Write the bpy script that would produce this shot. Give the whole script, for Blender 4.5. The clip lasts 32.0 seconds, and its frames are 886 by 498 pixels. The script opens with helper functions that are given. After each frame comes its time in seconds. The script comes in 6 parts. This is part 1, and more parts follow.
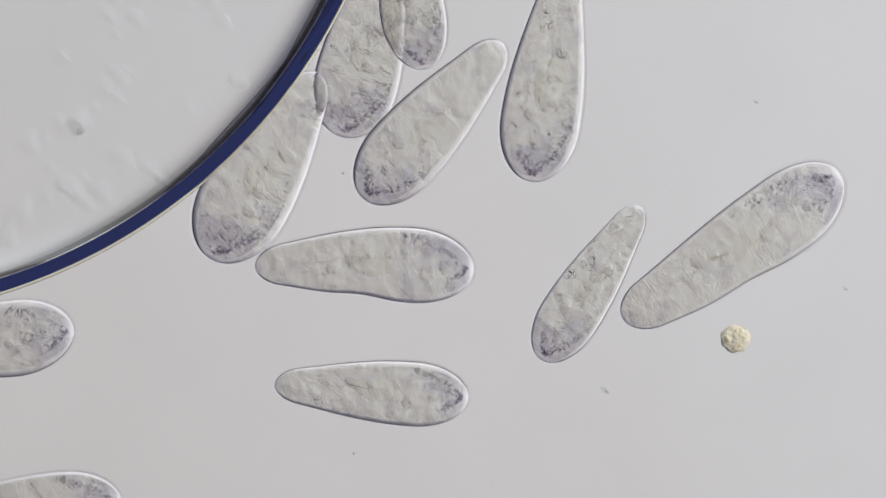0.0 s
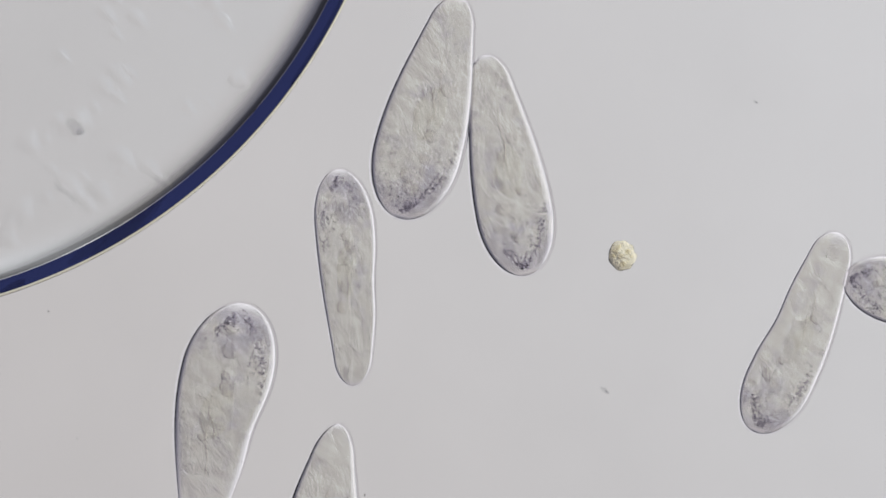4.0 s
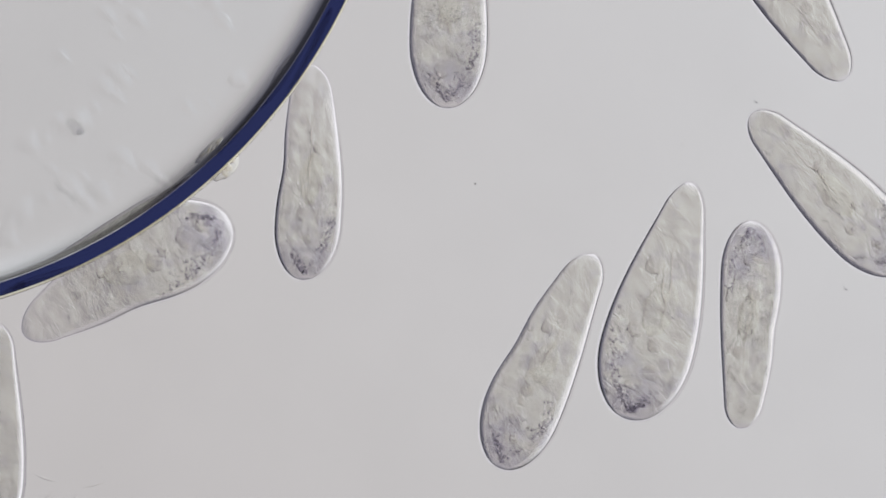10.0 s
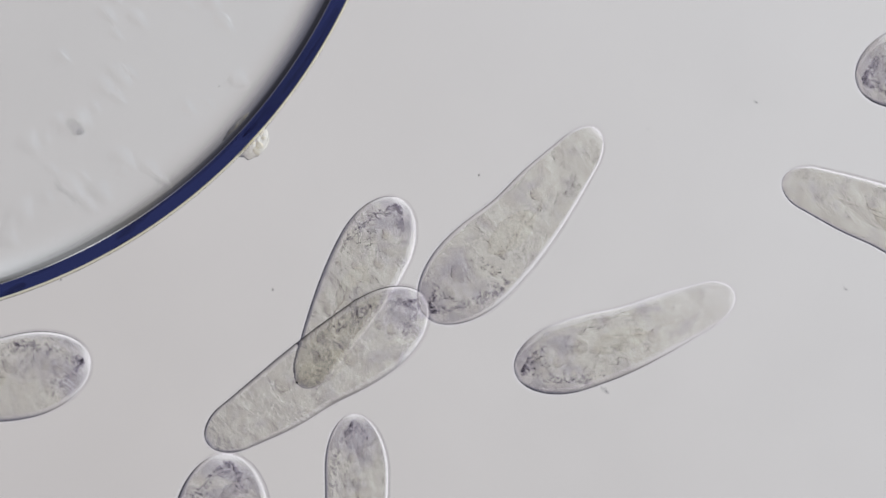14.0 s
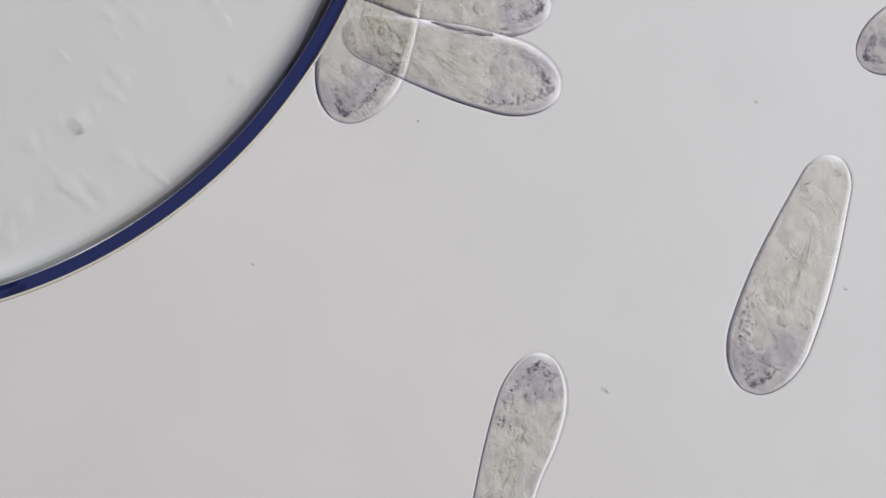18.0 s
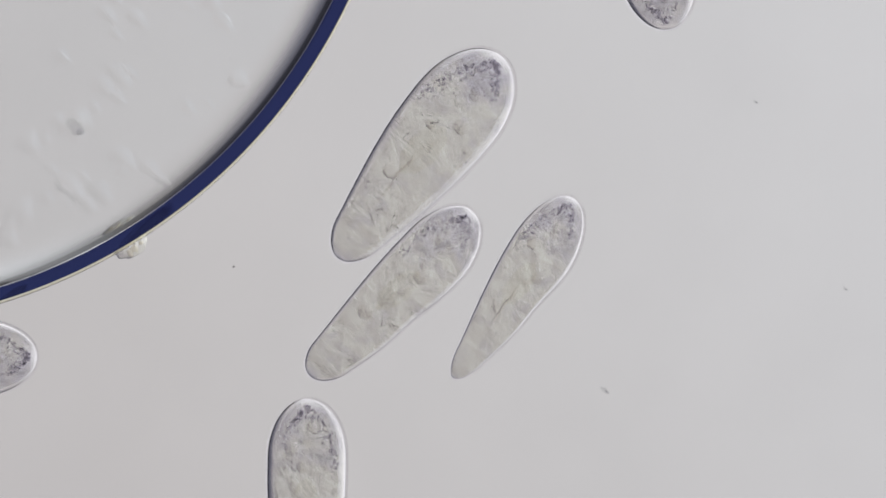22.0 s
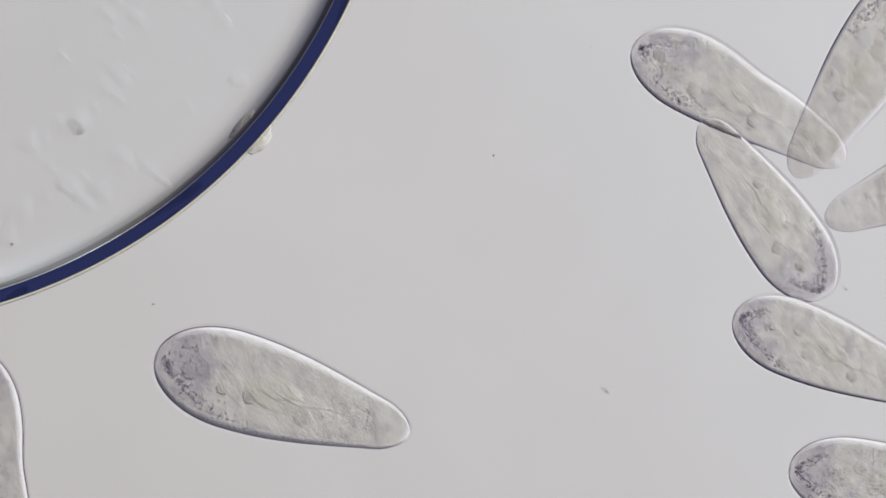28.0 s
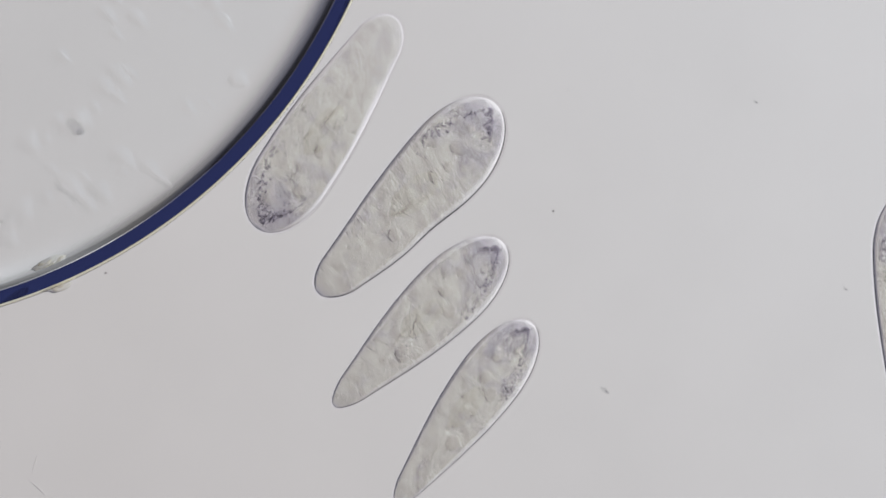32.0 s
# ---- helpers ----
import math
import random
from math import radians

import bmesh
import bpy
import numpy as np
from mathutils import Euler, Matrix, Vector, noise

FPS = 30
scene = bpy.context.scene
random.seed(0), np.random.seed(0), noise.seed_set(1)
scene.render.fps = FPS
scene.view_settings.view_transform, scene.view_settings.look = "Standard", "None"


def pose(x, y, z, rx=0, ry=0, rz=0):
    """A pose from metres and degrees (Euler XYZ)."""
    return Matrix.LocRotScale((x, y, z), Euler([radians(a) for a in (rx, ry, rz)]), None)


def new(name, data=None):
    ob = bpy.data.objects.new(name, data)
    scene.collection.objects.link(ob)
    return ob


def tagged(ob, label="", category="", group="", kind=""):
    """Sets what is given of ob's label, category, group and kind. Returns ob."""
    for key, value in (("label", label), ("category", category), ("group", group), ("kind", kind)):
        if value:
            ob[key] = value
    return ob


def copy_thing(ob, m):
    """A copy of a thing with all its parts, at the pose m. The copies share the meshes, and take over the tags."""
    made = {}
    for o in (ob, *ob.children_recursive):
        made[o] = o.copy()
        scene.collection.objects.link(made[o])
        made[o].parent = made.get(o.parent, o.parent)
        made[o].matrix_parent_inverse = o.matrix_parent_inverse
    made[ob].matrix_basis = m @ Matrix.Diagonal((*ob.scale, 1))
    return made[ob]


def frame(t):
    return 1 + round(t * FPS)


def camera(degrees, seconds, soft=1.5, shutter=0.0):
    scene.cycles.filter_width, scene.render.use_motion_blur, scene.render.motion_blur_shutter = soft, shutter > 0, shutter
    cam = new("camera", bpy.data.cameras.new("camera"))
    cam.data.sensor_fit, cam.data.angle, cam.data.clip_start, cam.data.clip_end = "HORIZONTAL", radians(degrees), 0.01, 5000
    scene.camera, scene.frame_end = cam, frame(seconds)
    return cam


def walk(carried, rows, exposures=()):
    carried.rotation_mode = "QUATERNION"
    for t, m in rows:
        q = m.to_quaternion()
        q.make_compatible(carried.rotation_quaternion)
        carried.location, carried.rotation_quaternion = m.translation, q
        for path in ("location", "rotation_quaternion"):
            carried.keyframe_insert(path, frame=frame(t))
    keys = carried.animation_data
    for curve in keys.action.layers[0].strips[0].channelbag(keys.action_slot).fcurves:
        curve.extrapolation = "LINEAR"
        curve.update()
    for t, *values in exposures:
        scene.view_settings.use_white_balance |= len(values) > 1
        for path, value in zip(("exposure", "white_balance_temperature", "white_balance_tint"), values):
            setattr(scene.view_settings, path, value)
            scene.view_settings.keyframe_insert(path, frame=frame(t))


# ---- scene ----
# A drop of pond water under a microscope, modelled 5000 times life size:
# 5 mm here is one micrometre there. The slide's face lies at z = 0, the water reaches up to LEVEL.
HEIGHT = 1100.0
LEVEL = 3.2
cam = camera(0.24502, 32.0, soft=1.7)
walk(cam, [(0, pose(0, 0, HEIGHT)), (32, pose(0, 0, HEIGHT))])
# clear cells lie over one another: light passes many skins
scene.cycles.max_bounces, scene.cycles.transmission_bounces, scene.cycles.transparent_max_bounces = 48, 48, 32

# ---- light: added navy background, one bright condenser lamp far below the glass ----
surround = bpy.data.worlds.new("navy_surround")
scene.world = surround
surround.use_nodes = True
# navy glow added to colour the bubble's rim and dark cell edges
surround.node_tree.nodes["Background"].inputs["Color"].default_value = (0.024, 0.030, 0.098, 1)
surround.node_tree.nodes["Background"].inputs["Strength"].default_value = 1.0


# ---- materials ----
def blank(name):
    m = bpy.data.materials.new(name)
    m.use_nodes = True
    m.node_tree.nodes.clear()
    return m, m.node_tree.nodes, m.node_tree.links


def node(nodes, kind, **values):
    n = nodes.new(kind)
    for key, value in values.items():
        n.inputs[key.replace("_", " ")].default_value = value
    return n


def lamp_glow():
    """Oblique light: the lamp is even across its middle, brighter to one side and dark to the other."""
    m, n, l = blank("condenser_light")
    out = n.new("ShaderNodeOutputMaterial")
    glow = node(n, "ShaderNodeEmission", Strength=1.0)
    place = n.new("ShaderNodeNewGeometry")
    along = n.new("ShaderNodeVectorMath")
    along.operation = "DOT_PRODUCT"
    along.inputs[1].default_value = (-0.85, -0.53, 0)
    span = n.new("ShaderNodeMapRange")
    span.inputs["From Min"].default_value, span.inputs["From Max"].default_value = -192, 192
    ramp = n.new("ShaderNodeValToRGB")
    stops = [(0.0, 0.12), (0.22, 0.21), (0.33, 0.31), (0.40, 0.41), (0.44, 0.485), (0.48, 0.553), (0.5, 0.583), (0.52, 0.632), (0.55, 0.715), (0.60, 0.85), (0.66, 1.0), (0.74, 1.0), (0.85, 0.70), (1.0, 0.60)]
    while len(ramp.color_ramp.elements) < len(stops):
        ramp.color_ramp.elements.new(0.5)
    ramp.color_ramp.interpolation = "B_SPLINE"
    for e, (p, v) in zip(ramp.color_ramp.elements, stops):
        warm = min(1, max(0, 0.5 - 18 * (p - 0.5)))
        cool = min(1, max(0, 6 * (0.45 - p)))
        e.position, e.color = p, (v * (0.983 + 0.048 * warm - 0.10 * cool), v * (0.983 - 0.06 * cool), v * (1.012 - 0.03 * warm + 0.22 * cool), 1)
    # bright middle, dim outwards; bright edge ring added for the bubble rim's light line
    away = n.new("ShaderNodeVectorMath")
    away.operation, away.inputs[1].default_value, away.inputs[2].default_value = "MULTIPLY_ADD", (0.001, 0.001, 0), (0.08, 0.05, 0)
    far = n.new("ShaderNodeVectorMath")
    far.operation = "LENGTH"
    fade = n.new("ShaderNodeValToRGB")
    rings = [(0.0, 1.0), (0.11, 1.0), (0.17, 0.6), (0.31, 0.26), (0.86, 0.18), (0.93, 1.0), (1.0, 1.0)]
    while len(fade.color_ramp.elements) < len(rings):
        fade.color_ramp.elements.new(0.5)
    for e, (p, v) in zip(fade.color_ramp.elements, rings):
        e.position, e.color = p, (v, v, v, 1)
    l.new(place.outputs["Position"], away.inputs[0])
    l.new(away.outputs[0], far.inputs[0])
    l.new(far.outputs["Value"], fade.inputs["Fac"])
    l.new(fade.outputs["Color"], glow.inputs["Strength"])
    l.new(place.outputs["Position"], along.inputs[0])
    l.new(along.outputs["Value"], span.inputs["Value"])
    l.new(span.outputs["Result"], ramp.inputs["Fac"])
    l.new(ramp.outputs["Color"], glow.inputs["Color"])
    l.new(glow.outputs[0], out.inputs["Surface"])
    return m


def clear_glass():
    """Clean slide glass in water: light passes straight through, with a faint speckle of dirt."""
    m, n, l = blank("slide_glass")
    out, clear = n.new("ShaderNodeOutputMaterial"), n.new("ShaderNodeBsdfTransparent")
    coords = n.new("ShaderNodeNewGeometry")
    grime = node(n, "ShaderNodeTexNoise", Scale=0.9, Detail=3.0, Roughness=0.6)
    tone = n.new("ShaderNodeMapRange")
    tone.inputs["From Min"].default_value, tone.inputs["From Max"].default_value = 0.3, 0.7
    tone.inputs["To Min"].default_value, tone.inputs["To Max"].default_value = 0.9625, 0.9875
    l.new(coords.outputs["Position"], grime.inputs["Vector"])
    l.new(grime.outputs[0], tone.inputs["Value"])
    l.new(tone.outputs["Result"], clear.inputs["Color"])
    l.new(clear.outputs[0], out.inputs["Surface"])
    return m


def jelly(name, ior, light, dark, stretch, fine=0.0, coarse=0.0, head=0.0, rim=None, tail=0.0):
    """Watery living matter: refracts a little, grainy inside, tinted in patches.
    rim: the clear colour of the steep outer skin; tail: how far the thin end clears."""
    m, n, l = blank(name)
    out = n.new("ShaderNodeOutputMaterial")
    bend = node(n, "ShaderNodeBsdfRefraction", Roughness=0.0, IOR=ior)
    coords, info = n.new("ShaderNodeTexCoord"), n.new("ShaderNodeObjectInfo")

    def maths(kind, a, b):
        q = n.new("ShaderNodeMath")
        q.operation = kind
        for slot, v in zip(q.inputs, (a, b)):
            if isinstance(v, (int, float)):
                slot.default_value = v
            else:
                l.new(v, slot)
        return q.outputs[0]

    def spread(value, a, b, c, d):
        q = n.new("ShaderNodeMapRange")
        for key, v in (("From Min", a), ("From Max", b), ("To Min", c), ("To Max", d)):
            q.inputs[key].default_value = v
        l.new(value, q.inputs["Value"])
        return q.outputs["Result"]

    shift = n.new("ShaderNodeVectorMath")
    shift.operation = "MULTIPLY_ADD"
    shift.inputs[1].default_value = stretch
    l.new(coords.outputs["Object"], shift.inputs[0])
    l.new(maths("MULTIPLY", info.outputs["Random"], 370.0), shift.inputs[2])
    split = n.new("ShaderNodeSeparateXYZ")
    l.new(coords.outputs["Object"], split.inputs[0])
    patches = node(n, "ShaderNodeTexNoise", Scale=0.02, Detail=4.0, Roughness=0.65)
    l.new(shift.outputs[0], patches.inputs["Vector"])
    ramp = n.new("ShaderNodeValToRGB")
    ramp.color_ramp.elements[0].position, ramp.color_ramp.elements[0].color = 0.25, (*dark, 1)
    ramp.color_ramp.elements[1].position, ramp.color_ramp.elements[1].color = 0.46, (*light, 1)
    value = patches.outputs[0]
    # some cells are more watery than others
    thick = maths("FRACT", maths("MULTIPLY", info.outputs["Random"], 7.0), 0.0)
    if head:
        # denser matter towards the blunt end
        value = maths("ADD", value, spread(split.outputs["X"], 0.14, 0.42, 0.0, -head))
    l.new(value, ramp.inputs["Fac"])
    colour = ramp.outputs["Color"]
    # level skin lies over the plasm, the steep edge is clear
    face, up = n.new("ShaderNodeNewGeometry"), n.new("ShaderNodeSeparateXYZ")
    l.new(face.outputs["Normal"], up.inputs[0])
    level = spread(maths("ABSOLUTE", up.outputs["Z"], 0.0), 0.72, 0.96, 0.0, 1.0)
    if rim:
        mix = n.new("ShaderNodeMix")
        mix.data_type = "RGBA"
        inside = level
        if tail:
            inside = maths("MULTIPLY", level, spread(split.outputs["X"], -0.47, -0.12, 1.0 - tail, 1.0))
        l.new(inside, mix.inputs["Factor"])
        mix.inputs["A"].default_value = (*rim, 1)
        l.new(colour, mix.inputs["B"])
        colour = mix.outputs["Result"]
        l.new(spread(thick, 0.0, 1.0, ior - 0.002, ior), bend.inputs["IOR"])
    l.new(colour, bend.inputs["Color"])
    if fine or coarse:
        grain = node(n, "ShaderNodeTexNoise", Scale=0.125, Detail=1.0, Roughness=0.5, Distortion=1.7)
        l.new(shift.outputs[0], grain.inputs["Vector"])
        b1 = node(n, "ShaderNodeBump", Strength=1.0, Distance=fine)
        l.new(grain.outputs[0], b1.inputs["Height"])
        lumps = node(n, "ShaderNodeTexNoise", Scale=0.034, Detail=1.0)
        l.new(shift.outputs[0], lumps.inputs["Vector"])
        b2 = node(n, "ShaderNodeBump", Strength=1.0, Distance=coarse)
        l.new(lumps.outputs[0], b2.inputs["Height"])
        l.new(b1.outputs[0], b2.inputs["Normal"])
        l.new(b2.outputs[0], bend.inputs["Normal"])
        # grain crowds in patches, with clearer plasm between, finer in the thicker cells
        crowd = spread(lumps.outputs[0], 0.40, 0.58, 0.35, 1.1)
        share = spread(thick, 0.0, 1.0, 1.0, 0.82)
        dense = maths("MULTIPLY", maths("MULTIPLY", crowd, share), level)
        if tail:
            calm = spread(split.outputs["X"], -0.42, -0.05, 1.0 - tail, 1.0)
            dense = maths("MULTIPLY", dense, calm)
        l.new(dense, b1.inputs["Strength"])
        l.new(level, b2.inputs["Strength"])
    l.new(bend.outputs[0], out.inputs["Surface"])
    return m


def tinted(name, colour):
    """Small coloured matter that light passes with loss."""
    m, n, l = blank(name)
    out, clear = n.new("ShaderNodeOutputMaterial"), n.new("ShaderNodeBsdfTransparent")
    info = n.new("ShaderNodeNewGeometry")
    vary = n.new("ShaderNodeValToRGB")
    vary.color_ramp.elements[0].color = (*[c * 0.75 for c in colour], 1)
    vary.color_ramp.elements[1].color = (*[min(1, c * 1.25) for c in colour], 1)
    l.new(info.outputs["Random Per Island"], vary.inputs["Fac"])
    l.new(vary.outputs["Color"], clear.inputs["Color"])
    l.new(clear.outputs[0], out.inputs["Surface"])
    return m


def bending(name, ior, colour):
    """Clear matter that bends light and lets it pass."""
    m, n, l = blank(name)
    out = n.new("ShaderNodeOutputMaterial")
    bend = node(n, "ShaderNodeBsdfRefraction", Roughness=0.0, IOR=ior, Color=(*colour, 1))
    l.new(bend.outputs[0], out.inputs["Surface"])
    return m


CELL = (400, 130, 90)
LAMP, GLASS, AIR = lamp_glow(), clear_glass(), bending("air_in_water", 0.75, (0.978, 0.986, 0.99))
LENS = bending("lens_glass", 1.5, (1.0, 1.0, 1.0))
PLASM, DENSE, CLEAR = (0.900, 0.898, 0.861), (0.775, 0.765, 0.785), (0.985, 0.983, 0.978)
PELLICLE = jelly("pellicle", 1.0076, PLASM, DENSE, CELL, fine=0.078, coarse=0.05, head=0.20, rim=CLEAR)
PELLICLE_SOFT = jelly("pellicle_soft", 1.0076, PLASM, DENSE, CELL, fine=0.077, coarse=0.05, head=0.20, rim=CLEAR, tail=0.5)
# lavender colour fringe of the optics, put into a thin outer shell
HALO_SHELL = jelly("halo_tint", 0.9995, (0.994, 0.988, 1.0), (0.99, 0.984, 0.996), CELL)
NUCLEUS = jelly("nucleus_jelly", 1.0012, (0.99, 0.99, 0.975), (0.975, 0.97, 0.96), CELL)
VACUOLE = jelly("vacuole_fluid", 0.9984, (1.0, 1.0, 1.0), (0.98, 0.98, 0.97), CELL)
FOOD = jelly("food_mass", 1.0022, (0.98, 0.975, 0.97), (0.94, 0.935, 0.94), CELL, fine=0.012, coarse=0.02)
GRANULE = jelly("dark_granule", 1.004, (0.895, 0.888, 0.905), (0.825, 0.816, 0.842), CELL)
FOLD = jelly("groove_fold", 1.0042, (0.985, 0.98, 0.975), (0.96, 0.955, 0.95), CELL)
ALGA = jelly("alga_jelly", 1.007, (0.955, 0.93, 0.825), (0.90, 0.865, 0.72), (150, 150, 150), fine=0.16, coarse=0.05)
CRUMB = jelly("crumb_jelly", 1.0062, (0.975, 0.97, 0.945), (0.93, 0.92, 0.87), (60, 60, 60), fine=0.09, coarse=0.05)
INNER = jelly("inner_plasm", 1.002, (0.985, 0.975, 0.94), (0.96, 0.945, 0.90), (90, 90, 90), fine=0.06, coarse=0.05)
# yellow light fringe beside the bubble, put into the ring's tint
FRINGE = jelly("rim_line_tint", 1.02, (1.0, 0.993, 0.91), (1.0, 0.985, 0.87), (40, 40, 40))
SMUDGE = jelly("smudge_film", 1.0026, (1.0, 1.0, 1.0), (0.99, 0.99, 0.99), (40, 40, 40))
SPECK = tinted("dust_speck", (0.955, 0.95, 0.965))
DOT = tinted("dark_dot", (0.86, 0.85, 0.85))


# ---- building blocks ----
def part(name, bm, material, parent=None, label="", smooth=True):
    me = bpy.data.meshes.new(name)
    for f in bm.faces:
        f.smooth = smooth
    bm.to_mesh(me)
    bm.free()
    me.materials.append(material)
    ob = new(name, me)
    ob.parent = parent
    return tagged(ob, label)


def blob(centre, size, turn=0.0, rings=14, bm=None, rough=0.0):
    """An ellipsoid, added to bm or new."""
    bm = bm or bmesh.new()
    made = bmesh.ops.create_uvsphere(bm, u_segments=rings + 6, v_segments=rings, radius=1)["verts"]
    c, s = math.cos(turn), math.sin(turn)
    for v in made:
        k = 1 + rough * noise.noise(v.co * 2.3 + Vector(centre) * 7)
        x, y, z = v.co.x * size[0] * k, v.co.y * size[1] * k, v.co.z * size[2] * k
        v.co = (centre[0] + x * c - y * s, centre[1] + x * s + y * c, centre[2] + z)
    return bm


# ---- the setting: lamp and glass slide ----
bm = bmesh.new()
bmesh.ops.create_circle(bm, cap_ends=True, segments=96, radius=1000)
lamp = tagged(part("condenser_lamp", bm, LAMP), "bright round condenser lens glowing beneath the slide", "lamp")
lamp.location = (-60, -60, -3000)


def condenser_lens(radius, curve):
    """Unseen weak field lens, added to grade the background light: level beneath, gently domed above."""
    bm = bmesh.new()
    tip, loops = bm.verts.new((0, 0, 0)), []
    for i in range(1, 25):
        r = radius * i / 24
        loops.append([bm.verts.new((r * math.cos(2 * math.pi * k / 96), r * math.sin(2 * math.pi * k / 96), -r * r / (2 * curve))) for k in range(96)])
    base = [bm.verts.new((v.co.x, v.co.y, -0.5)) for v in loops[-1]]
    for k in range(96):
        j = (k + 1) % 96
        bm.faces.new((tip, loops[0][k], loops[0][j]))
        for a, b in zip(loops, loops[1:]):
            bm.faces.new((a[k], b[k], b[j], a[j]))
        bm.faces.new((loops[-1][k], base[k], base[j], loops[-1][j])).smooth = False
    floor = [bm.verts.new(v.co) for v in base]
    bm.faces.new(floor[::-1])
    ob = part("condenser_lens", bm, LENS)
    ob.location = (0, 0, -0.62)
    return tagged(ob, "unseen gently domed glass lens added under the slide to grade the background light", "lens")


condenser_lens(9.0, 202.0)
bm = bmesh.new()
bmesh.ops.create_cube(bm, size=1)
for v in bm.verts:
    v.co = (v.co.x * 40, v.co.y * 26, v.co.z * 0.6 - 0.3)
tagged(part("ground", bm, GLASS, smooth=False), "clear glass microscope slide lit from below", "slide", kind="structure")


# ---- the air bubble: flat, with a rounded rim that bends the light away ----
def bubble(radius, rim, cx, cy):
    root = tagged(new("air_bubble"), "large flat air bubble with a dark navy rim in the water", "bubble")
    bm = bmesh.new()
    turns = 480
    # inside the rim the roof dips more and more steeply, then drops in an upright wall
    def ring(r, z):
        return [bm.verts.new((r * math.cos(2 * math.pi * k / turns), r * math.sin(2 * math.pi * k / turns), z)) for k in range(turns)]

    def bridge(a, b):
        for k in range(turns):
            bm.faces.new((a[k], b[k], b[(k + 1) % turns], a[(k + 1) % turns]))

    wide, steps = 0.27, 80
    r, z, upper = radius - wide, rim, [(radius - wide, rim)]
    for i in range(steps):
        u = (i + 0.5) / steps
        slope = 0.055 * min(1, u / 0.48) ** 1.8 + 0.10 * min(1, max(0, (u - 0.48) / 0.22)) ** 1.3 + 0.46 * min(1, max(0, (u - 0.70) / 0.08)) + 0.44 * max(0, (u - 0.78) / 0.22)
        r, z = r + wide / steps, z - wide / steps * slope
        upper.append((r, z))
    for side in (1, -1):
        loops = [ring(r, side * z) for r, z in upper]
        for a, b in zip(loops, loops[1:]):
            bridge(a, b)
    bridge(ring(radius, z), ring(radius, -z))
    # level roof and floor, with a sharp border to the rim
    for h in (rim, -rim):
        edge = ring(radius - wide, h)
        bm.faces.new(edge if h > 0 else edge[::-1])
    for f in bm.faces:
        c = f.calc_center_median()
        side = c if abs(c.z) < rim - 0.001 else Vector((0, 0, c.z))
        f.normal_update()
        if f.normal.dot(side - Vector((side.x, side.y, 0)) * (1 - 0.4 / radius)) < 0:
            f.normal_flip()
    part("air_body", bm, AIR, root)
    # added thin ring, tinted yellow to draw the bright fringe outside the rim
    bm = bmesh.new()
    loops = []
    for i in range(10):
        a = 2 * math.pi * i / 10
        r, z = radius + 0.008 + 0.008 * math.cos(a), 0.010 * math.sin(a)
        loops.append([bm.verts.new((r * math.cos(2 * math.pi * k / turns), r * math.sin(2 * math.pi * k / turns), z)) for k in range(turns)])
    for i in range(10):
        a, b = loops[i], loops[(i + 1) % 10]
        for k in range(turns):
            bm.faces.new((a[k], b[k], b[(k + 1) % turns], a[(k + 1) % turns]))
    bmesh.ops.recalc_face_normals(bm, faces=bm.faces)
    part("meniscus", bm, FRINGE, root, "thin pale yellow light fringe along the bubble's rim")
    root.location = (cx, cy, LEVEL - rim - 0.02)
    return root


bubble_ob = bubble(3.007, 0.28, -3.212, 2.623)


# ---- smudges on the bubble's roof, and dust on the slide ----
def film_patch(long, wide, high):
    """A thin lens of dried film: level beneath, swelling softly to its middle."""
    bm = bmesh.new()
    tip, foot = bm.verts.new((0, 0, high)), bm.verts.new((0, 0, -0.001))
    rings, seg, loops = 14, 24, []
    for i in range(1, rings + 1):
        d = 3.2 * i / rings
        z = high * (math.exp(-d * d / 1.6) - math.exp(-10.24 / 1.6))
        loops.append([bm.verts.new((d * long * math.cos(a), d * wide * math.sin(a) * (1 + 0.25 * math.sin(a * 3 + long * 90)), z)) for a in [2 * math.pi * k / seg for k in range(seg)]])
    for k in range(seg):
        bm.faces.new((tip, loops[0][k], loops[0][(k + 1) % seg]))
        bm.faces.new((foot, loops[-1][(k + 1) % seg], loops[-1][k]))
        for a, b in zip(loops, loops[1:]):
            bm.faces.new((a[k], b[k], b[(k + 1) % seg], a[(k + 1) % seg]))
    return bm


def smudge(x, y, long, wide, turn, z):
    ob = part("smudge", film_patch(long * 0.46, wide * 0.80, wide * 0.30), SMUDGE)
    ob.matrix_basis = pose(x, y, z, 0, 0, turn)
    return tagged(ob, "small blurred grey smudge on the bubble's roof", "dirt", group="dirt specks")


def spot(x, y, long, wide, turn, z, label):
    """A flake of dried dirt: thin skins on one another, each smaller than the one beneath."""
    bm = bmesh.new()
    for i in range(4):
        f = 1 - 0.22 * i
        ring = []
        for k in range(28):
            a = 2 * math.pi * k / 28
            q = f * (1 + 0.35 * noise.noise((2 * math.cos(a) + x, 2 * math.sin(a) + y, 0.6 * i)))
            ring.append(bm.verts.new((long * q * math.cos(a) + 0.3 * wide * i, wide * q * math.sin(a), 0.001 * i)))
        bm.faces.new(ring)
    ob = part("dust_speck", bm, SPECK)
    ob.matrix_basis = pose(x, y, z, 0, 0, turn)
    return tagged(ob, label, "dirt", group="dirt specks")


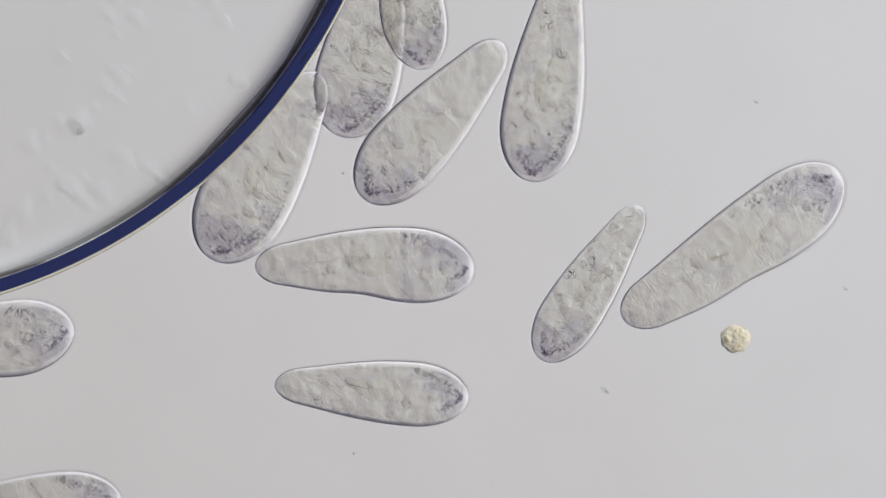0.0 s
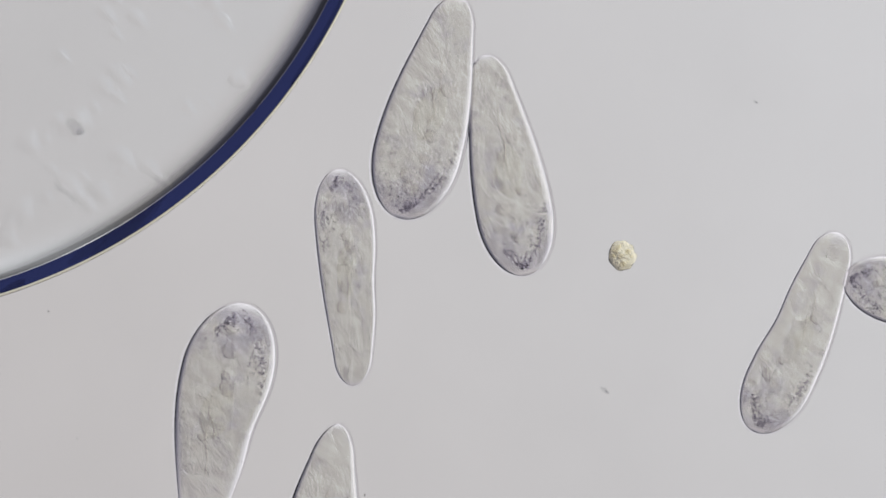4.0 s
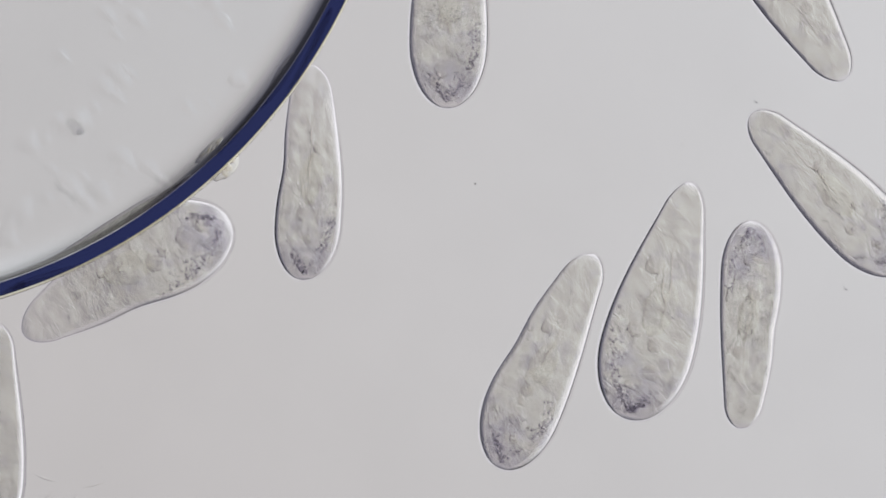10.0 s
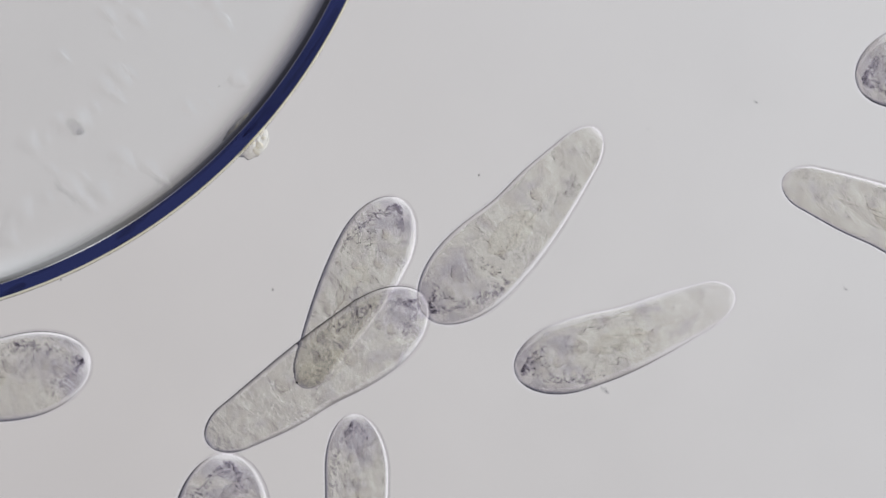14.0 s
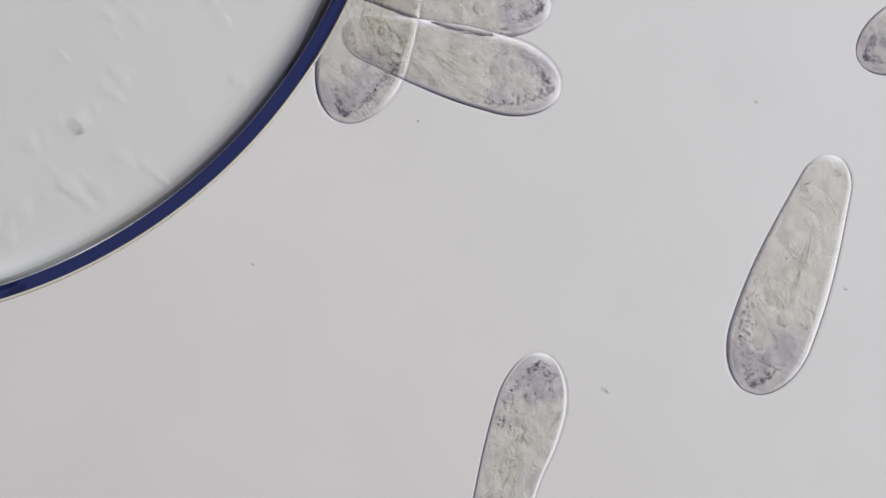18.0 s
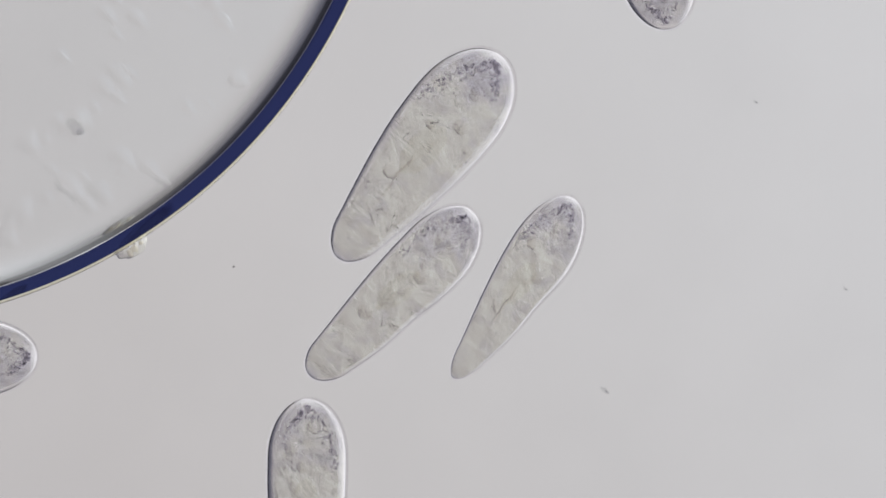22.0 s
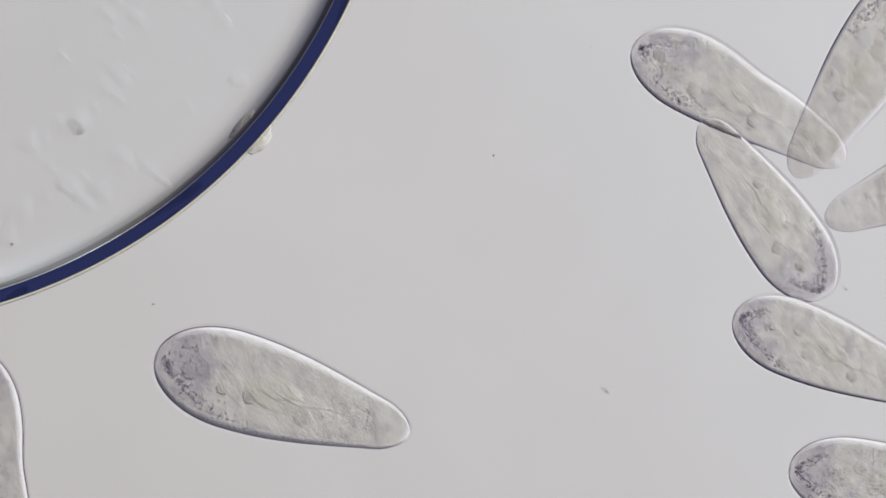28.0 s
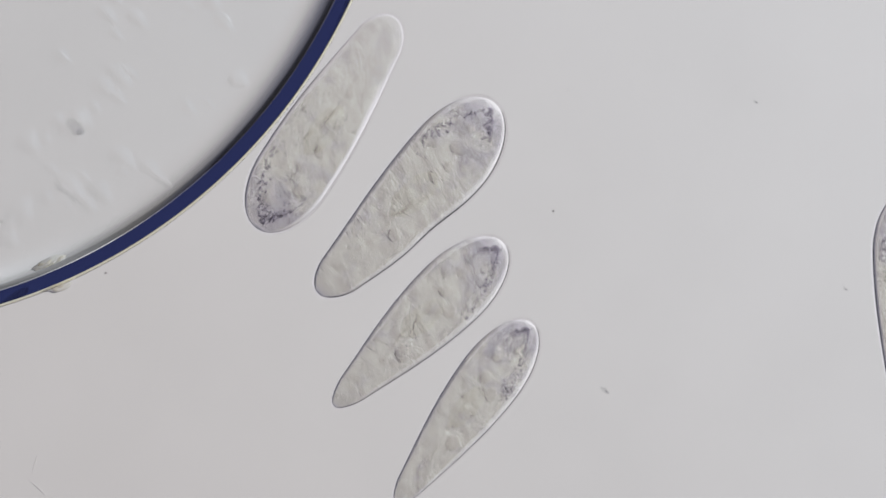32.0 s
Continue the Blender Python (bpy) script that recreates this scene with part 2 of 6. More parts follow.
rnd = random.Random(21)
for x, y, long, wide in ((-1.965, 0.645, 0.05, 0.03), (-1.92, 0.69, 0.05, 0.022), (-1.225, 1.31, 0.04, 0.02), (-2.24, 0.20, 0.05, 0.03), (-2.2, 0.56, 0.05, 0.025),
                         (-1.98, 0.33, 0.06, 0.025), (-1.82, 0.30, 0.055, 0.022), (-1.70, 0.48, 0.06, 0.02), (-1.55, 0.42, 0.05, 0.016), (-1.72, 0.92, 0.06, 0.02),
                         (-1.80, 0.86, 0.05, 0.02), (-1.08, 0.90, 0.045, 0.018), (-1.62, 1.22, 0.05, 0.016), (-2.02, 1.02, 0.04, 0.015), (-1.16, 1.2, 0.05, 0.015),
                         (-2.1, 0.27, 0.03, 0.014), (-1.9, 0.25, 0.06, 0.016), (-1.78, 1.24, 0.05, 0.014), (-1.35, 0.75, 0.04, 0.012), (-2.3, 0.05, 0.04, 0.02)):
    smudge(x * 0.997, y * 0.997, long, wide, -42 + 14 * noise.noise((x * 9, y * 9, 0)), LEVEL - 0.012)
    # finer streaks beside each
    for i in range(1):
        smudge(x * 0.997 + rnd.uniform(-0.12, 0.12), y * 0.997 + rnd.uniform(-0.10, 0.10), long * rnd.uniform(0.4, 0.8), wide * rnd.uniform(0.4, 0.7), -42 + rnd.uniform(-12, 12), LEVEL - 0.012)
spot(-1.95, 0.645, 0.058, 0.038, -42, LEVEL - 0.008, "grey blurred dirt spot on the bubble's roof")
spot(0.86, -0.75, 0.032, 0.012, -40, 0.004, "small grey dust speck lying on the slide")
spot(2.135, -0.21, 0.018, 0.008, -40, 0.004, "faint grey dust speck lying on the slide")
spot(1.66, 0.78, 0.016, 0.008, -30, 0.004, "faint grey dust speck lying on the slide")


# ---- the swimming cells ----
def girth(s, kind):
    """Half width at s from the thin end (0) to the blunt end (1), 1 at most."""
    thin, widest, blunt = ((0.40, 0.69, 0.30), (0.44, 0.70, 0.28), (0.54, 0.67, 0.26), (0.32, 0.71, 0.30))[kind]
    swell = thin + (1 - thin) * math.sin(math.pi / 2 * min(1, s / widest)) ** 1.25
    tail = math.sqrt(max(0, 1 - (1 - min(1, s / 0.11)) ** 2))
    nose = math.sqrt(max(0, 1 - (max(0, s - 1 + blunt) / blunt) ** 2))
    return swell * tail * nose


def curve_of(x, bend):
    return (0.0, 0.055, -0.055)[bend] * (1 - 4 * x * x) - (0.0, 0.03, -0.03)[bend]


def ease(x, a, b):
    u = min(1, max(0, (x - a) / (b - a)))
    return u * u * (3 - 2 * u)


def cell_body(kind, bend, soft=0, grow=(1, 1, 1)):
    """Length 1 along x, width 1 along y: a flattened slipper, thick and level across, rounded at its edge.
    soft: the thin end flattens out to a faint blurred lip."""
    bm = bmesh.new()
    rings, seg = 48, 80
    loops = []
    for i in range(1, rings):
        s = 0.5 - 0.5 * math.cos(math.pi * i / rings)
        g, x = girth(s, kind) * 0.5, s - 0.5
        fade = (1 - ease(x, -0.42, 0.05)) * soft
        square, thick = 0.10 + 0.5 * fade, 1 - 0.5 * fade
        ring = []
        for k in range(seg):
            a = 2 * math.pi * k / seg
            y, z = math.cos(a), math.sin(a)
            y = math.copysign(abs(y) ** square, y)
            z = math.copysign(abs(z) ** 0.9, z)
            dent = 0.12 * math.exp(-((x + 0.02) / 0.13) ** 2) * max(0, -y) if bend else 0
            ring.append(bm.verts.new((x * grow[0], (y * g * (1 - dent) * grow[1] + curve_of(x, bend)), z * 0.5 * min(1, (2 * g) ** 0.8) * thick * grow[2])))
        loops.append(ring)
    for a, b in zip(loops, loops[1:]):
        for k in range(seg):
            bm.faces.new((a[k], b[k], b[(k + 1) % seg], a[(k + 1) % seg]))
    for ring, x in ((loops[0], -0.5), (loops[-1], 0.5)):
        tip = bm.verts.new((x * grow[0], curve_of(x, bend), 0))
        for k in range(seg):
            bm.faces.new((tip, ring[k], ring[(k + 1) % seg]))
    bmesh.ops.recalc_face_normals(bm, faces=bm.faces)
    return bm


def grains(kind, bend, seed):
    """Dark granules: clumps in a crescent along the blunt end's margin, more to one flank, and a few astray."""
    rnd = random.Random(seed)
    bm = bmesh.new()
    flank = rnd.choice((-1, 1))
    spots = []
    for c in range(14):
        # along the margin: 0 at the nose, 1 and -1 some way down either flank
        way = rnd.uniform(-0.45, 1.0) * flank
        for i in range(rnd.randint(11, 20)):
            w = way + rnd.gauss(0, 0.10)
            s = 0.975 - 0.28 * abs(w) ** 1.5 - abs(rnd.gauss(0, 0.022))
            y = math.copysign(min(0.93, abs(w) ** 0.55), w) - math.copysign(abs(rnd.gauss(0, 0.16)), w)
            spots.append((s, y, rnd.uniform(0.003, 0.0078)))
    for i in range(26):
        spots.append((rnd.uniform(0.18, 0.86), rnd.uniform(-0.8, 0.8), rnd.uniform(0.0025, 0.0055)))
    for s, y, r in spots:
        x, g = s - 0.5, girth(s, kind) * 0.5
        made = bmesh.ops.create_icosphere(bm, subdivisions=1, radius=1)["verts"]
        c = Vector((x, y * 0.9 * g + curve_of(x, bend), rnd.uniform(-0.25, 0.25) * g))
        for v in made:
            v.co = c + Vector((v.co.x * r, v.co.y * r * 3, v.co.z * r * 3))
    return bm


def groove(kind, bend, start, long, lean, fat):
    """A fold of the mouth groove, a thin wavering ridge under the upper skin."""
    bm = bmesh.new()
    loops = []
    for i in range(23):
        u = i / 22
        x = start + long * u
        y = lean * (u - 0.4) + 0.05 * math.sin(3.4 * u + 3 * lean) + 0.02 * math.sin(13 * u) + 0.7 * curve_of(x, bend)
        f = fat * math.sin(math.pi * (0.04 + 0.92 * u))
        loops.append([bm.verts.new((x, y + 0.035 * f * math.cos(a), 0.28 + 0.10 * f * math.sin(a))) for a in [math.pi * q / 4 for q in range(8)]])
    for a, b in zip(loops, loops[1:]):
        for k in range(8):
            bm.faces.new((a[k], b[k], b[(k + 1) % 8], a[(k + 1) % 8]))
    bm.faces.new(loops[0])
    bm.faces.new(loops[-1])
    bmesh.ops.recalc_face_normals(bm, faces=bm.faces)
    return bm


def paramecium(kind, bend, soft):
    """One swimming cell of unit size; its blunt end lies along +x."""
    root = new("paramecium")
    # added shell around the body that carries the lavender light halo
    part("cilia_fringe", cell_body(kind, bend, soft, (1.016, 1.045, 1.03)), HALO_SHELL, root, "faint lavender colour halo around the cell")
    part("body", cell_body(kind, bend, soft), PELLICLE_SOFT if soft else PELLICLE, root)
    y0 = curve_of(0, bend)
    part("macronucleus", blob((0.03, y0 * 0.8 + 0.02, 0), (0.11, 0.17, 0.20), 0.2, 16, rough=0.2), NUCLEUS, root, "smooth clear oval nucleus")
    part("contractile_vacuole", blob((-0.24, y0 * 0.4 + 0.04, 0.12), (0.020, 0.060, 0.07)), VACUOLE, root)
    part("contractile_vacuole", blob((0.25, y0 * 0.4 - 0.06, 0.14), (0.018, 0.055, 0.07)), VACUOLE, root)
    rnd = random.Random(7 * kind + bend + 50 * soft)
    for i in range(5):
        x = (0.20, 0.31, 0.36, 0.13, -0.12)[i] + rnd.uniform(-0.03, 0.03)
        y = rnd.uniform(-0.2, 0.2) * girth(x + 0.5, kind) + curve_of(x, bend)
        r = rnd.uniform(0.022, 0.045)
        part("food_vacuole", blob((x, y, rnd.uniform(-0.1, 0.1)), (r * 0.8, r * 2.4, 0.14), 0, 12, rough=0.3), FOOD, root)
    tagged(part("granules", grains(kind, bend, 11 * kind + bend + 50 * soft), GRANULE, root, "crowded dark purplish granules", smooth=False), kind="stuff")
    lean = rnd.choice((-1, 1)) * rnd.uniform(0.10, 0.28)
    part("groove_fold", groove(kind, bend, -0.34, 0.44, lean, 0.42), FOLD, root)
    part("groove_fold", groove(kind, bend, -0.14, 0.26, lean * 1.5, 0.5), FOLD, root)
    return root


# length, width, outline and curve of each swimmer
SIZES = []
SIZES += [
    (1.14, 0.48, 0, 0),
    (1.02, 0.45, 0, 0),
    (1.02, 0.35, 1, 2),
    (1.11, 0.41, 1, 0),
    (1.14, 0.42, 1, 0),
    (1.16, 0.40, 1, 1),
    (0.97, 0.32, 1, 0),
    (1.39, 0.43, 2, 2),
    (1.15, 0.40, 1, 2),
    (1.03, 0.34, 1, 0),
    (1.10, 0.38, 1, 0),
    (1.14, 0.34, 3, 2),
    (1.04, 0.43, 0, 0),
    (1.14, 0.45, 0, 0),
    (1.02, 0.45, 0, 0),
    (1.22, 0.41, 3, 2),
    (1.17, 0.34, 3, 2),
    (1.21, 0.47, 3, 2),
    (1.29, 0.49, 3, 2),
    (1.41, 0.42, 2, 1),
]
SIZES += [
    (1.33, 0.49, 3, 0),
    (1.15, 0.40, 1, 2),
    (1.08, 0.37, 1, 1),
    (1.02, 0.35, 1, 2),
    (1.25, 0.49, 0, 1),
    (1.15, 0.32, 2, 2),
    (1.23, 0.38, 3, 1),
    (1.19, 0.38, 1, 2),
    (1.13, 0.39, 1, 0),
    (1.22, 0.47, 0, 0),
    (1.19, 0.41, 1, 0),
    (1.15, 0.36, 2, 1),
    (1.02, 0.35, 1, 0),
    (1.27, 0.45, 1, 0),
    (1.08, 0.37, 1, 1),
    (1.17, 0.41, 1, 0),
    (1.22, 0.41, 1, 2),
    (1.24, 0.43, 1, 2),
    (1.43, 0.55, 3, 1),
    (1.44, 0.61, 0, 2),
]
SIZES += [
    (1.09, 0.38, 1, 0),
    (1.29, 0.49, 1, 2),
    (1.26, 0.41, 1, 0),
    (0.96, 0.39, 0, 0),
    (1.15, 0.47, 0, 1),
    (1.14, 0.35, 2, 1),
    (1.19, 0.41, 1, 0),
    (1.07, 0.37, 1, 1),
    (1.28, 0.47, 3, 0),
    (1.30, 0.50, 3, 0),
    (1.13, 0.32, 2, 2),
    (1.02, 0.35, 1, 1),
    (1.24, 0.43, 1, 0),
    (1.16, 0.40, 1, 1),
    (1.18, 0.41, 1, 0),
    (1.24, 0.41, 1, 2),
    (1.10, 0.32, 2, 2),
    (1.17, 0.40, 1, 0),
    (1.22, 0.42, 1, 1),
    (1.08, 0.37, 1, 0),
]
SIZES += [
    (1.07, 0.39, 1, 2),
    (1.45, 0.51, 3, 1),
    (1.21, 0.42, 1, 1),
    (1.15, 0.45, 0, 2),
    (1.34, 0.51, 3, 1),
    (1.32, 0.45, 1, 2),
    (1.23, 0.41, 1, 0),
    (1.11, 0.38, 1, 1),
    (1.44, 0.50, 3, 1),
    (1.26, 0.43, 1, 1),
    (1.24, 0.38, 2, 1),
    (1.19, 0.33, 2, 0),
    (1.13, 0.39, 1, 0),
    (1.14, 0.43, 1, 0),
    (1.24, 0.38, 2, 1),
    (1.39, 0.42, 2, 2),
    (1.35, 0.45, 1, 1),
    (1.12, 0.39, 1, 1),
    (1.18, 0.49, 0, 1),
    (1.14, 0.36, 1, 1),
]
SIZES += [
    (1.17, 0.34, 2, 2),
    (1.35, 0.51, 1, 0),
    (1.25, 0.39, 2, 0),
    (1.10, 0.42, 3, 0),
    (1.23, 0.42, 1, 1),
    (1.35, 0.48, 1, 1),
    (1.28, 0.41, 1, 2),
    (1.24, 0.42, 3, 0),
    (1.16, 0.39, 3, 1),
    (1.22, 0.35, 3, 0),
    (1.20, 0.41, 2, 0),
    (1.34, 0.45, 2, 0),
    (1.06, 0.37, 1, 0),
    (1.24, 0.38, 2, 2),
    (1.20, 0.41, 1, 0),
    (1.06, 0.37, 1, 0),
    (1.17, 0.38, 1, 0),
    (1.27, 0.38, 2, 0),
    (1.26, 0.41, 1, 1),
    (1.20, 0.45, 1, 0),
]
SIZES += [
    (1.20, 0.39, 1, 1),
    (1.23, 0.43, 1, 0),
    (1.12, 0.39, 1, 1),
    (1.18, 0.41, 1, 1),
    (1.10, 0.38, 1, 1),
    (1.14, 0.39, 1, 2),
    (1.15, 0.35, 3, 2),
    (1.16, 0.40, 1, 2),
    (1.23, 0.38, 2, 2),
    (1.38, 0.50, 1, 0),
    (1.19, 0.36, 2, 2),
    (1.47, 0.49, 1, 0),
    (1.23, 0.41, 3, 0),
    (1.19, 0.41, 1, 2),
    (1.15, 0.36, 2, 1),
    (1.28, 0.43, 1, 2),
    (1.14, 0.39, 1, 0),
    (1.06, 0.37, 1, 1),
    (1.23, 0.39, 1, 0),
    (1.04, 0.36, 1, 0),
]
SIZES += [
    (1.41, 0.45, 1, 0),
    (1.08, 0.39, 1, 0),
    (1.36, 0.44, 1, 2),
    (1.30, 0.45, 1, 0),
    (1.13, 0.39, 1, 1),
    (1.06, 0.37, 1, 0),
    (1.28, 0.43, 1, 2),
    (1.14, 0.42, 1, 0),
    (1.15, 0.41, 1, 0),
    (1.19, 0.41, 1, 2),
    (1.23, 0.43, 1, 1),
    (1.41, 0.52, 0, 0),
    (1.21, 0.42, 1, 0),
    (1.26, 0.43, 1, 0),
    (1.16, 0.40, 1, 0),
    (1.28, 0.45, 1, 0),
    (1.05, 0.36, 1, 2),
    (1.40, 0.48, 1, 1),
    (1.23, 0.45, 1, 1),
    (1.26, 0.43, 1, 2),
]
SIZES += [
    (1.21, 0.38, 3, 2),
    (1.11, 0.38, 1, 0),
    (1.10, 0.38, 1, 0),
    (1.16, 0.36, 3, 0),
    (1.34, 0.41, 2, 0),
    (1.02, 0.35, 1, 0),
    (1.19, 0.41, 1, 2),
    (1.20, 0.34, 3, 0),
    (1.25, 0.38, 3, 0),
    (1.38, 0.45, 1, 2),
    (1.24, 0.43, 1, 2),
]


# swimmers whose thin end dips out of sight
FAINT_TAILS = (24, 26, 35, 36, 41, 42, 43, 45, 60, 65, 66, 69, 74, 78, 79, 81, 90, 98, 104, 111, 114, 118, 120, 121, 126, 133, 134, 138, 140, 144)
patterns = {(k, b, f): paramecium(k, b, f) for k in range(4) for b in range(3) for f in range(2)}
shoal = []
for i, (long, wide, kind, bend) in enumerate(SIZES):
    soft = int(i in FAINT_TAILS)
    source = patterns[kind, bend, soft]
    one = source if not source.get("used") else copy_thing(source, pose(0, 0, 0))
    source["used"] = 1
    one.scale = (long, wide, min(0.27, wide * 0.52))
    word = ("broad", "plump", "slender", "tapered")[kind]
    turn = ("straight", "slightly curved", "slightly curved")[bend]
    tagged(one, f"translucent {word} {turn} grey single-celled swimmer with dark granules", "microbe", group="swimming cells")
    shoal.append(one)
for source in patterns.values():
    if not source.get("used"):
        for o in [*source.children_recursive, source]:
            bpy.data.objects.remove(o)
for one in shoal:
    del one["used"]


# ---- the yellow alga and a crumb that rolls along the bubble ----
def ball(name, size, material, label, category, seed, count):
    root = tagged(new(name), label, category)
    part("jelly_ball", blob((0, 0, 0), size, 0, 28, rough=0.16), material, root)
    rnd = random.Random(seed)
    for i in range(count):
        a, d = rnd.uniform(0, 6.28), 0.72 * rnd.random() ** 0.5
        r = max(size) * rnd.uniform(0.10, 0.22)
        part("inner_grain", blob((d * size[0] * math.cos(a), d * size[1] * math.sin(a), size[2] * 0.4), (r, r * 0.8, r * 0.7), a, 8, rough=0.5), INNER, root)
    return root


alga = ball("alga", (0.078, 0.072, 0.047), ALGA, "small round yellowish alga cell drifting in the water", "alga", 3, 12)
crumb = ball("crumb", (0.066, 0.100, 0.06), CRUMB, "small pale rounded crumb clinging to the bubble's rim", "debris", 5, 9)


# ---- a broken shred of skin, and the finest specks drifting about ----
def shred():
    root = tagged(new("shred"), "pale broken shred of dried slime in the water", "debris")
    rnd = random.Random(9)
    for i in range(4):
        bm, loops = bmesh.new(), []
        a0, curl, x0, y0 = rnd.uniform(0, 6.28), rnd.uniform(-2, 2), rnd.uniform(-0.07, 0.07), rnd.uniform(-0.04, 0.04)
        x, y = x0, y0
        for k in range(12):
            a = a0 + curl * k / 11
            x, y = x + 0.011 * math.cos(a), y + 0.011 * math.sin(a)
            f = 0.006 * math.sin(math.pi * (k + 0.5) / 12)
            loops.append([bm.verts.new((x - f * math.sin(a) * math.cos(q), y + f * math.cos(a) * math.cos(q), f * math.sin(q))) for q in [math.pi * j / 3 for j in range(6)]])
        for p, q in zip(loops, loops[1:]):
            for j in range(6):
                bm.faces.new((p[j], q[j], q[(j + 1) % 6], p[(j + 1) % 6]))
        bm.faces.new(loops[0])
        bm.faces.new(loops[-1])
        bmesh.ops.recalc_face_normals(bm, faces=bm.faces)
        part("strand", bm, FOLD, root)
    return root


slime = shred()
drift = []
for i in range(13):
    rnd = random.Random(100 + i)
    r = rnd.uniform(0.0035, 0.006)
    ob = part("speck", blob((0, 0, 0), (r * 1.3, r, r), 0, 6), DOT)
    drift.append(tagged(ob, "tiny dark speck drifting in the water", "speck", group="drifting specks"))


# ---- what moves ----
def swim(depth, phase, *rows):
    """Rows of seconds, x, y and heading; the body rolls gently about its length as it swims."""
    return [(t, pose(x, y, 0.05 + 0.66 * depth, 9 * math.sin(t * 2.1 + phase), 0, a)) for t, x, y, a in rows]


def motions():
    walk(shoal[0], swim(2.42, 303, (0, -0.946, 0.440, -120), (0.1, -0.775, 0.611, -117), (0.2, -0.606, 0.759, -112), (0.4, -0.501, 0.902, -112), (0.6, -0.397, 1.100, -112), (0.8, -0.236, 1.386, -108), (1, -0.199, 1.557, -106), (1.2, -0.180, 1.742, -107), (1.32, -0.180, 1.977, -187), (4.5, 1.307, 3.655, -228), (32, 1.331, 3.655, -228)))
    walk(shoal[1], swim(0.14, 189, (0, -0.411, 1.088, -104), (0.2, -0.188, 1.238, -103), (0.4, -0.075, 1.285, -103), (0.6, 0.058, 1.422, -107), (0.8, 0.194, 1.352, -110), (1, 0.254, 1.331, -118), (1.2, 0.306, 1.573, -122), (1.32, 0.306, 1.923, -202), (4.9, 2.658, 3.237, -204), (32, 2.682, 3.237, -204)))
    walk(shoal[2], swim(2.39, 320, (0, -0.183, 1.455, -82), (0.3, 0.228, 1.709, -90), (0.42, 0.228, 1.919, -10), (4.2, 1.534, 4.549, 32), (32, 1.558, 4.549, 32)))
    walk(shoal[3], swim(1.65, 310, (0, -0.054, 0.681, -132), (0.2, -0.067, 0.671, -124), (0.4, -0.088, 0.464, -114), (0.6, -0.184, 0.370, -112), (0.8, -0.199, 0.464, -99), (1, -0.325, 0.575, -100), (1.2, -0.368, 0.825, -105), (1.4, -0.076, 1.154, -142), (1.6, -0.389, 1.157, -123), (1.8, -0.296, 1.274, -111), (2, -0.409, 1.051, -105), (2.2, -0.290, 1.412, -102), (2.4, -0.132, 1.684, -101), (2.62, -0.132, 1.963, -181), (6.9, 1.140, 5.145, -210), (32, 1.164, 5.145, -210)))
    walk(shoal[4], swim(0.51, 240, (0, 0.556, 0.920, -99), (0.2, 0.523, 0.765, -103), (0.3, 0.375, 0.594, -91), (0.5, 0.418, 0.736, -104), (0.7, 0.609, 1.104, -120), (0.8, 0.773, 1.073, -129), (1, 0.300, 0.755, -125), (1.2, 0.356, 1.117, -124), (1.4, 0.596, 1.345, -114), (1.6, 0.724, 1.535, -102), (1.8, 0.976, 1.753, -97), (2, 1.224, 1.482, -98), (2.2, 1.116, 1.469, -63), (2.4, 0.799, 1.163, -17), (2.5, 0.958, 1.091, -6), (3.18, 0.928, 1.983, 74), (6.9, 2.823, 4.072, 34), (32, 2.847, 4.072, 34)))
    walk(shoal[5], swim(2.02, 282, (0, -0.416, -0.087, -1), (0.1, -0.695, -0.064, -2), (0.2, -1.204, -0.057, 6), (0.3, -1.614, -0.102, 17), (0.5, -2.007, -0.268, 15), (0.8, -2.344, -0.475, 12), (1, -2.444, -0.486, 5), (1.2, -2.713, -0.538, 6), (1.32, -3.016, -0.538, 86), (4.1, -4.826, -0.842, 126), (32, -4.802, -0.842, 126)))
    walk(shoal[6], swim(0.86, 98, (0, 0.784, -0.181, -123), (0.1, 0.925, -0.027, -126), (0.2, 0.959, -0.084, -134), (0.3, 1.010, -0.102, -130), (0.4, 1.037, -0.079, -146), (0.5, 1.181, -0.054, -167), (0.6, 1.042, -0.120, -178), (0.7, 0.769, -0.130, -160), (0.8, 0.662, -0.027, -124), (0.9, 0.704, 0.190, -106), (1, 0.722, 0.367, -95), (1.1, 0.679, 0.303, -69), (1.2, 0.558, 0.253, -45), (1.3, 0.288, 0.193, -19), (1.4, 0.040, 0.172, -10), (1.5, -0.079, 0.075, 14), (1.6, -0.225, -0.052, 45), (1.8, -0.641, -0.529, 56), (2, -1.175, -1.286, 51), (2.18, -1.175, -1.897, -29), (4.2, -1.438, -2.889, -87), (32, -1.414, -2.889, -87)))
    walk(shoal[7], swim(0.13, 276, (0, 1.540, 0.003, 34), (0.1, 1.654, 0.090, 11), (0.2, 1.608, 0.232, -8), (0.3, 1.281, 0.486, -22), (0.4, 1.224, 0.588, -25), (0.5, 1.182, 0.717, -37), (0.6, 1.291, 0.607, -47), (0.7, 1.600, 0.190, -50), (0.8, 1.770, -0.100, -36), (0.9, 1.569, -0.106, 4), (1, 1.083, -0.297, 22), (1.1, 0.690, -0.477, 25), (1.2, 0.696, -0.525, 35), (1.3, 0.655, -0.556, 50), (1.4, 0.649, -0.903, 65), (1.5, 0.667, -1.397, 78), (1.71, 0.667, -2.108, -2), (3.6, 1.086, -2.945, -27), (32, 1.110, -2.945, -27)))
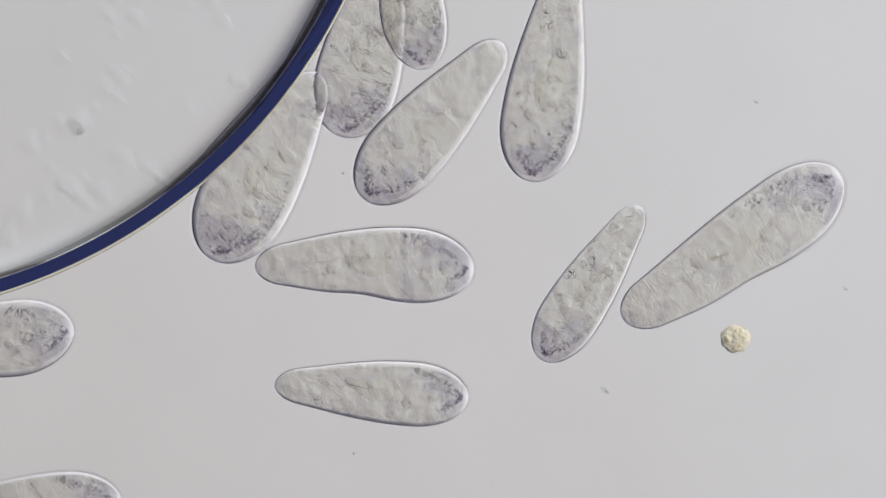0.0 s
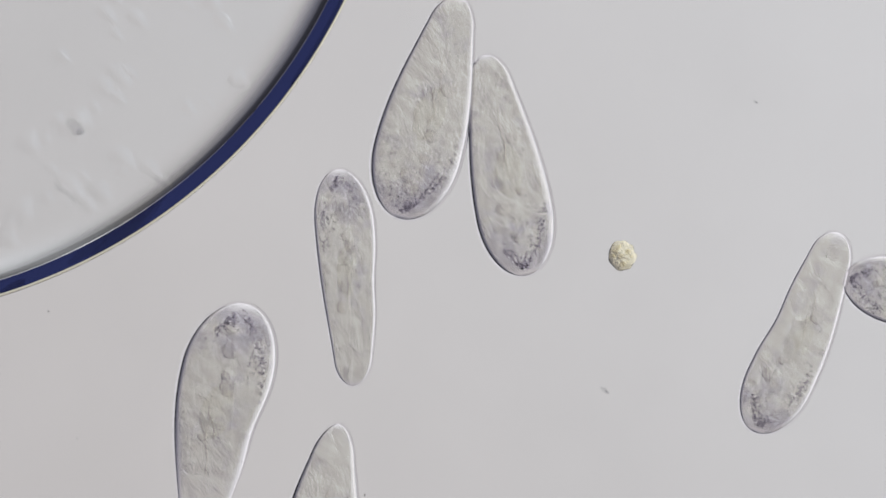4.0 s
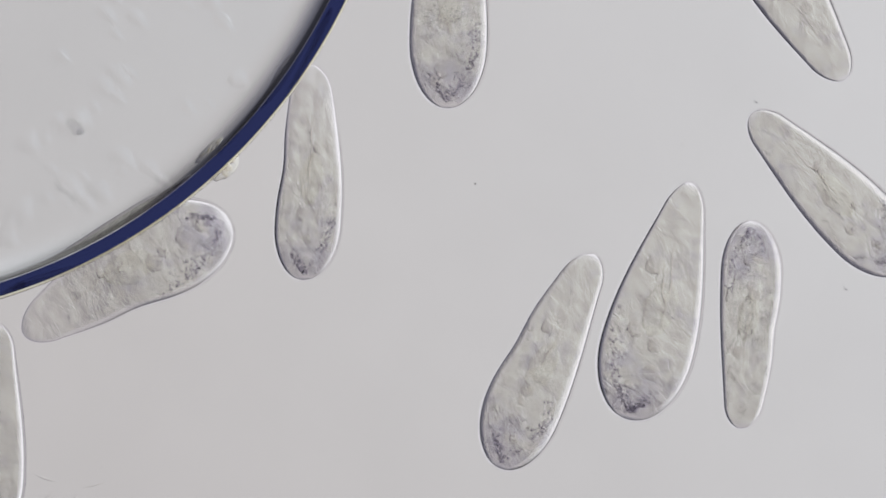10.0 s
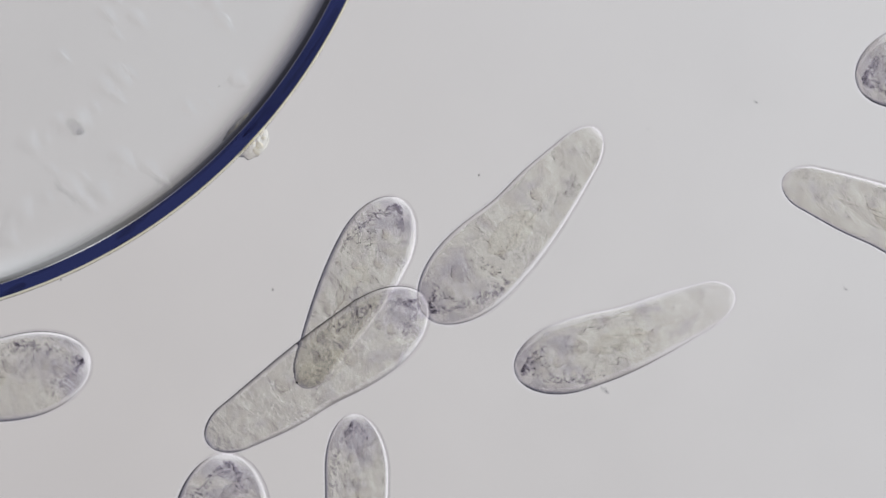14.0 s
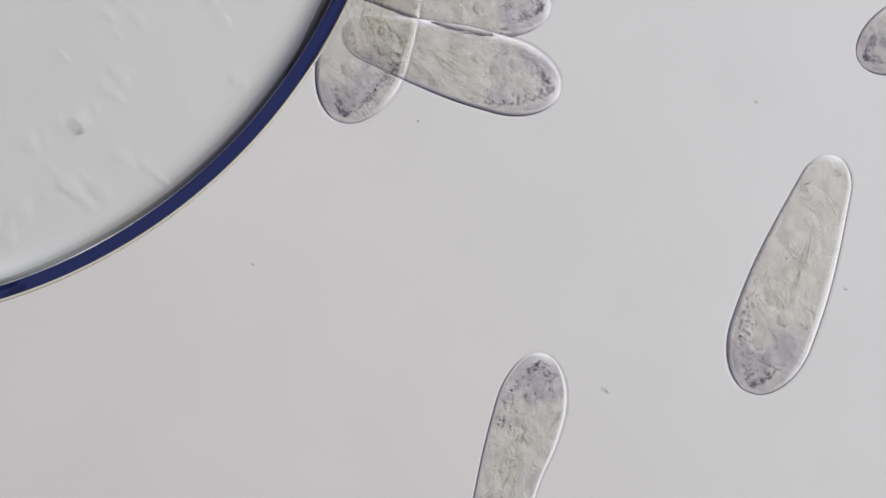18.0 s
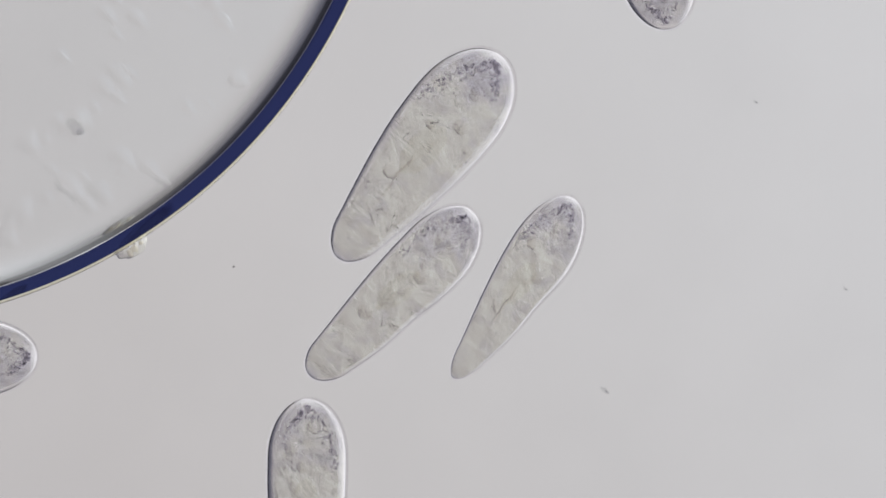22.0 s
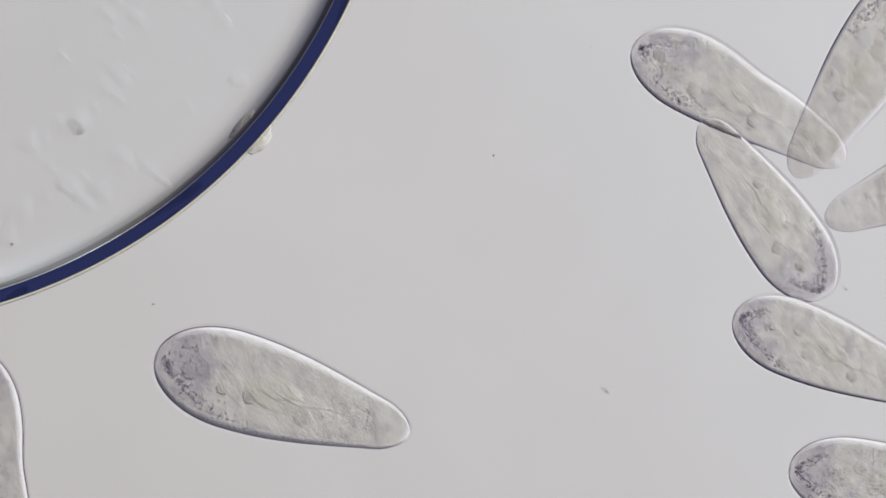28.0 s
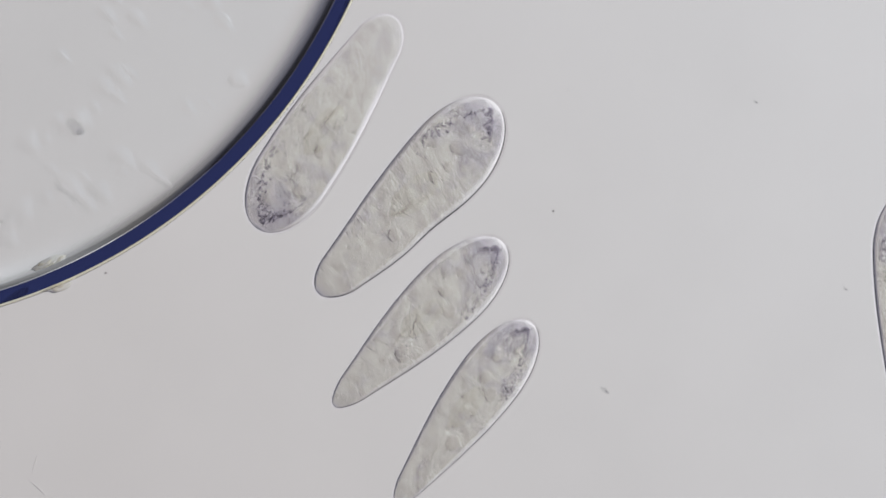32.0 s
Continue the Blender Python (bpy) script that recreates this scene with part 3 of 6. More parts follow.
    walk(shoal[8], swim(2.40, 203, (0, -2.530, -0.491, 5), (0.2, -2.663, -0.535, 6), (0.4, -2.766, -0.641, 7), (0.52, -3.010, -0.641, 87), (3.2, -4.162, -1.979, 102), (32, -4.139, -1.979, 102)))
    walk(shoal[9], swim(0.49, 118, (0, -0.379, -0.754, -4), (0.1, -0.187, -0.835, -15), (0.2, -0.061, -0.888, -34), (0.3, 0.054, -0.828, -63), (0.4, 0.132, -0.792, -90), (0.5, 0.253, -0.778, -111), (0.6, 0.303, -0.798, -140), (0.7, 0.333, -0.828, -181), (0.8, 0.375, -0.937, -205), (0.9, 0.435, -1.135, -229), (1, 0.474, -1.048, -214), (1.1, 0.345, -1.015, -193), (1.2, 0.238, -1.139, -197), (1.3, 0.267, -1.396, -203), (1.4, 0.333, -1.661, -225), (1.52, 0.333, -1.926, -145), (3.5, 0.088, -2.926, -145), (32, 0.112, -2.926, -145)))
    walk(shoal[10], swim(0.12, 267, (0, -2.254, -1.392, 5), (0.1, -2.031, -1.257, -0), (0.2, -2.405, -1.257, 3), (0.4, -2.794, -1.033, 5), (0.7, -2.982, -1.377, -20), (1, -2.385, -1.392, -40), (1.3, -2.592, -1.857, -45), (3.5, -3.324, -3.084, -100), (32, -3.303, -3.084, -100)))
    walk(shoal[11], swim(2.39, 7, (0, -1.436, -2.885, -184), (0.58, -0.672, -1.976, -182), (0.7, -0.672, -1.581, -102), (0.8, -0.630, -1.079, -109), (0.9, -0.570, -0.663, -106), (1, -0.528, -0.465, -106), (1.1, -0.419, -0.216, -105), (1.2, -0.242, 0.135, -111), (1.3, -0.286, 0.452, -117), (1.4, -0.268, 0.644, -145), (1.5, -0.067, 0.735, -164), (1.6, 0.102, 0.763, -164), (1.8, -0.090, 0.650, -156), (2, -0.409, 0.370, -144), (2.2, -0.738, 0.391, -140), (2.4, -0.439, 0.823, -138), (2.5, -0.102, 1.094, -155), (3.2, -0.102, 1.976, -235), (7.5, -0.029, 5.468, -249), (32, -0.005, 5.468, -249)))
    walk(shoal[12], swim(2.03, 81, (0, 1.308, 3.656, -86), (0.618191, 1.278, 1.932, -39), (0.8, 1.302, 1.345, 44), (1, 1.032, 1.084, 42), (1.1, 0.815, 0.955, 40), (1.2, 0.570, 0.779, 38), (1.3, 0.265, 0.529, 24), (1.4, -0.076, 0.439, 14), (1.5, -0.482, 0.389, 13), (1.6, -0.945, 0.261, 19), (1.8, -1.903, -0.341, 38), (2, -2.356, -0.763, 63), (2.2, -2.366, -0.838, 68), (2.5, -2.230, -0.722, 61), (3.08, -2.959, -0.722, 141), (6.6, -4.343, -3.030, 188), (32, -4.319, -3.030, 188)))
    walk(shoal[13], swim(1.28, 154, (0, 2.655, 3.234, -168), (1.7, 0.138, 2.011, -100), (2, -0.013, 1.304, -97), (2.2, -0.009, 0.883, -102), (2.4, -0.084, 0.596, -107), (2.5, -0.048, 0.469, -111), (3.7, -0.048, 1.983, -191), (8.7, 2.791, 5.042, -263), (32, 2.815, 5.042, -263)))
    walk(shoal[14], swim(0.90, 137, (0, 1.536, 4.555, -110), (1.58, 0.647, 1.923, -90), (1.7, 0.647, 1.802, -126), (2, 0.475, 1.104, -129), (2.2, 0.420, 0.710, -118), (2.4, 0.484, 0.594, -112), (2.5, 0.462, 0.528, -113), (3.61, 0.498, 1.923, -193), (8.3, 3.996, 3.594, -147), (32, 4.020, 3.594, -147)))
    walk(shoal[15], swim(2.03, 304, (0, 1.140, 5.143, 149), (1.58, 0.180, 2.021, 186), (1.7, 0.180, 1.758, 106), (2, 0.407, 1.111, 101), (2.2, 0.850, 0.708, 111), (2.4, 1.355, 0.304, 132), (2.5, 1.698, 0.015, 126), (3.57, 3.048, 0.015, 46), (6.3, 4.907, -0.061, 42), (32, 4.931, -0.061, 42)))
    walk(shoal[16], swim(1.63, 218, (0, 0.088, -2.923, -244), (1.48, -0.682, -1.996, -183), (1.6, -0.682, -1.826, -103), (1.8, -0.384, -0.972, -103), (2, -0.079, -0.226, -112), (2.2, 0.298, 0.108, -127), (2.4, 0.634, 0.006, -140), (2.5, 0.807, 0.024, -140), (4.08, 0.837, 1.996, -220), (8.6, 3.840, 4.226, -253), (32, 3.864, 4.226, -253)))
    walk(shoal[17], swim(0.14, 295, (0, 2.823, 4.074, 70), (1.38, 2.028, 2.017, 4), (1.5, 2.028, 1.924, 84), (1.8, 2.024, 0.998, 86), (2, 1.976, 1.336, 105), (2.2, 2.178, 1.818, 112), (2.36, 2.193, 2.017, 90), (6.2, 5.123, 2.271, 144), (32, 5.147, 2.271, 144)))
    walk(shoal[18], swim(1.67, 68, (0, -1.686, -3.715, -268), (1.88, -1.688, -2.054, -207), (2, -1.688, -1.648, -127), (2.2, -1.387, -1.191, -127), (2.4, -0.839, -0.235, -113), (2.5, -0.661, 0.210, -114), (4.3, -0.637, -2.054, -90), (7.1, -0.227, -3.872, -22), (32, -0.203, -3.872, -22)))
    walk(shoal[19], swim(0.51, 49, (0, 4.914, -0.061, 160), (1.64952, 3.146, 0.168, 165), (1.8, 2.627, 0.168, 85), (2, 2.228, -0.057, 89), (2.2, 2.116, -1.382, 87), (2.78, 2.116, -2.117, 7), (4.7, 2.575, -2.972, -47), (32, 2.599, -2.972, -47)))
    walk(shoal[20], swim(0.91, 69, (0, 1.086, -2.943, -199), (0.95234, 0.722, -2.075, -179), (1.1, 0.722, -1.566, -99), (1.2, 1.034, -1.242, -101), (1.3, 1.215, -0.674, -109), (1.4, 1.604, -0.160, -120), (1.5, 1.977, 0.334, -125), (1.6, 2.341, 0.652, -130), (1.82, 3.103, 0.652, -50), (4.8, 5.155, 0.909, 20), (32, 5.179, 0.909, 20)))
    walk(shoal[21], swim(1.26, 111, (0, 3.994, 3.592, 208), (1.12885, 1.861, 1.986, 256), (1.3, 1.861, 1.396, 176), (1.4, 1.962, 1.203, 174), (1.5, 2.171, 1.028, 176), (1.6, 2.644, 0.915, 176), (1.72, 3.014, 0.915, 96), (5, 5.334, 1.518, 135), (32, 5.358, 1.518, 135)))
    walk(shoal[22], swim(0.50, 344, (0, 5.121, 2.270, -26), (1.88, 2.537, 1.953, -92), (2, 2.537, 1.847, -172), (2.2, 2.412, 1.341, -151), (2.4, 2.897, 1.262, -146), (2.52, 2.981, 1.262, -66), (6.6, 5.308, 3.534, -4), (32, 5.332, 3.534, -4)))
    walk(shoal[23], swim(0.11, 320, (0, 5.159, 0.909, 123), (2.28, 2.952, 0.402, 84), (2.4, 2.776, 0.402, 4), (2.5, 2.687, 0.507, -2), (2.71, 2.952, 0.507, 0), (6.4, 5.285, -1.089, 64), (32, 5.309, -1.089, 64)))
    walk(shoal[24], swim(2.43, 215, (0, -0.227, -3.869, 32), (2.97684, -1.185, -2.035, 90), (4.5, -1.185, -0.120, 70), (4.6, -1.004, 0.051, 69), (4.7, -0.811, 0.225, 74), (4.8, -0.557, 0.497, 92), (4.9, -0.370, 0.691, 99), (5, -0.227, 0.805, 109), (5.1, -0.113, 0.998, 125), (5.2, -0.022, 1.018, 147), (5.3, -0.009, 1.039, 161), (5.4, 0.015, 1.115, 177), (5.5, -0.027, 1.185, 188), (5.7, -0.001, 1.313, 202), (6, -0.048, 1.377, 216), (6.2, -0.126, 1.509, 227), (6.3, 0.060, 1.051, 154), (6.4, 0.052, 0.949, 125), (6.5, 0.010, 0.852, 96), (6.6, -0.017, 0.985, 72), (6.7, 0.083, 1.106, 45), (6.8, 0.029, 1.194, 20), (6.9, -0.111, 1.193, 14), (7, -0.131, 1.217, 24), (7.2, -0.093, 1.189, 29), (7.4, -0.222, 1.096, 32), (7.8, -0.418, 0.821, 47), (8, -0.326, 0.886, 52), (8.2, -0.576, 0.820, 47), (8.4, -0.690, 0.662, 48), (8.6, -0.971, 0.476, 44), (8.8, -1.089, 0.299, 42), (9, -1.220, 0.239, 39), (9.2, -1.344, 0.094, 37), (9.4, -1.507, -0.019, 31), (9.6, -1.607, -0.064, 31), (9.8, -1.698, -0.087, 29), (10, -1.685, -0.135, 29), (10.2, -1.779, -0.178, 29), (10.4, -1.775, -0.201, 28), (10.6, -1.793, -0.214, 27), (10.8, -1.799, -0.247, 26), (11, -1.973, -0.286, 22), (11.2, -2.117, -0.344, 24), (11.4, -2.205, -0.334, 21), (11.6, -2.270, -0.366, 20), (11.8, -2.357, -0.425, 19), (12, -2.405, -0.440, 19), (12.2, -2.506, -0.505, 18), (12.4, -2.615, -0.550, 18), (12.6, -2.755, -0.549, 13), (12.8, -2.932, -0.564, 11), (13.2, -3.436, -0.586, 9), (16.8, -6.017, -1.348, 39), (32, -5.993, -1.348, 39)))
    walk(shoal[25], swim(1.24, 293, (0, -0.680, -4.400, 159), (2.78396, -0.506, -1.986, 90), (4.4, -0.506, 0.048, 95), (4.5, -0.485, -0.240, 95), (4.6, -0.426, -0.688, 91), (4.7, -0.414, -1.093, 89), (4.8, -0.385, -1.163, 95), (4.9, -0.350, -0.991, 115), (5, -0.364, -0.769, 130), (5.1, -0.577, -0.518, 137), (5.2, -0.764, -0.271, 120), (5.3, -0.854, -0.264, 88), (5.4, -0.963, -0.313, 65), (5.5, -1.133, -0.433, 47), (5.6, -1.410, -0.634, 38), (5.7, -1.635, -0.857, 37), (5.8, -1.762, -1.028, 26), (5.9, -1.948, -1.134, 17), (6, -1.909, -1.150, 15), (6.1, -1.726, -1.155, 8), (6.2, -1.326, -1.160, 6), (6.3, -1.118, -1.271, 4), (6.4, -0.956, -1.585, 3), (6.52, -0.956, -1.986, -77), (9.3, -1.686, -3.716, -74), (32, -1.662, -3.716, -74)))
    walk(shoal[26], swim(2.40, 273, (0, -4.162, -1.979, -161), (2.9, -4.162, -1.994, -161), (5.50466, -3.052, -0.696, -88), (5.7, -2.379, -0.696, -168), (5.8, -2.022, -0.647, -170), (5.9, -1.482, -0.548, -167), (6, -0.967, -0.543, -169), (6.1, -0.424, -0.489, -164), (6.2, -0.238, -0.471, -162), (6.3, -0.376, -0.645, -183), (6.4, -0.340, -0.796, -202), (6.5, -0.545, -0.778, -201), (6.6, -0.823, -0.687, -172), (6.7, -0.903, -0.688, -151), (6.8, -0.938, -0.657, -143), (6.9, -0.956, -0.645, -132), (7, -0.958, -0.651, -115), (7.1, -1.012, -0.736, -92), (7.2, -0.986, -0.796, -82), (7.3, -0.968, -0.766, -78), (7.4, -1.040, -0.729, -67), (7.5, -1.102, -0.675, -75), (7.6, -1.120, -0.717, -80), (7.8, -1.212, -0.836, -42), (8, -1.573, -0.859, -7), (8.2, -1.748, -0.882, 27), (8.4, -2.213, -1.500, 63), (8.6, -2.122, -1.004, -12), (8.8, -2.653, -1.098, 14), (9, -3.255, -0.995, 5), (12.6, -5.719, -2.030, -27), (32, -5.695, -2.030, -27)))
    walk(shoal[27], swim(2.02, 299, (0, -4.826, -0.842, -109), (3.1, -4.826, -0.857, -109), (5.78, -3.030, -0.835, -100), (5.9, -2.880, -0.835, -180), (6, -2.699, -0.852, -177), (6.1, -2.214, -0.814, -184), (6.2, -1.686, -0.813, -187), (6.3, -1.351, -0.809, -197), (6.4, -0.945, -0.936, -208), (6.5, -0.696, -1.105, -203), (6.6, -0.356, -1.136, -193), (6.7, -0.290, -1.093, -183), (6.8, -0.521, -1.111, -170), (6.9, -0.716, -1.258, -179), (7, -0.605, -1.502, -203), (7.2, -0.581, -1.899, -204), (7.32, -0.581, -2.003, -124), (10.6, -0.679, -4.397, -137), (32, -0.656, -4.397, -137)))
    walk(shoal[28], swim(0.50, 172, (0, -3.325, -3.083, 124), (3.4, -3.325, -3.098, 124), (6.00028, -2.021, -1.975, 90), (6.2, -2.021, -1.286, 170), (6.3, -1.764, -1.209, 163), (6.4, -1.494, -1.207, 149), (6.5, -1.205, -1.500, 135), (6.6, -0.927, -1.796, 132), (6.72, -0.927, -1.975, 212), (10.3, -1.360, -4.606, 163), (32, -1.336, -4.606, 163)))
    walk(shoal[29], swim(2.04, 143, (0, -0.029, 5.470, -164), (3.20304, -0.072, 2.017, -90), (4.4, -0.072, 0.512, -127), (4.5, 0.223, 0.758, -136), (4.6, 0.410, 0.988, -153), (4.7, 0.847, 1.198, -177), (4.8, 1.276, 1.151, -196), (4.9, 1.318, 1.018, -210), (5, 1.421, 0.827, -239), (5.1, 1.373, 0.734, -266), (5.2, 1.264, 0.807, -287), (5.3, 1.082, 0.758, -310), (5.4, 0.750, 0.529, -322), (5.5, 0.344, 0.268, -326), (5.6, -0.025, -0.076, -321), (5.7, -0.364, -0.537, -312), (5.8, -0.601, -1.049, -303), (5.9, -0.806, -1.503, -295), (6, -0.880, -1.988, -292), (9.6, -2.762, -3.974, -268), (32, -2.738, -3.974, -268)))
    walk(shoal[30], swim(0.13, 357, (0, 2.794, 5.047, -17), (2.98536, 0.333, 2.010, -90), (4.4, 0.333, 0.228, -77), (4.5, 0.424, 0.403, -80), (4.6, 0.399, 0.283, -64), (4.7, 0.211, 0.583, -55), (4.8, 0.126, 0.868, -50), (4.9, 0.174, 1.091, -50), (5, 0.124, 1.229, -44), (5.1, 0.072, 1.489, -46), (5.2, 0.095, 1.789, -51), (5.32, 0.095, 2.010, 29), (10.4, -0.601, 6.202, 26), (32, -0.577, 6.202, 26)))
    walk(shoal[31], swim(0.49, 277, (0, 5.283, -1.089, -141), (3.29211, 3.018, -0.447, -168), (4.4, 1.622, -0.447, -88), (4.5, 1.646, -0.216, -84), (4.6, 1.550, 0.001, -66), (4.7, 1.454, 0.001, -61), (4.8, 1.420, -0.112, -65), (4.9, 1.553, -0.459, -86), (5, 1.547, -0.756, -120), (5.1, 1.474, -0.871, -158), (5.2, 1.589, -0.928, -199), (5.3, 1.957, -1.112, -212), (5.4, 2.227, -1.468, -221), (5.55, 2.227, -1.989, -141), (8.2, 1.441, -3.517, -110), (32, 1.465, -3.517, -110)))
    walk(shoal[32], swim(0.87, 335, (0, 4.121, -2.711, 206), (3.77569, 2.950, -0.280, 180), (4.4, 2.164, -0.280, 138), (4.5, 2.405, -0.515, 141), (4.6, 2.556, -0.616, 155), (4.72, 2.950, -0.616, 75), (8, 4.121, -2.711, 119), (32, 4.145, -2.711, 119)))
    walk(shoal[33], swim(0.14, 324, (0, 5.339, 1.519, -162), (0.6, 5.339, 1.504, -162), (3.8469, 3.074, 0.836, -92), (4.4, 2.378, 0.836, -12), (4.5, 2.301, 0.898, -6), (4.6, 2.091, 0.884, 27), (4.7, 1.951, 0.717, 52), (4.8, 1.891, 0.372, 76), (4.9, 1.936, -0.144, 94), (5, 2.047, -0.600, 98), (5.1, 2.181, -1.122, 98), (5.2, 2.344, -1.693, 97), (5.32, 2.344, -2.046, 177), (8, 2.150, -3.805, 207), (32, 2.174, -3.805, 207)))
    walk(shoal[34], swim(0.50, 145, (0, 3.844, 4.230, 170), (4.40651, 2.978, 1.157, 180), (4.9, 2.357, 1.157, 148), (5, 2.327, 0.993, 122), (5.1, 2.447, 0.558, 103), (5.2, 2.222, 0.873, 111), (5.3, 2.125, 0.736, 97), (5.4, 2.108, 0.681, 85), (5.5, 2.198, 0.783, 94), (5.6, 2.459, 0.695, 134), (5.7, 2.725, 0.533, 147), (5.82, 2.978, 0.533, 67), (10.2, 6.447, -0.146, 50), (32, 6.471, -0.146, 50)))
    walk(shoal[35], swim(1.65, 32, (0, -4.345, -3.032, -37), (1.1, -4.345, -3.046, -37), (4.25824, -3.024, -1.136, -82), (4.4, -2.846, -1.136, -162), (4.5, -2.531, -0.976, -158), (4.6, -2.128, -0.722, -155), (4.7, -1.666, -0.464, -155), (4.8, -1.242, -0.102, -152), (4.9, -0.927, 0.117, -152), (5, -0.776, 0.322, -152), (5.1, -0.527, 0.469, -159), (5.2, -0.201, 0.602, -171), (5.3, -0.340, 0.607, -161), (5.4, -0.237, 0.668, -153), (5.5, -0.163, 0.698, -144), (5.6, -0.297, 0.559, -135), (5.7, -0.250, 0.461, -146), (5.8, 0.000, 0.451, -163), (5.9, -0.213, 0.310, -164), (6, -0.439, 0.183, -158), (6.1, -0.702, 0.081, -143), (6.2, -0.722, 0.031, -119), (6.3, -0.708, 0.019, -113), (6.4, -0.690, 0.019, -98), (6.5, -0.714, 0.031, -77), (6.6, -0.752, 0.013, -61), (6.7, -0.800, 0.057, -34), (6.8, -0.945, 0.069, -9), (6.9, -1.096, 0.003, -0), (7, -1.306, -0.039, 7), (7.1, -1.495, -0.178, 14), (7.2, -1.591, -0.177, 18), (7.3, -1.794, -0.222, 19), (7.4, -1.959, -0.243, 22), (7.5, -2.177, -0.306, 22), (7.6, -2.415, -0.493, 23), (7.8, -1.971, -0.442, 58), (8, -1.728, -0.288, 48), (8.2, -1.622, -0.155, 23), (8.4, -1.844, -0.198, 25), (8.6, -2.181, -0.353, 17), (8.8, -2.327, -0.442, 17), (9, -2.250, -0.451, 17), (9.2, -2.469, -0.516, 18), (9.4, -2.599, -0.579, 17), (9.6, -2.785, -0.575, 12), (9.8, -2.876, -0.618, 12), (10, -3.112, -0.678, 9), (14.3, -5.923, -2.741, -46), (32, -5.899, -2.741, -46)))
    walk(shoal[36], swim(2.03, 327, (0, 2.600, 4.600, 46), (1.2, 2.590, 4.585, 46), (4.3, 1.200, 3.000, 46), (4.9, 0.450, 2.250, 46), (5.2, -0.150, 1.500, 46), (5.4, -0.502, 0.994, 46), (5.5, -0.549, 0.901, 53), (5.6, -0.612, 0.813, 50), (5.7, -0.672, 0.719, 47), (5.8, -0.752, 0.627, 50), (5.9, -0.835, 0.552, 51), (6, -0.894, 0.467, 51), (6.1, -0.975, 0.422, 50), (6.2, -0.963, 0.413, 49), (6.3, -1.017, 0.389, 50), (6.4, -1.126, 0.280, 48), (6.5, -1.259, 0.148, 48), (6.6, -1.404, 0.049, 46), (6.7, -1.574, -0.076, 44), (6.8, -1.720, -0.240, 44), (6.9, -1.780, -0.298, 45), (7, -1.755, -0.331, 49), (7.1, -1.574, -0.370, 54), (7.2, -1.476, -0.356, 68), (7.3, -1.331, -0.252, 83), (7.4, -1.084, 0.007, 93), (7.5, -0.981, 0.069, 95), (7.6, -0.877, 0.117, 93), (7.8, -0.713, 0.240, 90), (8, -0.611, 0.145, 60), (8.2, -0.531, 0.208, 49), (8.4, -0.250, 0.358, 61), (8.6, 0.005, 0.717, 103), (8.8, 0.077, 0.697, 156), (9, -0.237, 0.880, 187), (9.2, -0.317, 1.088, 233), (9.4, -0.059, 1.632, 242), (9.6, 0.195, 2.183, 241), (14.8, 1.547, 6.362, 288), (32, 1.571, 6.362, 288)))
    walk(shoal[37], swim(1.65, 45, (0, 5.455, -2.083, -107), (2.5, 5.455, -2.098, -107), (5.9743, 3.056, -1.080, -157), (6.2, 2.279, -1.080, -77), (6.3, 2.047, -0.725, -74), (6.4, 1.627, -0.602, -61), (6.5, 1.216, -0.410, -55), (6.6, 0.822, -0.216, -50), (6.7, 0.454, -0.040, -44), (6.8, 0.059, 0.220, -40), (6.9, -0.105, 0.383, -48), (7, -0.148, 0.404, -54), (7.1, -0.292, 0.436, -54), (7.2, -0.378, 0.454, -60), (7.3, -0.461, 0.449, -65), (7.4, -0.569, 0.461, -66), (7.5, -0.595, 0.496, -71), (7.6, -0.583, 0.572, -78), (7.8, -0.427, 0.767, -75), (8, -0.228, 1.024, -74), (8.2, -0.215, 1.345, -72), (8.4, -0.304, 1.764, -79), (8.6, -0.413, 2.320, -81), (14, -0.660, 6.913, -18), (32, -0.636, 6.913, -18)))
    walk(shoal[38], swim(0.15, 34, (0, 4.050, -4.058, -199), (2.1, 4.050, -4.073, -199), (6.13864, 3.154, -1.017, -157), (6.3, 2.598, -1.017, -77), (6.4, 2.304, -0.766, -72), (6.5, 1.933, -0.591, -64), (6.6, 1.720, -0.387, -71), (6.7, 1.513, -0.210, -77), (6.8, 1.345, -0.096, -81), (6.9, 1.209, 0.019, -84), (7, 1.120, 0.118, -85), (7.1, 1.111, 0.265, -81), (7.2, 1.005, 0.520, -86), (7.3, 0.963, 0.847, -91), (7.4, 0.932, 1.332, -94), (7.5, 1.037, 1.840, -93), (7.62, 1.037, 2.125, -173), (12.5, 4.017, 4.972, -159), (32, 4.041, 4.972, -159)))
    walk(shoal[39], swim(0.92, 77, (0, 6.444, -0.146, 168), (2, 6.444, -0.161, 168), (6.12236, 3.158, -0.270, 107), (6.3, 2.545, -0.270, 27), (6.4, 2.293, -0.204, 24), (6.5, 2.149, -0.157, 19), (6.6, 1.932, -0.117, 13), (6.7, 1.664, -0.141, 6), (6.8, 1.416, -0.126, 5), (6.9, 1.230, -0.085, 2), (7, 1.058, -0.057, 4), (7.1, 0.881, -0.105, 9), (7.2, 0.650, -0.160, 14), (7.3, 0.297, -0.279, 22), (7.4, -0.097, -0.567, 38), (7.5, -0.484, -0.977, 48), (7.6, -0.773, -1.519, 59), (7.7, -0.926, -1.900, 64), (7.82, -0.926, -2.130, -16), (11.9, 1.351, -4.473, -9), (32, 1.374, -4.473, -9)))
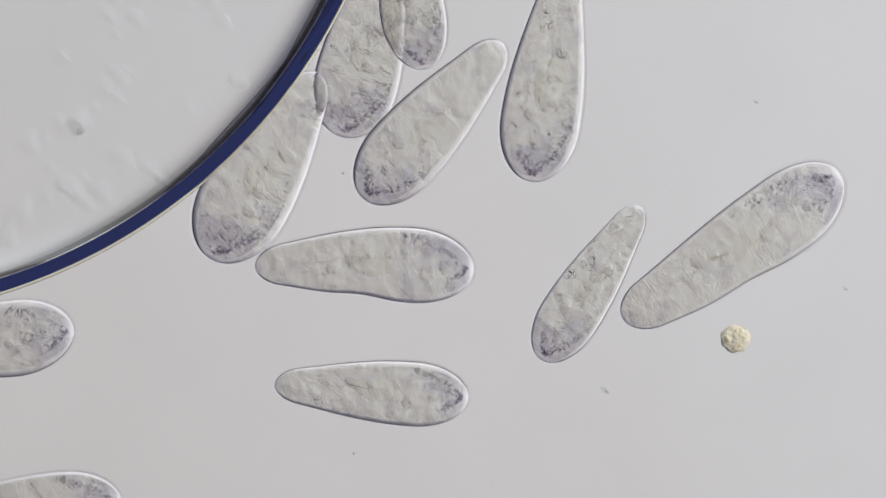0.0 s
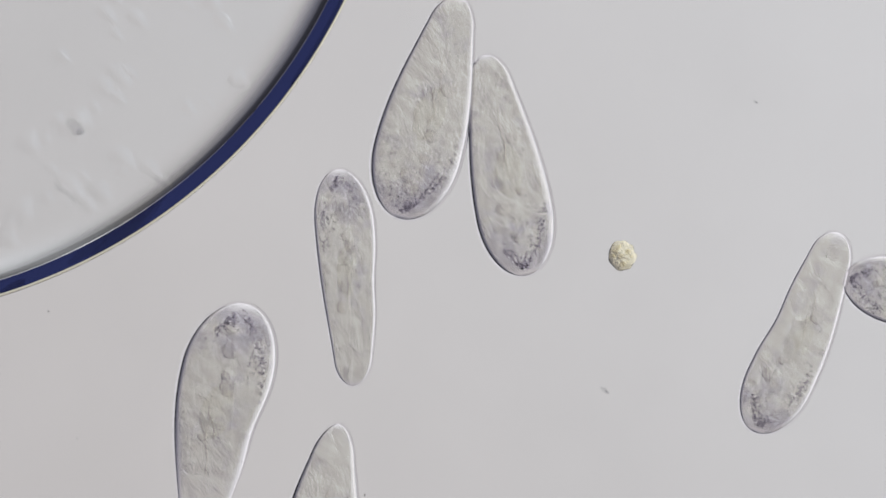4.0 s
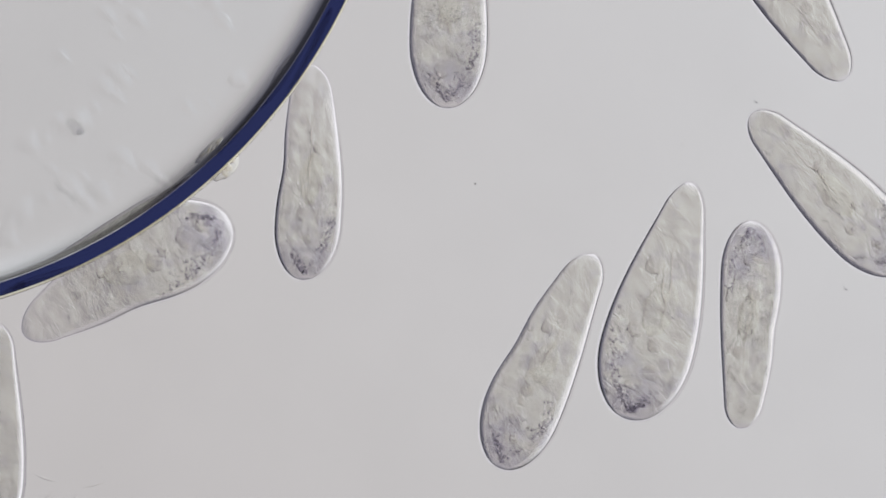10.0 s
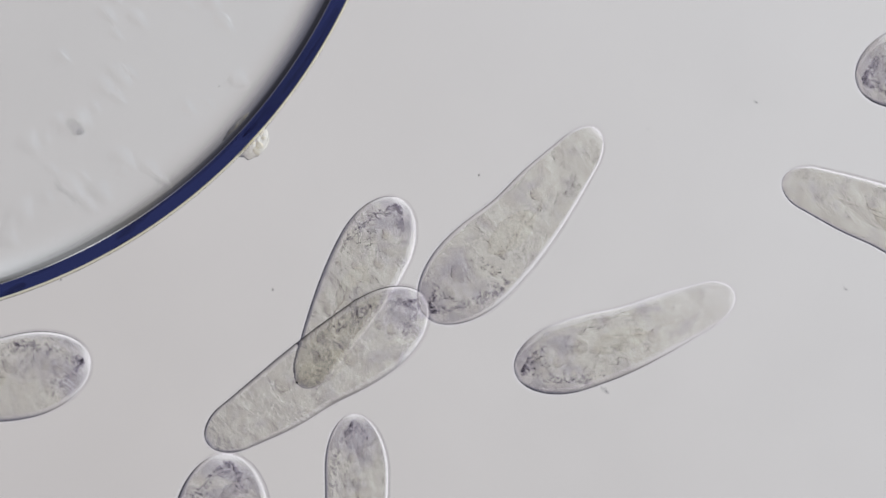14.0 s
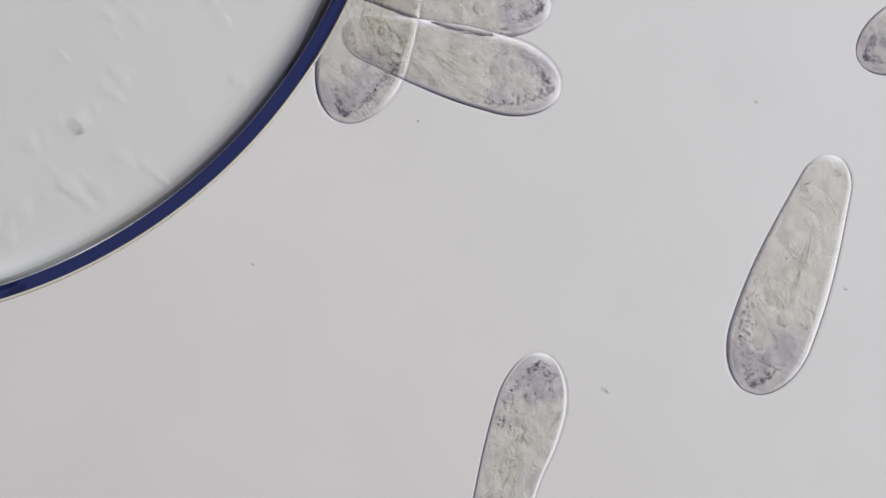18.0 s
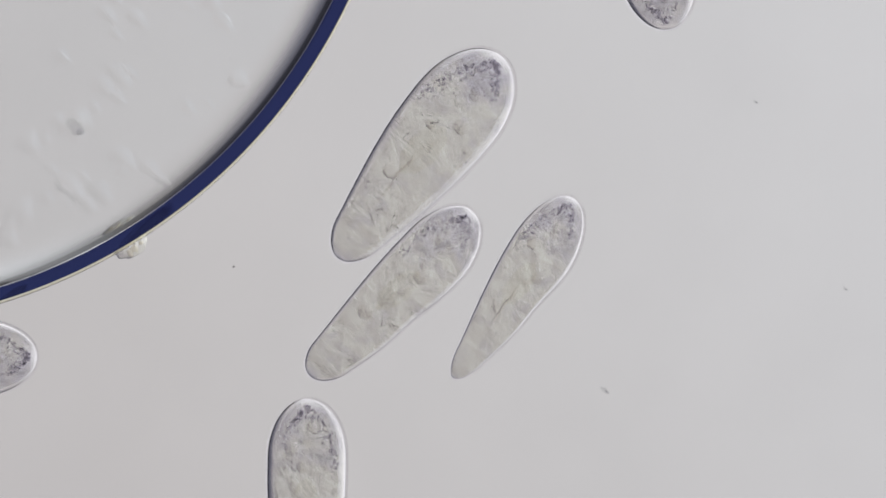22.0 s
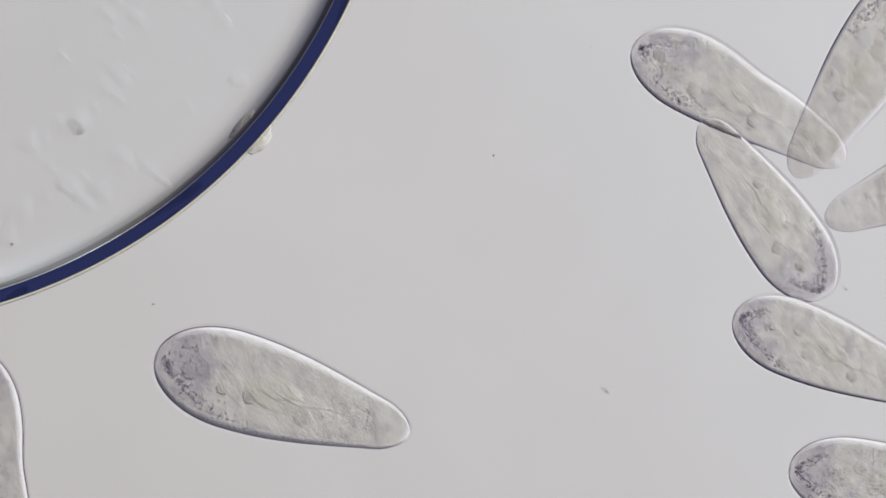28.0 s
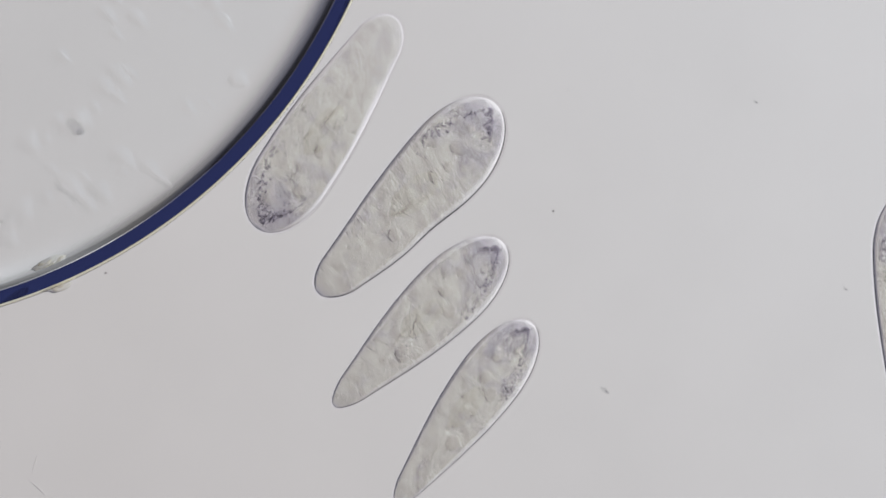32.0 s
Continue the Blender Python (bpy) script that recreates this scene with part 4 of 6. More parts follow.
    walk(shoal[40], swim(1.26, 150, (0, -5.725, -2.032, 27), (0.6, -5.725, -2.047, 27), (4.5783, -2.985, -0.537, 0), (4.7, -2.832, -0.537, 6), (6, -2.789, -0.535, 9), (7, -2.748, -0.514, 12), (8, -2.709, -0.514, 9), (8.4, -2.770, -0.520, 8), (8.52, -2.985, -0.520, 88), (13.3, -4.808, -4.030, 28), (32, -4.784, -4.030, 28)))
    walk(shoal[41], swim(0.91, 212, (0, -2.765, -3.978, -170), (4.1, -2.765, -3.993, -170), (6.98, -2.537, -2.059, -195), (7.1, -2.537, -1.661, -115), (7.2, -2.311, -1.338, -120), (7.3, -2.017, -1.001, -121), (7.4, -1.824, -0.730, -128), (7.5, -1.613, -0.477, -118), (7.6, -1.388, -0.052, -119), (7.8, -1.168, 0.117, -115), (8, -0.881, 0.423, -118), (8.2, -0.773, 0.526, -119), (8.4, -0.554, 0.581, -110), (8.6, -0.423, 0.395, -116), (8.8, -0.264, 0.045, -125), (9, -0.129, -0.237, -124), (9.2, 0.177, -1.395, -124), (9.4, 0.523, -2.042, -129), (13.8, 2.977, -4.609, -200), (32, 3.001, -4.609, -200)))
    walk(shoal[42], swim(1.65, 22, (0, 5.688, -3.045, 171), (2.2, 5.688, -3.060, 171), (6.80545, 3.115, -0.297, 169), (7, 2.489, -0.297, 89), (7.1, 2.325, -0.596, 86), (7.2, 2.229, -0.728, 82), (7.3, 2.075, -0.930, 74), (7.4, 2.088, -0.569, 66), (7.5, 1.953, -0.277, 62), (7.6, 1.597, -0.385, 55), (7.8, 0.909, -0.891, 43), (8, 0.350, -1.147, 19), (8.2, -0.159, -1.009, -27), (8.4, -0.695, -0.678, -54), (8.6, -0.895, -0.564, -67), (8.8, -0.910, -0.382, -105), (9, -0.697, -0.042, -106), (9.2, -0.446, 0.276, -114), (9.4, -0.150, 0.785, -132), (9.6, 0.215, 1.417, -119), (9.8, 0.101, 1.734, -104), (10, 0.034, 1.377, -91), (10.2, 0.185, 1.731, -101), (10.4, 0.132, 1.616, -90), (10.6, 0.114, 2.048, -95), (16.5, 2.787, 6.377, -166), (32, 2.811, 6.377, -166)))
    walk(shoal[43], swim(1.26, 193, (0, -0.601, 6.196, -49), (1.1, -0.601, 6.181, -49), (6.13281, -0.551, 1.966, -20), (6.4, -0.610, 1.047, 60), (6.6, -0.693, 0.843, 55), (6.7, -0.697, 0.797, 54), (6.8, -0.806, 0.587, 52), (6.9, -0.887, 0.527, 51), (7, -0.873, 0.523, 48), (7.1, -0.739, 0.460, 41), (7.2, -0.659, 0.505, 23), (7.3, -0.506, 0.560, 19), (7.4, -0.381, 0.620, 12), (7.5, -0.294, 0.713, 13), (7.6, -0.115, 0.784, 20), (7.8, 0.289, 0.954, 58), (8, 0.447, 1.232, 91), (8.2, 0.432, 2.276, 90), (13.9, 0.921, 7.208, 31), (32, 0.945, 7.208, 31)))
    walk(shoal[44], swim(0.14, 282, (0, -1.360, -4.607, 61), (0.9, -1.360, -4.622, 61), (4.4, -2.007, -2.037, 95), (4.5, -1.947, -1.784, 94), (4.6, -1.960, -1.554, 93), (4.7, -1.860, -1.335, 92), (4.8, -1.798, -1.031, 94), (4.9, -1.530, -1.034, 121), (5, -1.380, -1.245, 132), (5.1, -0.850, -1.553, 135), (5.2, -0.483, -1.962, 134), (9.7, -0.083, -5.626, 78), (32, -0.059, -5.626, 78)))
    walk(shoal[45], swim(1.25, 258, (0, 1.350, -4.472, 87), (3.7, 1.350, -4.487, 87), (7.82125, -0.828, -1.979, 60), (8, -0.828, -1.363, -20), (8.2, -0.799, -0.920, -65), (8.4, -1.181, -0.337, -93), (8.6, -1.186, -0.096, -138), (8.8, -0.859, 0.072, -143), (9, -0.494, 0.183, -152), (9.2, -0.018, 0.149, -160), (9.4, 0.055, 0.072, -168), (9.6, -0.477, 0.049, -124), (9.8, -0.641, 0.090, -72), (10, -0.712, 0.406, -92), (10.2, -0.455, 1.164, -110), (10.4, -0.164, 1.749, -106), (10.6, -0.159, 2.003, -105), (16.5, -1.710, 6.873, -101), (32, -1.686, 6.873, -101)))
    walk(shoal[46], swim(0.13, 18, (0, -3.260, -4.912, 131), (3.3, -3.260, -4.927, 131), (7.6081, -1.417, -2.008, 90), (7.8, -1.417, -1.346, 164), (8, -1.024, -1.234, 185), (8.2, -1.466, -1.313, 242), (8.4, -1.435, -1.848, 243), (8.52, -1.435, -2.008, 270), (12.8, -3.260, -4.912, 317), (32, -3.237, -4.912, 317)))
    walk(shoal[47], swim(2.02, 3, (0, -6.020, -1.349, 31), (3.5, -6.020, -1.364, 31), (7.48, -2.972, -0.955, 0), (7.6, -2.827, -0.955, -49), (7.8, -2.658, -0.936, -38), (8, -2.404, -0.854, -44), (8.2, -2.520, -1.540, -38), (8.32, -2.520, -1.945, -90), (12.6, -4.608, -4.646, -74), (32, -4.584, -4.646, -74)))
    walk(shoal[48], swim(0.52, 55, (0, 5.308, 3.534, 100), (3.2, 5.308, 3.519, 100), (7.40263, 3.079, 0.966, 97), (7.6, 2.398, 0.966, 17), (7.8, 1.893, 0.768, 24), (8, 0.940, 0.351, 16), (8.2, 0.371, 0.336, 19), (8.4, -0.050, 0.004, 31), (8.6, -0.132, -0.074, 25), (8.8, -0.250, -0.406, 32), (9, 0.115, -0.571, 47), (9.2, 0.313, -0.902, 102), (9.4, 0.587, -0.678, 151), (9.6, 1.687, -0.533, 165), (9.8, 2.394, -0.694, 169), (10, 3.107, -0.747, 164), (13.6, 5.460, -2.085, 205), (32, 5.484, -2.085, 205)))
    walk(shoal[49], swim(0.15, 101, (0, 2.979, -4.613, -157), (2.7, 2.979, -4.628, -157), (7.35546, 3.090, -0.797, -146), (7.6, 2.246, -0.797, -66), (7.8, 1.574, -0.174, -54), (8, 0.750, -0.036, -8), (8.2, 0.023, -0.260, 12), (8.4, -0.464, -0.451, -28), (8.6, -0.487, -0.492, -35), (8.8, -0.300, -0.856, -25), (9, 0.082, -1.103, -29), (9.2, -0.323, -0.724, -80), (9.4, -0.268, -0.883, -24), (9.6, 0.382, -0.888, 17), (9.8, 0.996, -0.615, -26), (10, 1.150, -0.277, -105), (10.2, 1.438, -0.306, -178), (10.4, 1.806, -0.624, -223), (10.6, 1.807, -0.926, -269), (10.8, 1.502, -1.422, -309), (11, 0.948, -2.067, -300), (15.5, 4.050, -4.058, -318), (32, 4.074, -4.058, -318)))
    walk(shoal[50], swim(0.86, 149, (0, 6.610, 2.253, -165), (2.5, 6.610, 2.238, -165), (7.35054, 3.006, 0.363, -149), (7.6, 2.146, 0.363, -69), (7.8, 2.062, 0.054, -66), (8, 2.005, 0.348, -56), (8.2, 1.876, 0.563, -50), (8.4, 2.059, 0.572, -90), (8.6, 2.301, 0.984, -109), (8.8, 2.461, 1.354, -110), (9, 2.969, 1.549, -105), (9.12, 3.006, 1.549, -25), (13.6, 6.610, 2.253, -97), (32, 6.634, 2.253, -97)))
    walk(shoal[51], swim(0.11, 79, (0, 6.909, 1.567, 136), (2.7, 6.909, 1.552, 136), (7.68, 2.952, 0.232, 180), (7.8, 2.674, 0.232, 148), (8, 2.254, 0.632, 139), (8.2, 2.781, 0.479, 162), (8.32, 2.952, 0.479, 82), (13.2, 6.909, 1.567, 100), (32, 6.933, 1.567, 100)))
    walk(shoal[52], swim(1.27, 173, (0, 4.013, 4.967, -66), (3.9, 4.013, 4.952, -66), (8.23185, 2.186, 2.032, -50), (8.4, 2.186, 1.452, 30), (8.6, 1.751, 1.087, 28), (8.8, 1.746, 0.989, 46), (9, 2.261, 1.355, 19), (9.2, 2.258, 0.893, -36), (9.4, 1.254, 0.422, -39), (9.6, 0.578, 0.982, -53), (9.8, 0.518, 1.428, -69), (10, 0.512, 2.011, -72), (16.2, 3.915, 6.292, -83), (32, 3.939, 6.292, -83)))
    walk(shoal[53], swim(0.50, 184, (0, 7.089, 0.808, -141), (3.8, 7.089, 0.793, -141), (8.68, 3.019, 0.413, -80), (8.8, 2.979, 0.413, -0), (9, 2.868, 0.468, -1), (9.2, 2.078, -0.319, -40), (9.4, 2.702, -0.312, -39), (9.52, 3.019, -0.312, 0), (14.2, 5.694, -3.048, -52), (32, 5.718, -3.048, -52)))
    walk(shoal[54], swim(0.13, 193, (0, 2.576, -2.973, -41), (5.8, 2.576, -2.988, -41), (9, 0.543, -1.977, -97), (9.2, 0.594, -1.445, -98), (9.4, 1.160, -0.956, -140), (9.6, 1.906, -1.125, -197), (9.8, 2.361, -1.816, -195), (9.92, 2.361, -2.003, -115), (13.9, 3.774, -4.773, -70), (32, 3.798, -4.773, -70)))
    walk(shoal[55], swim(0.51, 235, (0, 2.150, -3.804, -266), (5.6, 2.150, -3.819, -266), (9.28, -0.068, -2.030, -245), (9.4, -0.068, -1.724, -165), (9.6, 0.249, -1.333, -158), (9.8, 0.428, -1.070, -156), (10, 0.540, -0.591, -114), (10.2, 0.687, 0.358, -102), (10.4, 0.503, 0.922, -80), (10.6, 0.960, 1.148, -110), (10.8, 1.423, 1.959, -117), (10.92, 1.423, 2.030, -197), (16.5, 5.048, 5.124, -134), (32, 5.072, 5.124, -134)))
    walk(shoal[56], swim(0.48, 329, (0, 5.654, 4.306, 97), (4.1, 5.654, 4.291, 97), (9.08, 2.990, 1.110, 86), (9.2, 2.679, 1.110, 6), (9.4, 2.062, 0.860, -11), (9.6, 1.755, 0.658, 33), (9.8, 1.510, 0.276, 53), (10, 1.618, -0.402, 87), (10.2, 1.578, -1.346, 92), (10.4, 1.555, -1.573, 89), (10.6, 1.364, -1.682, 88), (10.8, 1.287, -2.679, 90), (14.7, 2.730, -5.391, 127), (32, 2.754, -5.391, 127)))
    walk(shoal[57], swim(0.88, 317, (0, 7.130, -0.886, -171), (4.5, 7.130, -0.901, -171), (9.67249, 3.022, 0.590, -119), (9.8, 2.583, 0.590, -39), (10, 2.051, 0.304, -45), (10.2, 1.311, 0.724, -53), (10.4, 0.890, 1.263, -68), (10.6, 0.482, 1.475, -95), (10.8, 0.650, 2.049, -99), (17, 2.090, 7.284, -31), (32, 2.114, 7.284, -31)))
    walk(shoal[58], swim(2.03, 220, (0, 1.547, 6.362, 187), (4.5, 1.547, 6.347, 187), (9.68, 1.630, 2.020, 194), (9.8, 1.630, 1.911, 114), (10, 1.820, 1.426, 119), (10.2, 1.976, 0.992, 84), (10.4, 1.753, 0.898, 21), (10.6, 1.676, 0.871, -5), (10.8, 1.317, 0.815, -23), (11, 0.815, 1.350, -34), (11.2, 0.313, 1.389, -38), (11.4, 0.286, 2.047, -45), (17.9, 5.646, 4.300, -99), (32, 5.670, 4.300, -99)))
    walk(shoal[59], swim(0.12, 154, (0, -0.661, 6.922, -168), (5.1, -0.661, 6.907, -168), (10.8, -0.072, 2.013, -103), (11, -0.139, 1.746, -97), (11.2, -0.123, 1.700, -101), (11.4, 0.265, 1.754, -93), (11.6, 0.496, 2.415, -99), (18, -2.806, 7.063, -165), (32, -2.782, 7.063, -165)))
    walk(shoal[60], swim(2.40, 132, (0, -1.467, -5.600, -280), (5.8, -1.467, -5.615, -280), (10.28, -1.083, -1.945, -205), (10.4, -1.083, -1.751, -125), (10.6, -0.944, -0.804, -117), (10.8, -0.563, 0.231, -117), (11, -0.041, 1.013, -135), (11.2, -0.014, 1.083, -129), (11.4, -0.133, 0.968, -125), (11.6, -0.086, 0.757, -122), (11.8, -0.418, 0.199, -72), (12, -0.548, 0.506, -77), (12.2, -0.441, 1.063, -102), (12.4, -0.342, 1.330, -100), (12.6, -0.215, 1.675, -100), (12.8, -0.231, 2.410, -99), (20, 4.181, 7.109, -58), (32, 4.205, 7.109, -58)))
    walk(shoal[61], swim(1.29, 280, (0, -0.083, -5.620, -152), (5.9, -0.083, -5.635, -152), (10.28, -0.918, -2.134, -197), (10.4, -0.918, -1.960, -117), (10.6, -0.805, -1.623, -121), (10.8, -0.098, -0.566, -127), (11, 0.781, 0.357, -138), (11.2, 1.862, 0.999, -151), (11.4, 1.194, 1.571, -134), (11.6, 1.928, 1.629, -148), (11.8, 1.840, 2.139, -151), (17.3, 6.329, 3.660, -186), (32, 6.353, 3.660, -186)))
    walk(shoal[62], swim(0.13, 5, (0, 2.790, 6.385, -124), (5.1, 2.790, 6.370, -124), (10.48, 1.248, 2.017, -93), (10.6, 1.248, 1.698, -173), (10.8, 1.600, 1.248, -173), (11, 1.998, 1.728, -176), (11.12, 1.998, 2.017, -256), (17.2, 5.227, 6.279, -194), (32, 5.251, 6.279, -194)))
    walk(shoal[63], swim(2.04, 296, (0, -5.920, -2.740, -71), (5.5, -5.920, -2.755, -71), (9.68, -3.013, -1.150, -30), (9.8, -2.602, -1.150, -110), (10, -2.423, -0.970, -94), (10.2, -2.257, -0.655, -94), (10.4, -2.116, -0.641, -92), (10.6, -1.953, -0.587, -88), (10.8, -1.657, -0.532, -86), (11, -1.364, -0.356, -81), (11.2, -1.185, -0.078, -99), (11.4, -0.931, 0.421, -120), (11.6, -0.592, 0.860, -111), (11.8, -0.362, 1.312, -101), (12, -0.203, 1.682, -97), (12.2, -0.232, 2.320, -99), (19.6, -6.938, 1.477, -39), (32, -6.914, 1.477, -39)))
    walk(shoal[64], swim(1.29, 10, (0, 1.041, -5.844, 97), (6.3, 1.041, -5.859, 97), (10.88, 0.497, -2.082, 48), (11, 0.497, -2.050, -32), (11.2, 0.252, -1.371, -29), (11.4, -0.046, -0.846, -68), (11.6, -0.032, 0.031, -106), (11.8, 0.238, 0.996, -110), (12, 0.904, 1.633, -135), (12.2, 0.896, 1.276, -164), (12.4, 0.487, 1.165, -203), (12.6, 0.427, 0.931, -247), (12.8, 0.391, -0.042, -267), (13, 0.498, -1.170, -266), (13.2, 0.332, -2.359, -266), (17.6, 1.041, -5.844, -280), (32, 1.065, -5.844, -280)))
    walk(shoal[65], swim(2.42, 315, (0, 0.920, 7.200, 71), (5.5, 0.920, 7.185, 71), (11.4, 0.695, 2.092, 77), (11.6, 0.785, 1.435, 90), (11.8, 0.808, 0.571, 86), (12, 0.386, -0.320, 59), (12.2, 0.023, -0.791, 44), (12.4, -0.095, -0.618, 12), (12.6, -0.917, -0.523, -7), (12.8, -1.670, -0.405, -14), (13, -2.009, -0.395, 2), (13.2, -2.341, -0.451, 6), (13.4, -2.596, -0.546, 4), (13.5, -2.513, -0.585, 5), (15.5, -2.542, -0.852, 20), (15.6, -2.804, -0.855, 20), (15.8, -2.973, -0.859, 25), (15.92, -3.096, -0.859, 105), (20.4, -5.604, -3.543, 90), (32, -5.580, -3.543, 90)))
    walk(shoal[66], swim(0.51, 30, (0, 3.918, 6.297, 55), (5.6, 3.918, 6.282, 55), (11.4, 0.878, 2.323, 76), (11.6, 0.972, 1.424, 84), (11.8, 1.228, 0.540, 89), (12, 1.285, -0.498, 91), (12.2, 1.324, -1.265, 88), (12.4, 1.108, -1.768, 77), (12.6, 1.461, -1.330, 66), (12.8, 1.827, -1.072, 52), (13, 1.967, -0.980, -10), (13.2, 1.859, -0.764, -28), (13.4, 1.874, -0.574, -44), (13.5, 1.796, -0.374, -53), (13.8, 1.890, -1.652, -58), (14.1, 1.890, -2.027, -90), (19, 3.802, -5.657, -59), (32, 3.826, -5.657, -59)))
    walk(shoal[67], swim(0.88, 238, (0, 2.729, -5.389, -118), (6.7, 2.729, -5.404, -118), (11.4, 0.468, -2.178, -145), (11.6, 0.878, -1.381, -137), (11.8, 1.578, -0.737, -140), (12, 2.314, 0.081, -135), (12.2, 3.269, 0.686, -138), (16.8, 7.086, 0.808, -64), (32, 7.110, 0.808, -64)))
    walk(shoal[68], swim(2.05, 347, (0, -4.804, -4.027, -222), (7.8, -4.804, -4.042, -222), (11.8, -3.247, -1.268, -165), (12, -2.783, -1.105, -152), (12.2, -1.571, -1.050, -190), (12.4, -0.440, -1.232, -190), (12.6, 0.577, -1.241, -184), (12.8, 0.045, -1.157, -95), (13, -0.009, -0.267, -91), (13.2, -0.072, 0.890, -83), (13.4, -0.192, 1.522, -81), (13.5, -0.248, 1.745, -79), (13.81, -0.248, 2.129, 1), (21.3, -7.010, 2.282, -28), (32, -6.986, 2.282, -28)))
    walk(shoal[69], swim(0.13, 311, (0, -1.712, 6.880, 82), (7, -1.712, 6.865, 82), (12.6, 0.605, 2.688, 78), (12.8, 0.298, 1.479, 104), (13, 0.937, 1.426, 101), (13.2, 0.665, 1.677, 95), (13.4, 1.110, 1.785, 96), (13.5, 1.060, 1.656, 97), (13.81, 1.060, 2.043, 90), (20.9, 7.101, 4.220, 134), (32, 7.125, 4.220, 134)))
    walk(shoal[70], swim(0.88, 250, (0, 2.090, 7.284, 8), (6.3, 2.090, 7.269, 8), (12.4, 0.296, 2.277, -66), (12.6, 0.747, 1.684, -63), (12.8, 1.080, 1.080, -51), (13, 0.413, 1.094, -53), (13.2, 0.746, 0.749, -18), (13.4, 1.137, 0.686, -0), (13.5, 1.355, 0.740, -31), (13.9, 2.206, 0.135, -27), (14.58, 3.062, 0.135, 0), (19.6, 7.130, -0.886, 48), (32, 7.154, -0.886, 48)))
    walk(shoal[71], swim(1.25, 301, (0, 5.045, 5.120, -166), (6.9, 5.045, 5.105, -166), (12.6, 0.877, 2.548, -105), (12.8, 0.724, 1.508, -113), (13, 1.262, 0.742, -108), (13.2, 1.623, 1.128, -114), (13.4, 1.248, 1.777, -97), (13.58, 1.248, 2.007, -177), (20.8, 6.333, 6.062, -137), (32, 6.357, 6.062, -137)))
    walk(shoal[72], swim(1.64, 346, (0, 6.327, 3.659, 19), (6.9, 6.327, 3.644, 19), (13.2, 0.922, 2.275, 61), (13.4, 0.536, 1.114, 63), (13.5, 0.254, 0.806, 57), (13.9, -0.486, -0.042, 63), (15.44, -0.486, -1.975, -17), (20, -1.468, -5.604, -27), (32, -1.444, -5.604, -27)))
    walk(shoal[73], swim(0.51, 189, (0, 5.225, 6.276, -224), (6.5, 5.225, 6.261, -224), (12.6, 1.969, 2.050, -160), (12.8, 2.042, 1.259, -146), (13, 2.146, 1.129, -185), (13.2, 2.583, 1.097, -175), (13.4, 2.019, 1.186, -175), (13.5, 2.021, 1.118, -182), (13.9, 2.585, 1.050, -180), (14.24, 3.011, 1.050, -100), (19.8, 6.758, -1.859, -171), (32, 6.782, -1.859, -171)))
    walk(shoal[74], swim(0.12, 321, (0, 3.774, -4.773, -229), (7.8, 3.774, -4.788, -229), (12.4259, 1.089, -2.031, -218), (12.6, 1.089, -1.430, -138), (12.8, 1.224, -0.938, -142), (13, 1.597, -0.519, -146), (13.2, 1.538, -0.219, -155), (13.4, 1.629, 0.167, -151), (13.5, 1.401, 0.145, -168), (13.9, 0.969, -0.315, -163), (15.26, 0.969, -2.031, -90), (20.3, 1.443, -6.235, -33), (32, 1.467, -6.235, -33)))
    walk(shoal[75], swim(2.03, 152, (0, 6.749, -1.856, -27), (7.8, 6.749, -1.871, -27), (12.8, 3.129, 0.276, 5), (13, 2.651, 0.111, 1), (13.2, 1.449, 0.249, 11), (13.4, 0.350, 0.076, 17), (13.5, -0.100, -0.069, 30), (13.9, -0.667, -0.541, 35), (15.14, -0.667, -2.103, -45), (20.3, -2.848, -5.834, -116), (32, -2.824, -5.834, -116)))
    walk(shoal[76], swim(2.42, 90, (0, -2.847, -5.832, -170), (8, -2.847, -5.847, -170), (12.88, -1.343, -2.082, -199), (13, -1.343, -1.812, -119), (13.2, -0.972, -1.632, -121), (13.4, -0.209, -0.695, -127), (13.5, 0.159, -0.491, -134), (13.9, 0.377, 0.004, -132), (15.55, 0.377, 2.082, -212), (23.5, 5.602, 7.171, -245), (32, 5.626, 7.171, -245)))
    walk(shoal[77], swim(0.12, 94, (0, 7.101, 4.220, -216), (6.8, 7.101, 4.205, -216), (11.8, 3.344, 2.415, -153), (12, 2.704, 1.496, -152), (12.2, 2.352, 1.476, -151), (12.4, 2.707, 2.051, -149), (18.4, 7.977, 1.601, -194), (32, 8.001, 1.601, -194)))
    walk(shoal[78], swim(2.43, 189, (0, -4.606, -4.644, 56), (9.9, -4.606, -4.659, 56), (14.8014, -1.446, -2.001, -2), (15.1, -1.446, -1.625, -82), (15.5, -1.518, -0.616, -86), (15.6, -1.412, -0.369, -99), (15.8, -1.089, 0.244, -113), (16, -0.663, 0.642, -113), (16.2, -0.399, 1.140, -104), (16.4, -0.244, 1.458, -99), (16.6, -0.320, 1.726, -98), (16.72, -0.320, 2.001, -178), (24.4, -4.888, 7.281, -118), (32, -4.864, 7.281, -118)))
    walk(shoal[79], swim(1.25, 153, (0, -1.504, -6.361, 7), (9.6, -1.504, -6.376, 7), (14.8207, -1.085, -1.981, 8), (15.1, -1.085, -1.629, -72), (15.5, -1.147, -0.505, -76), (15.6, -1.068, -0.146, -84), (15.8, -0.682, 0.317, -94), (16, -0.349, 0.677, -89), (16.2, -0.063, 1.127, -93), (16.4, 0.069, 1.445, -92), (16.6, 0.033, 1.711, -92), (16.72, 0.033, 1.981, -172), (24.8, -6.155, 6.115, -175), (32, -6.131, 6.115, -175)))
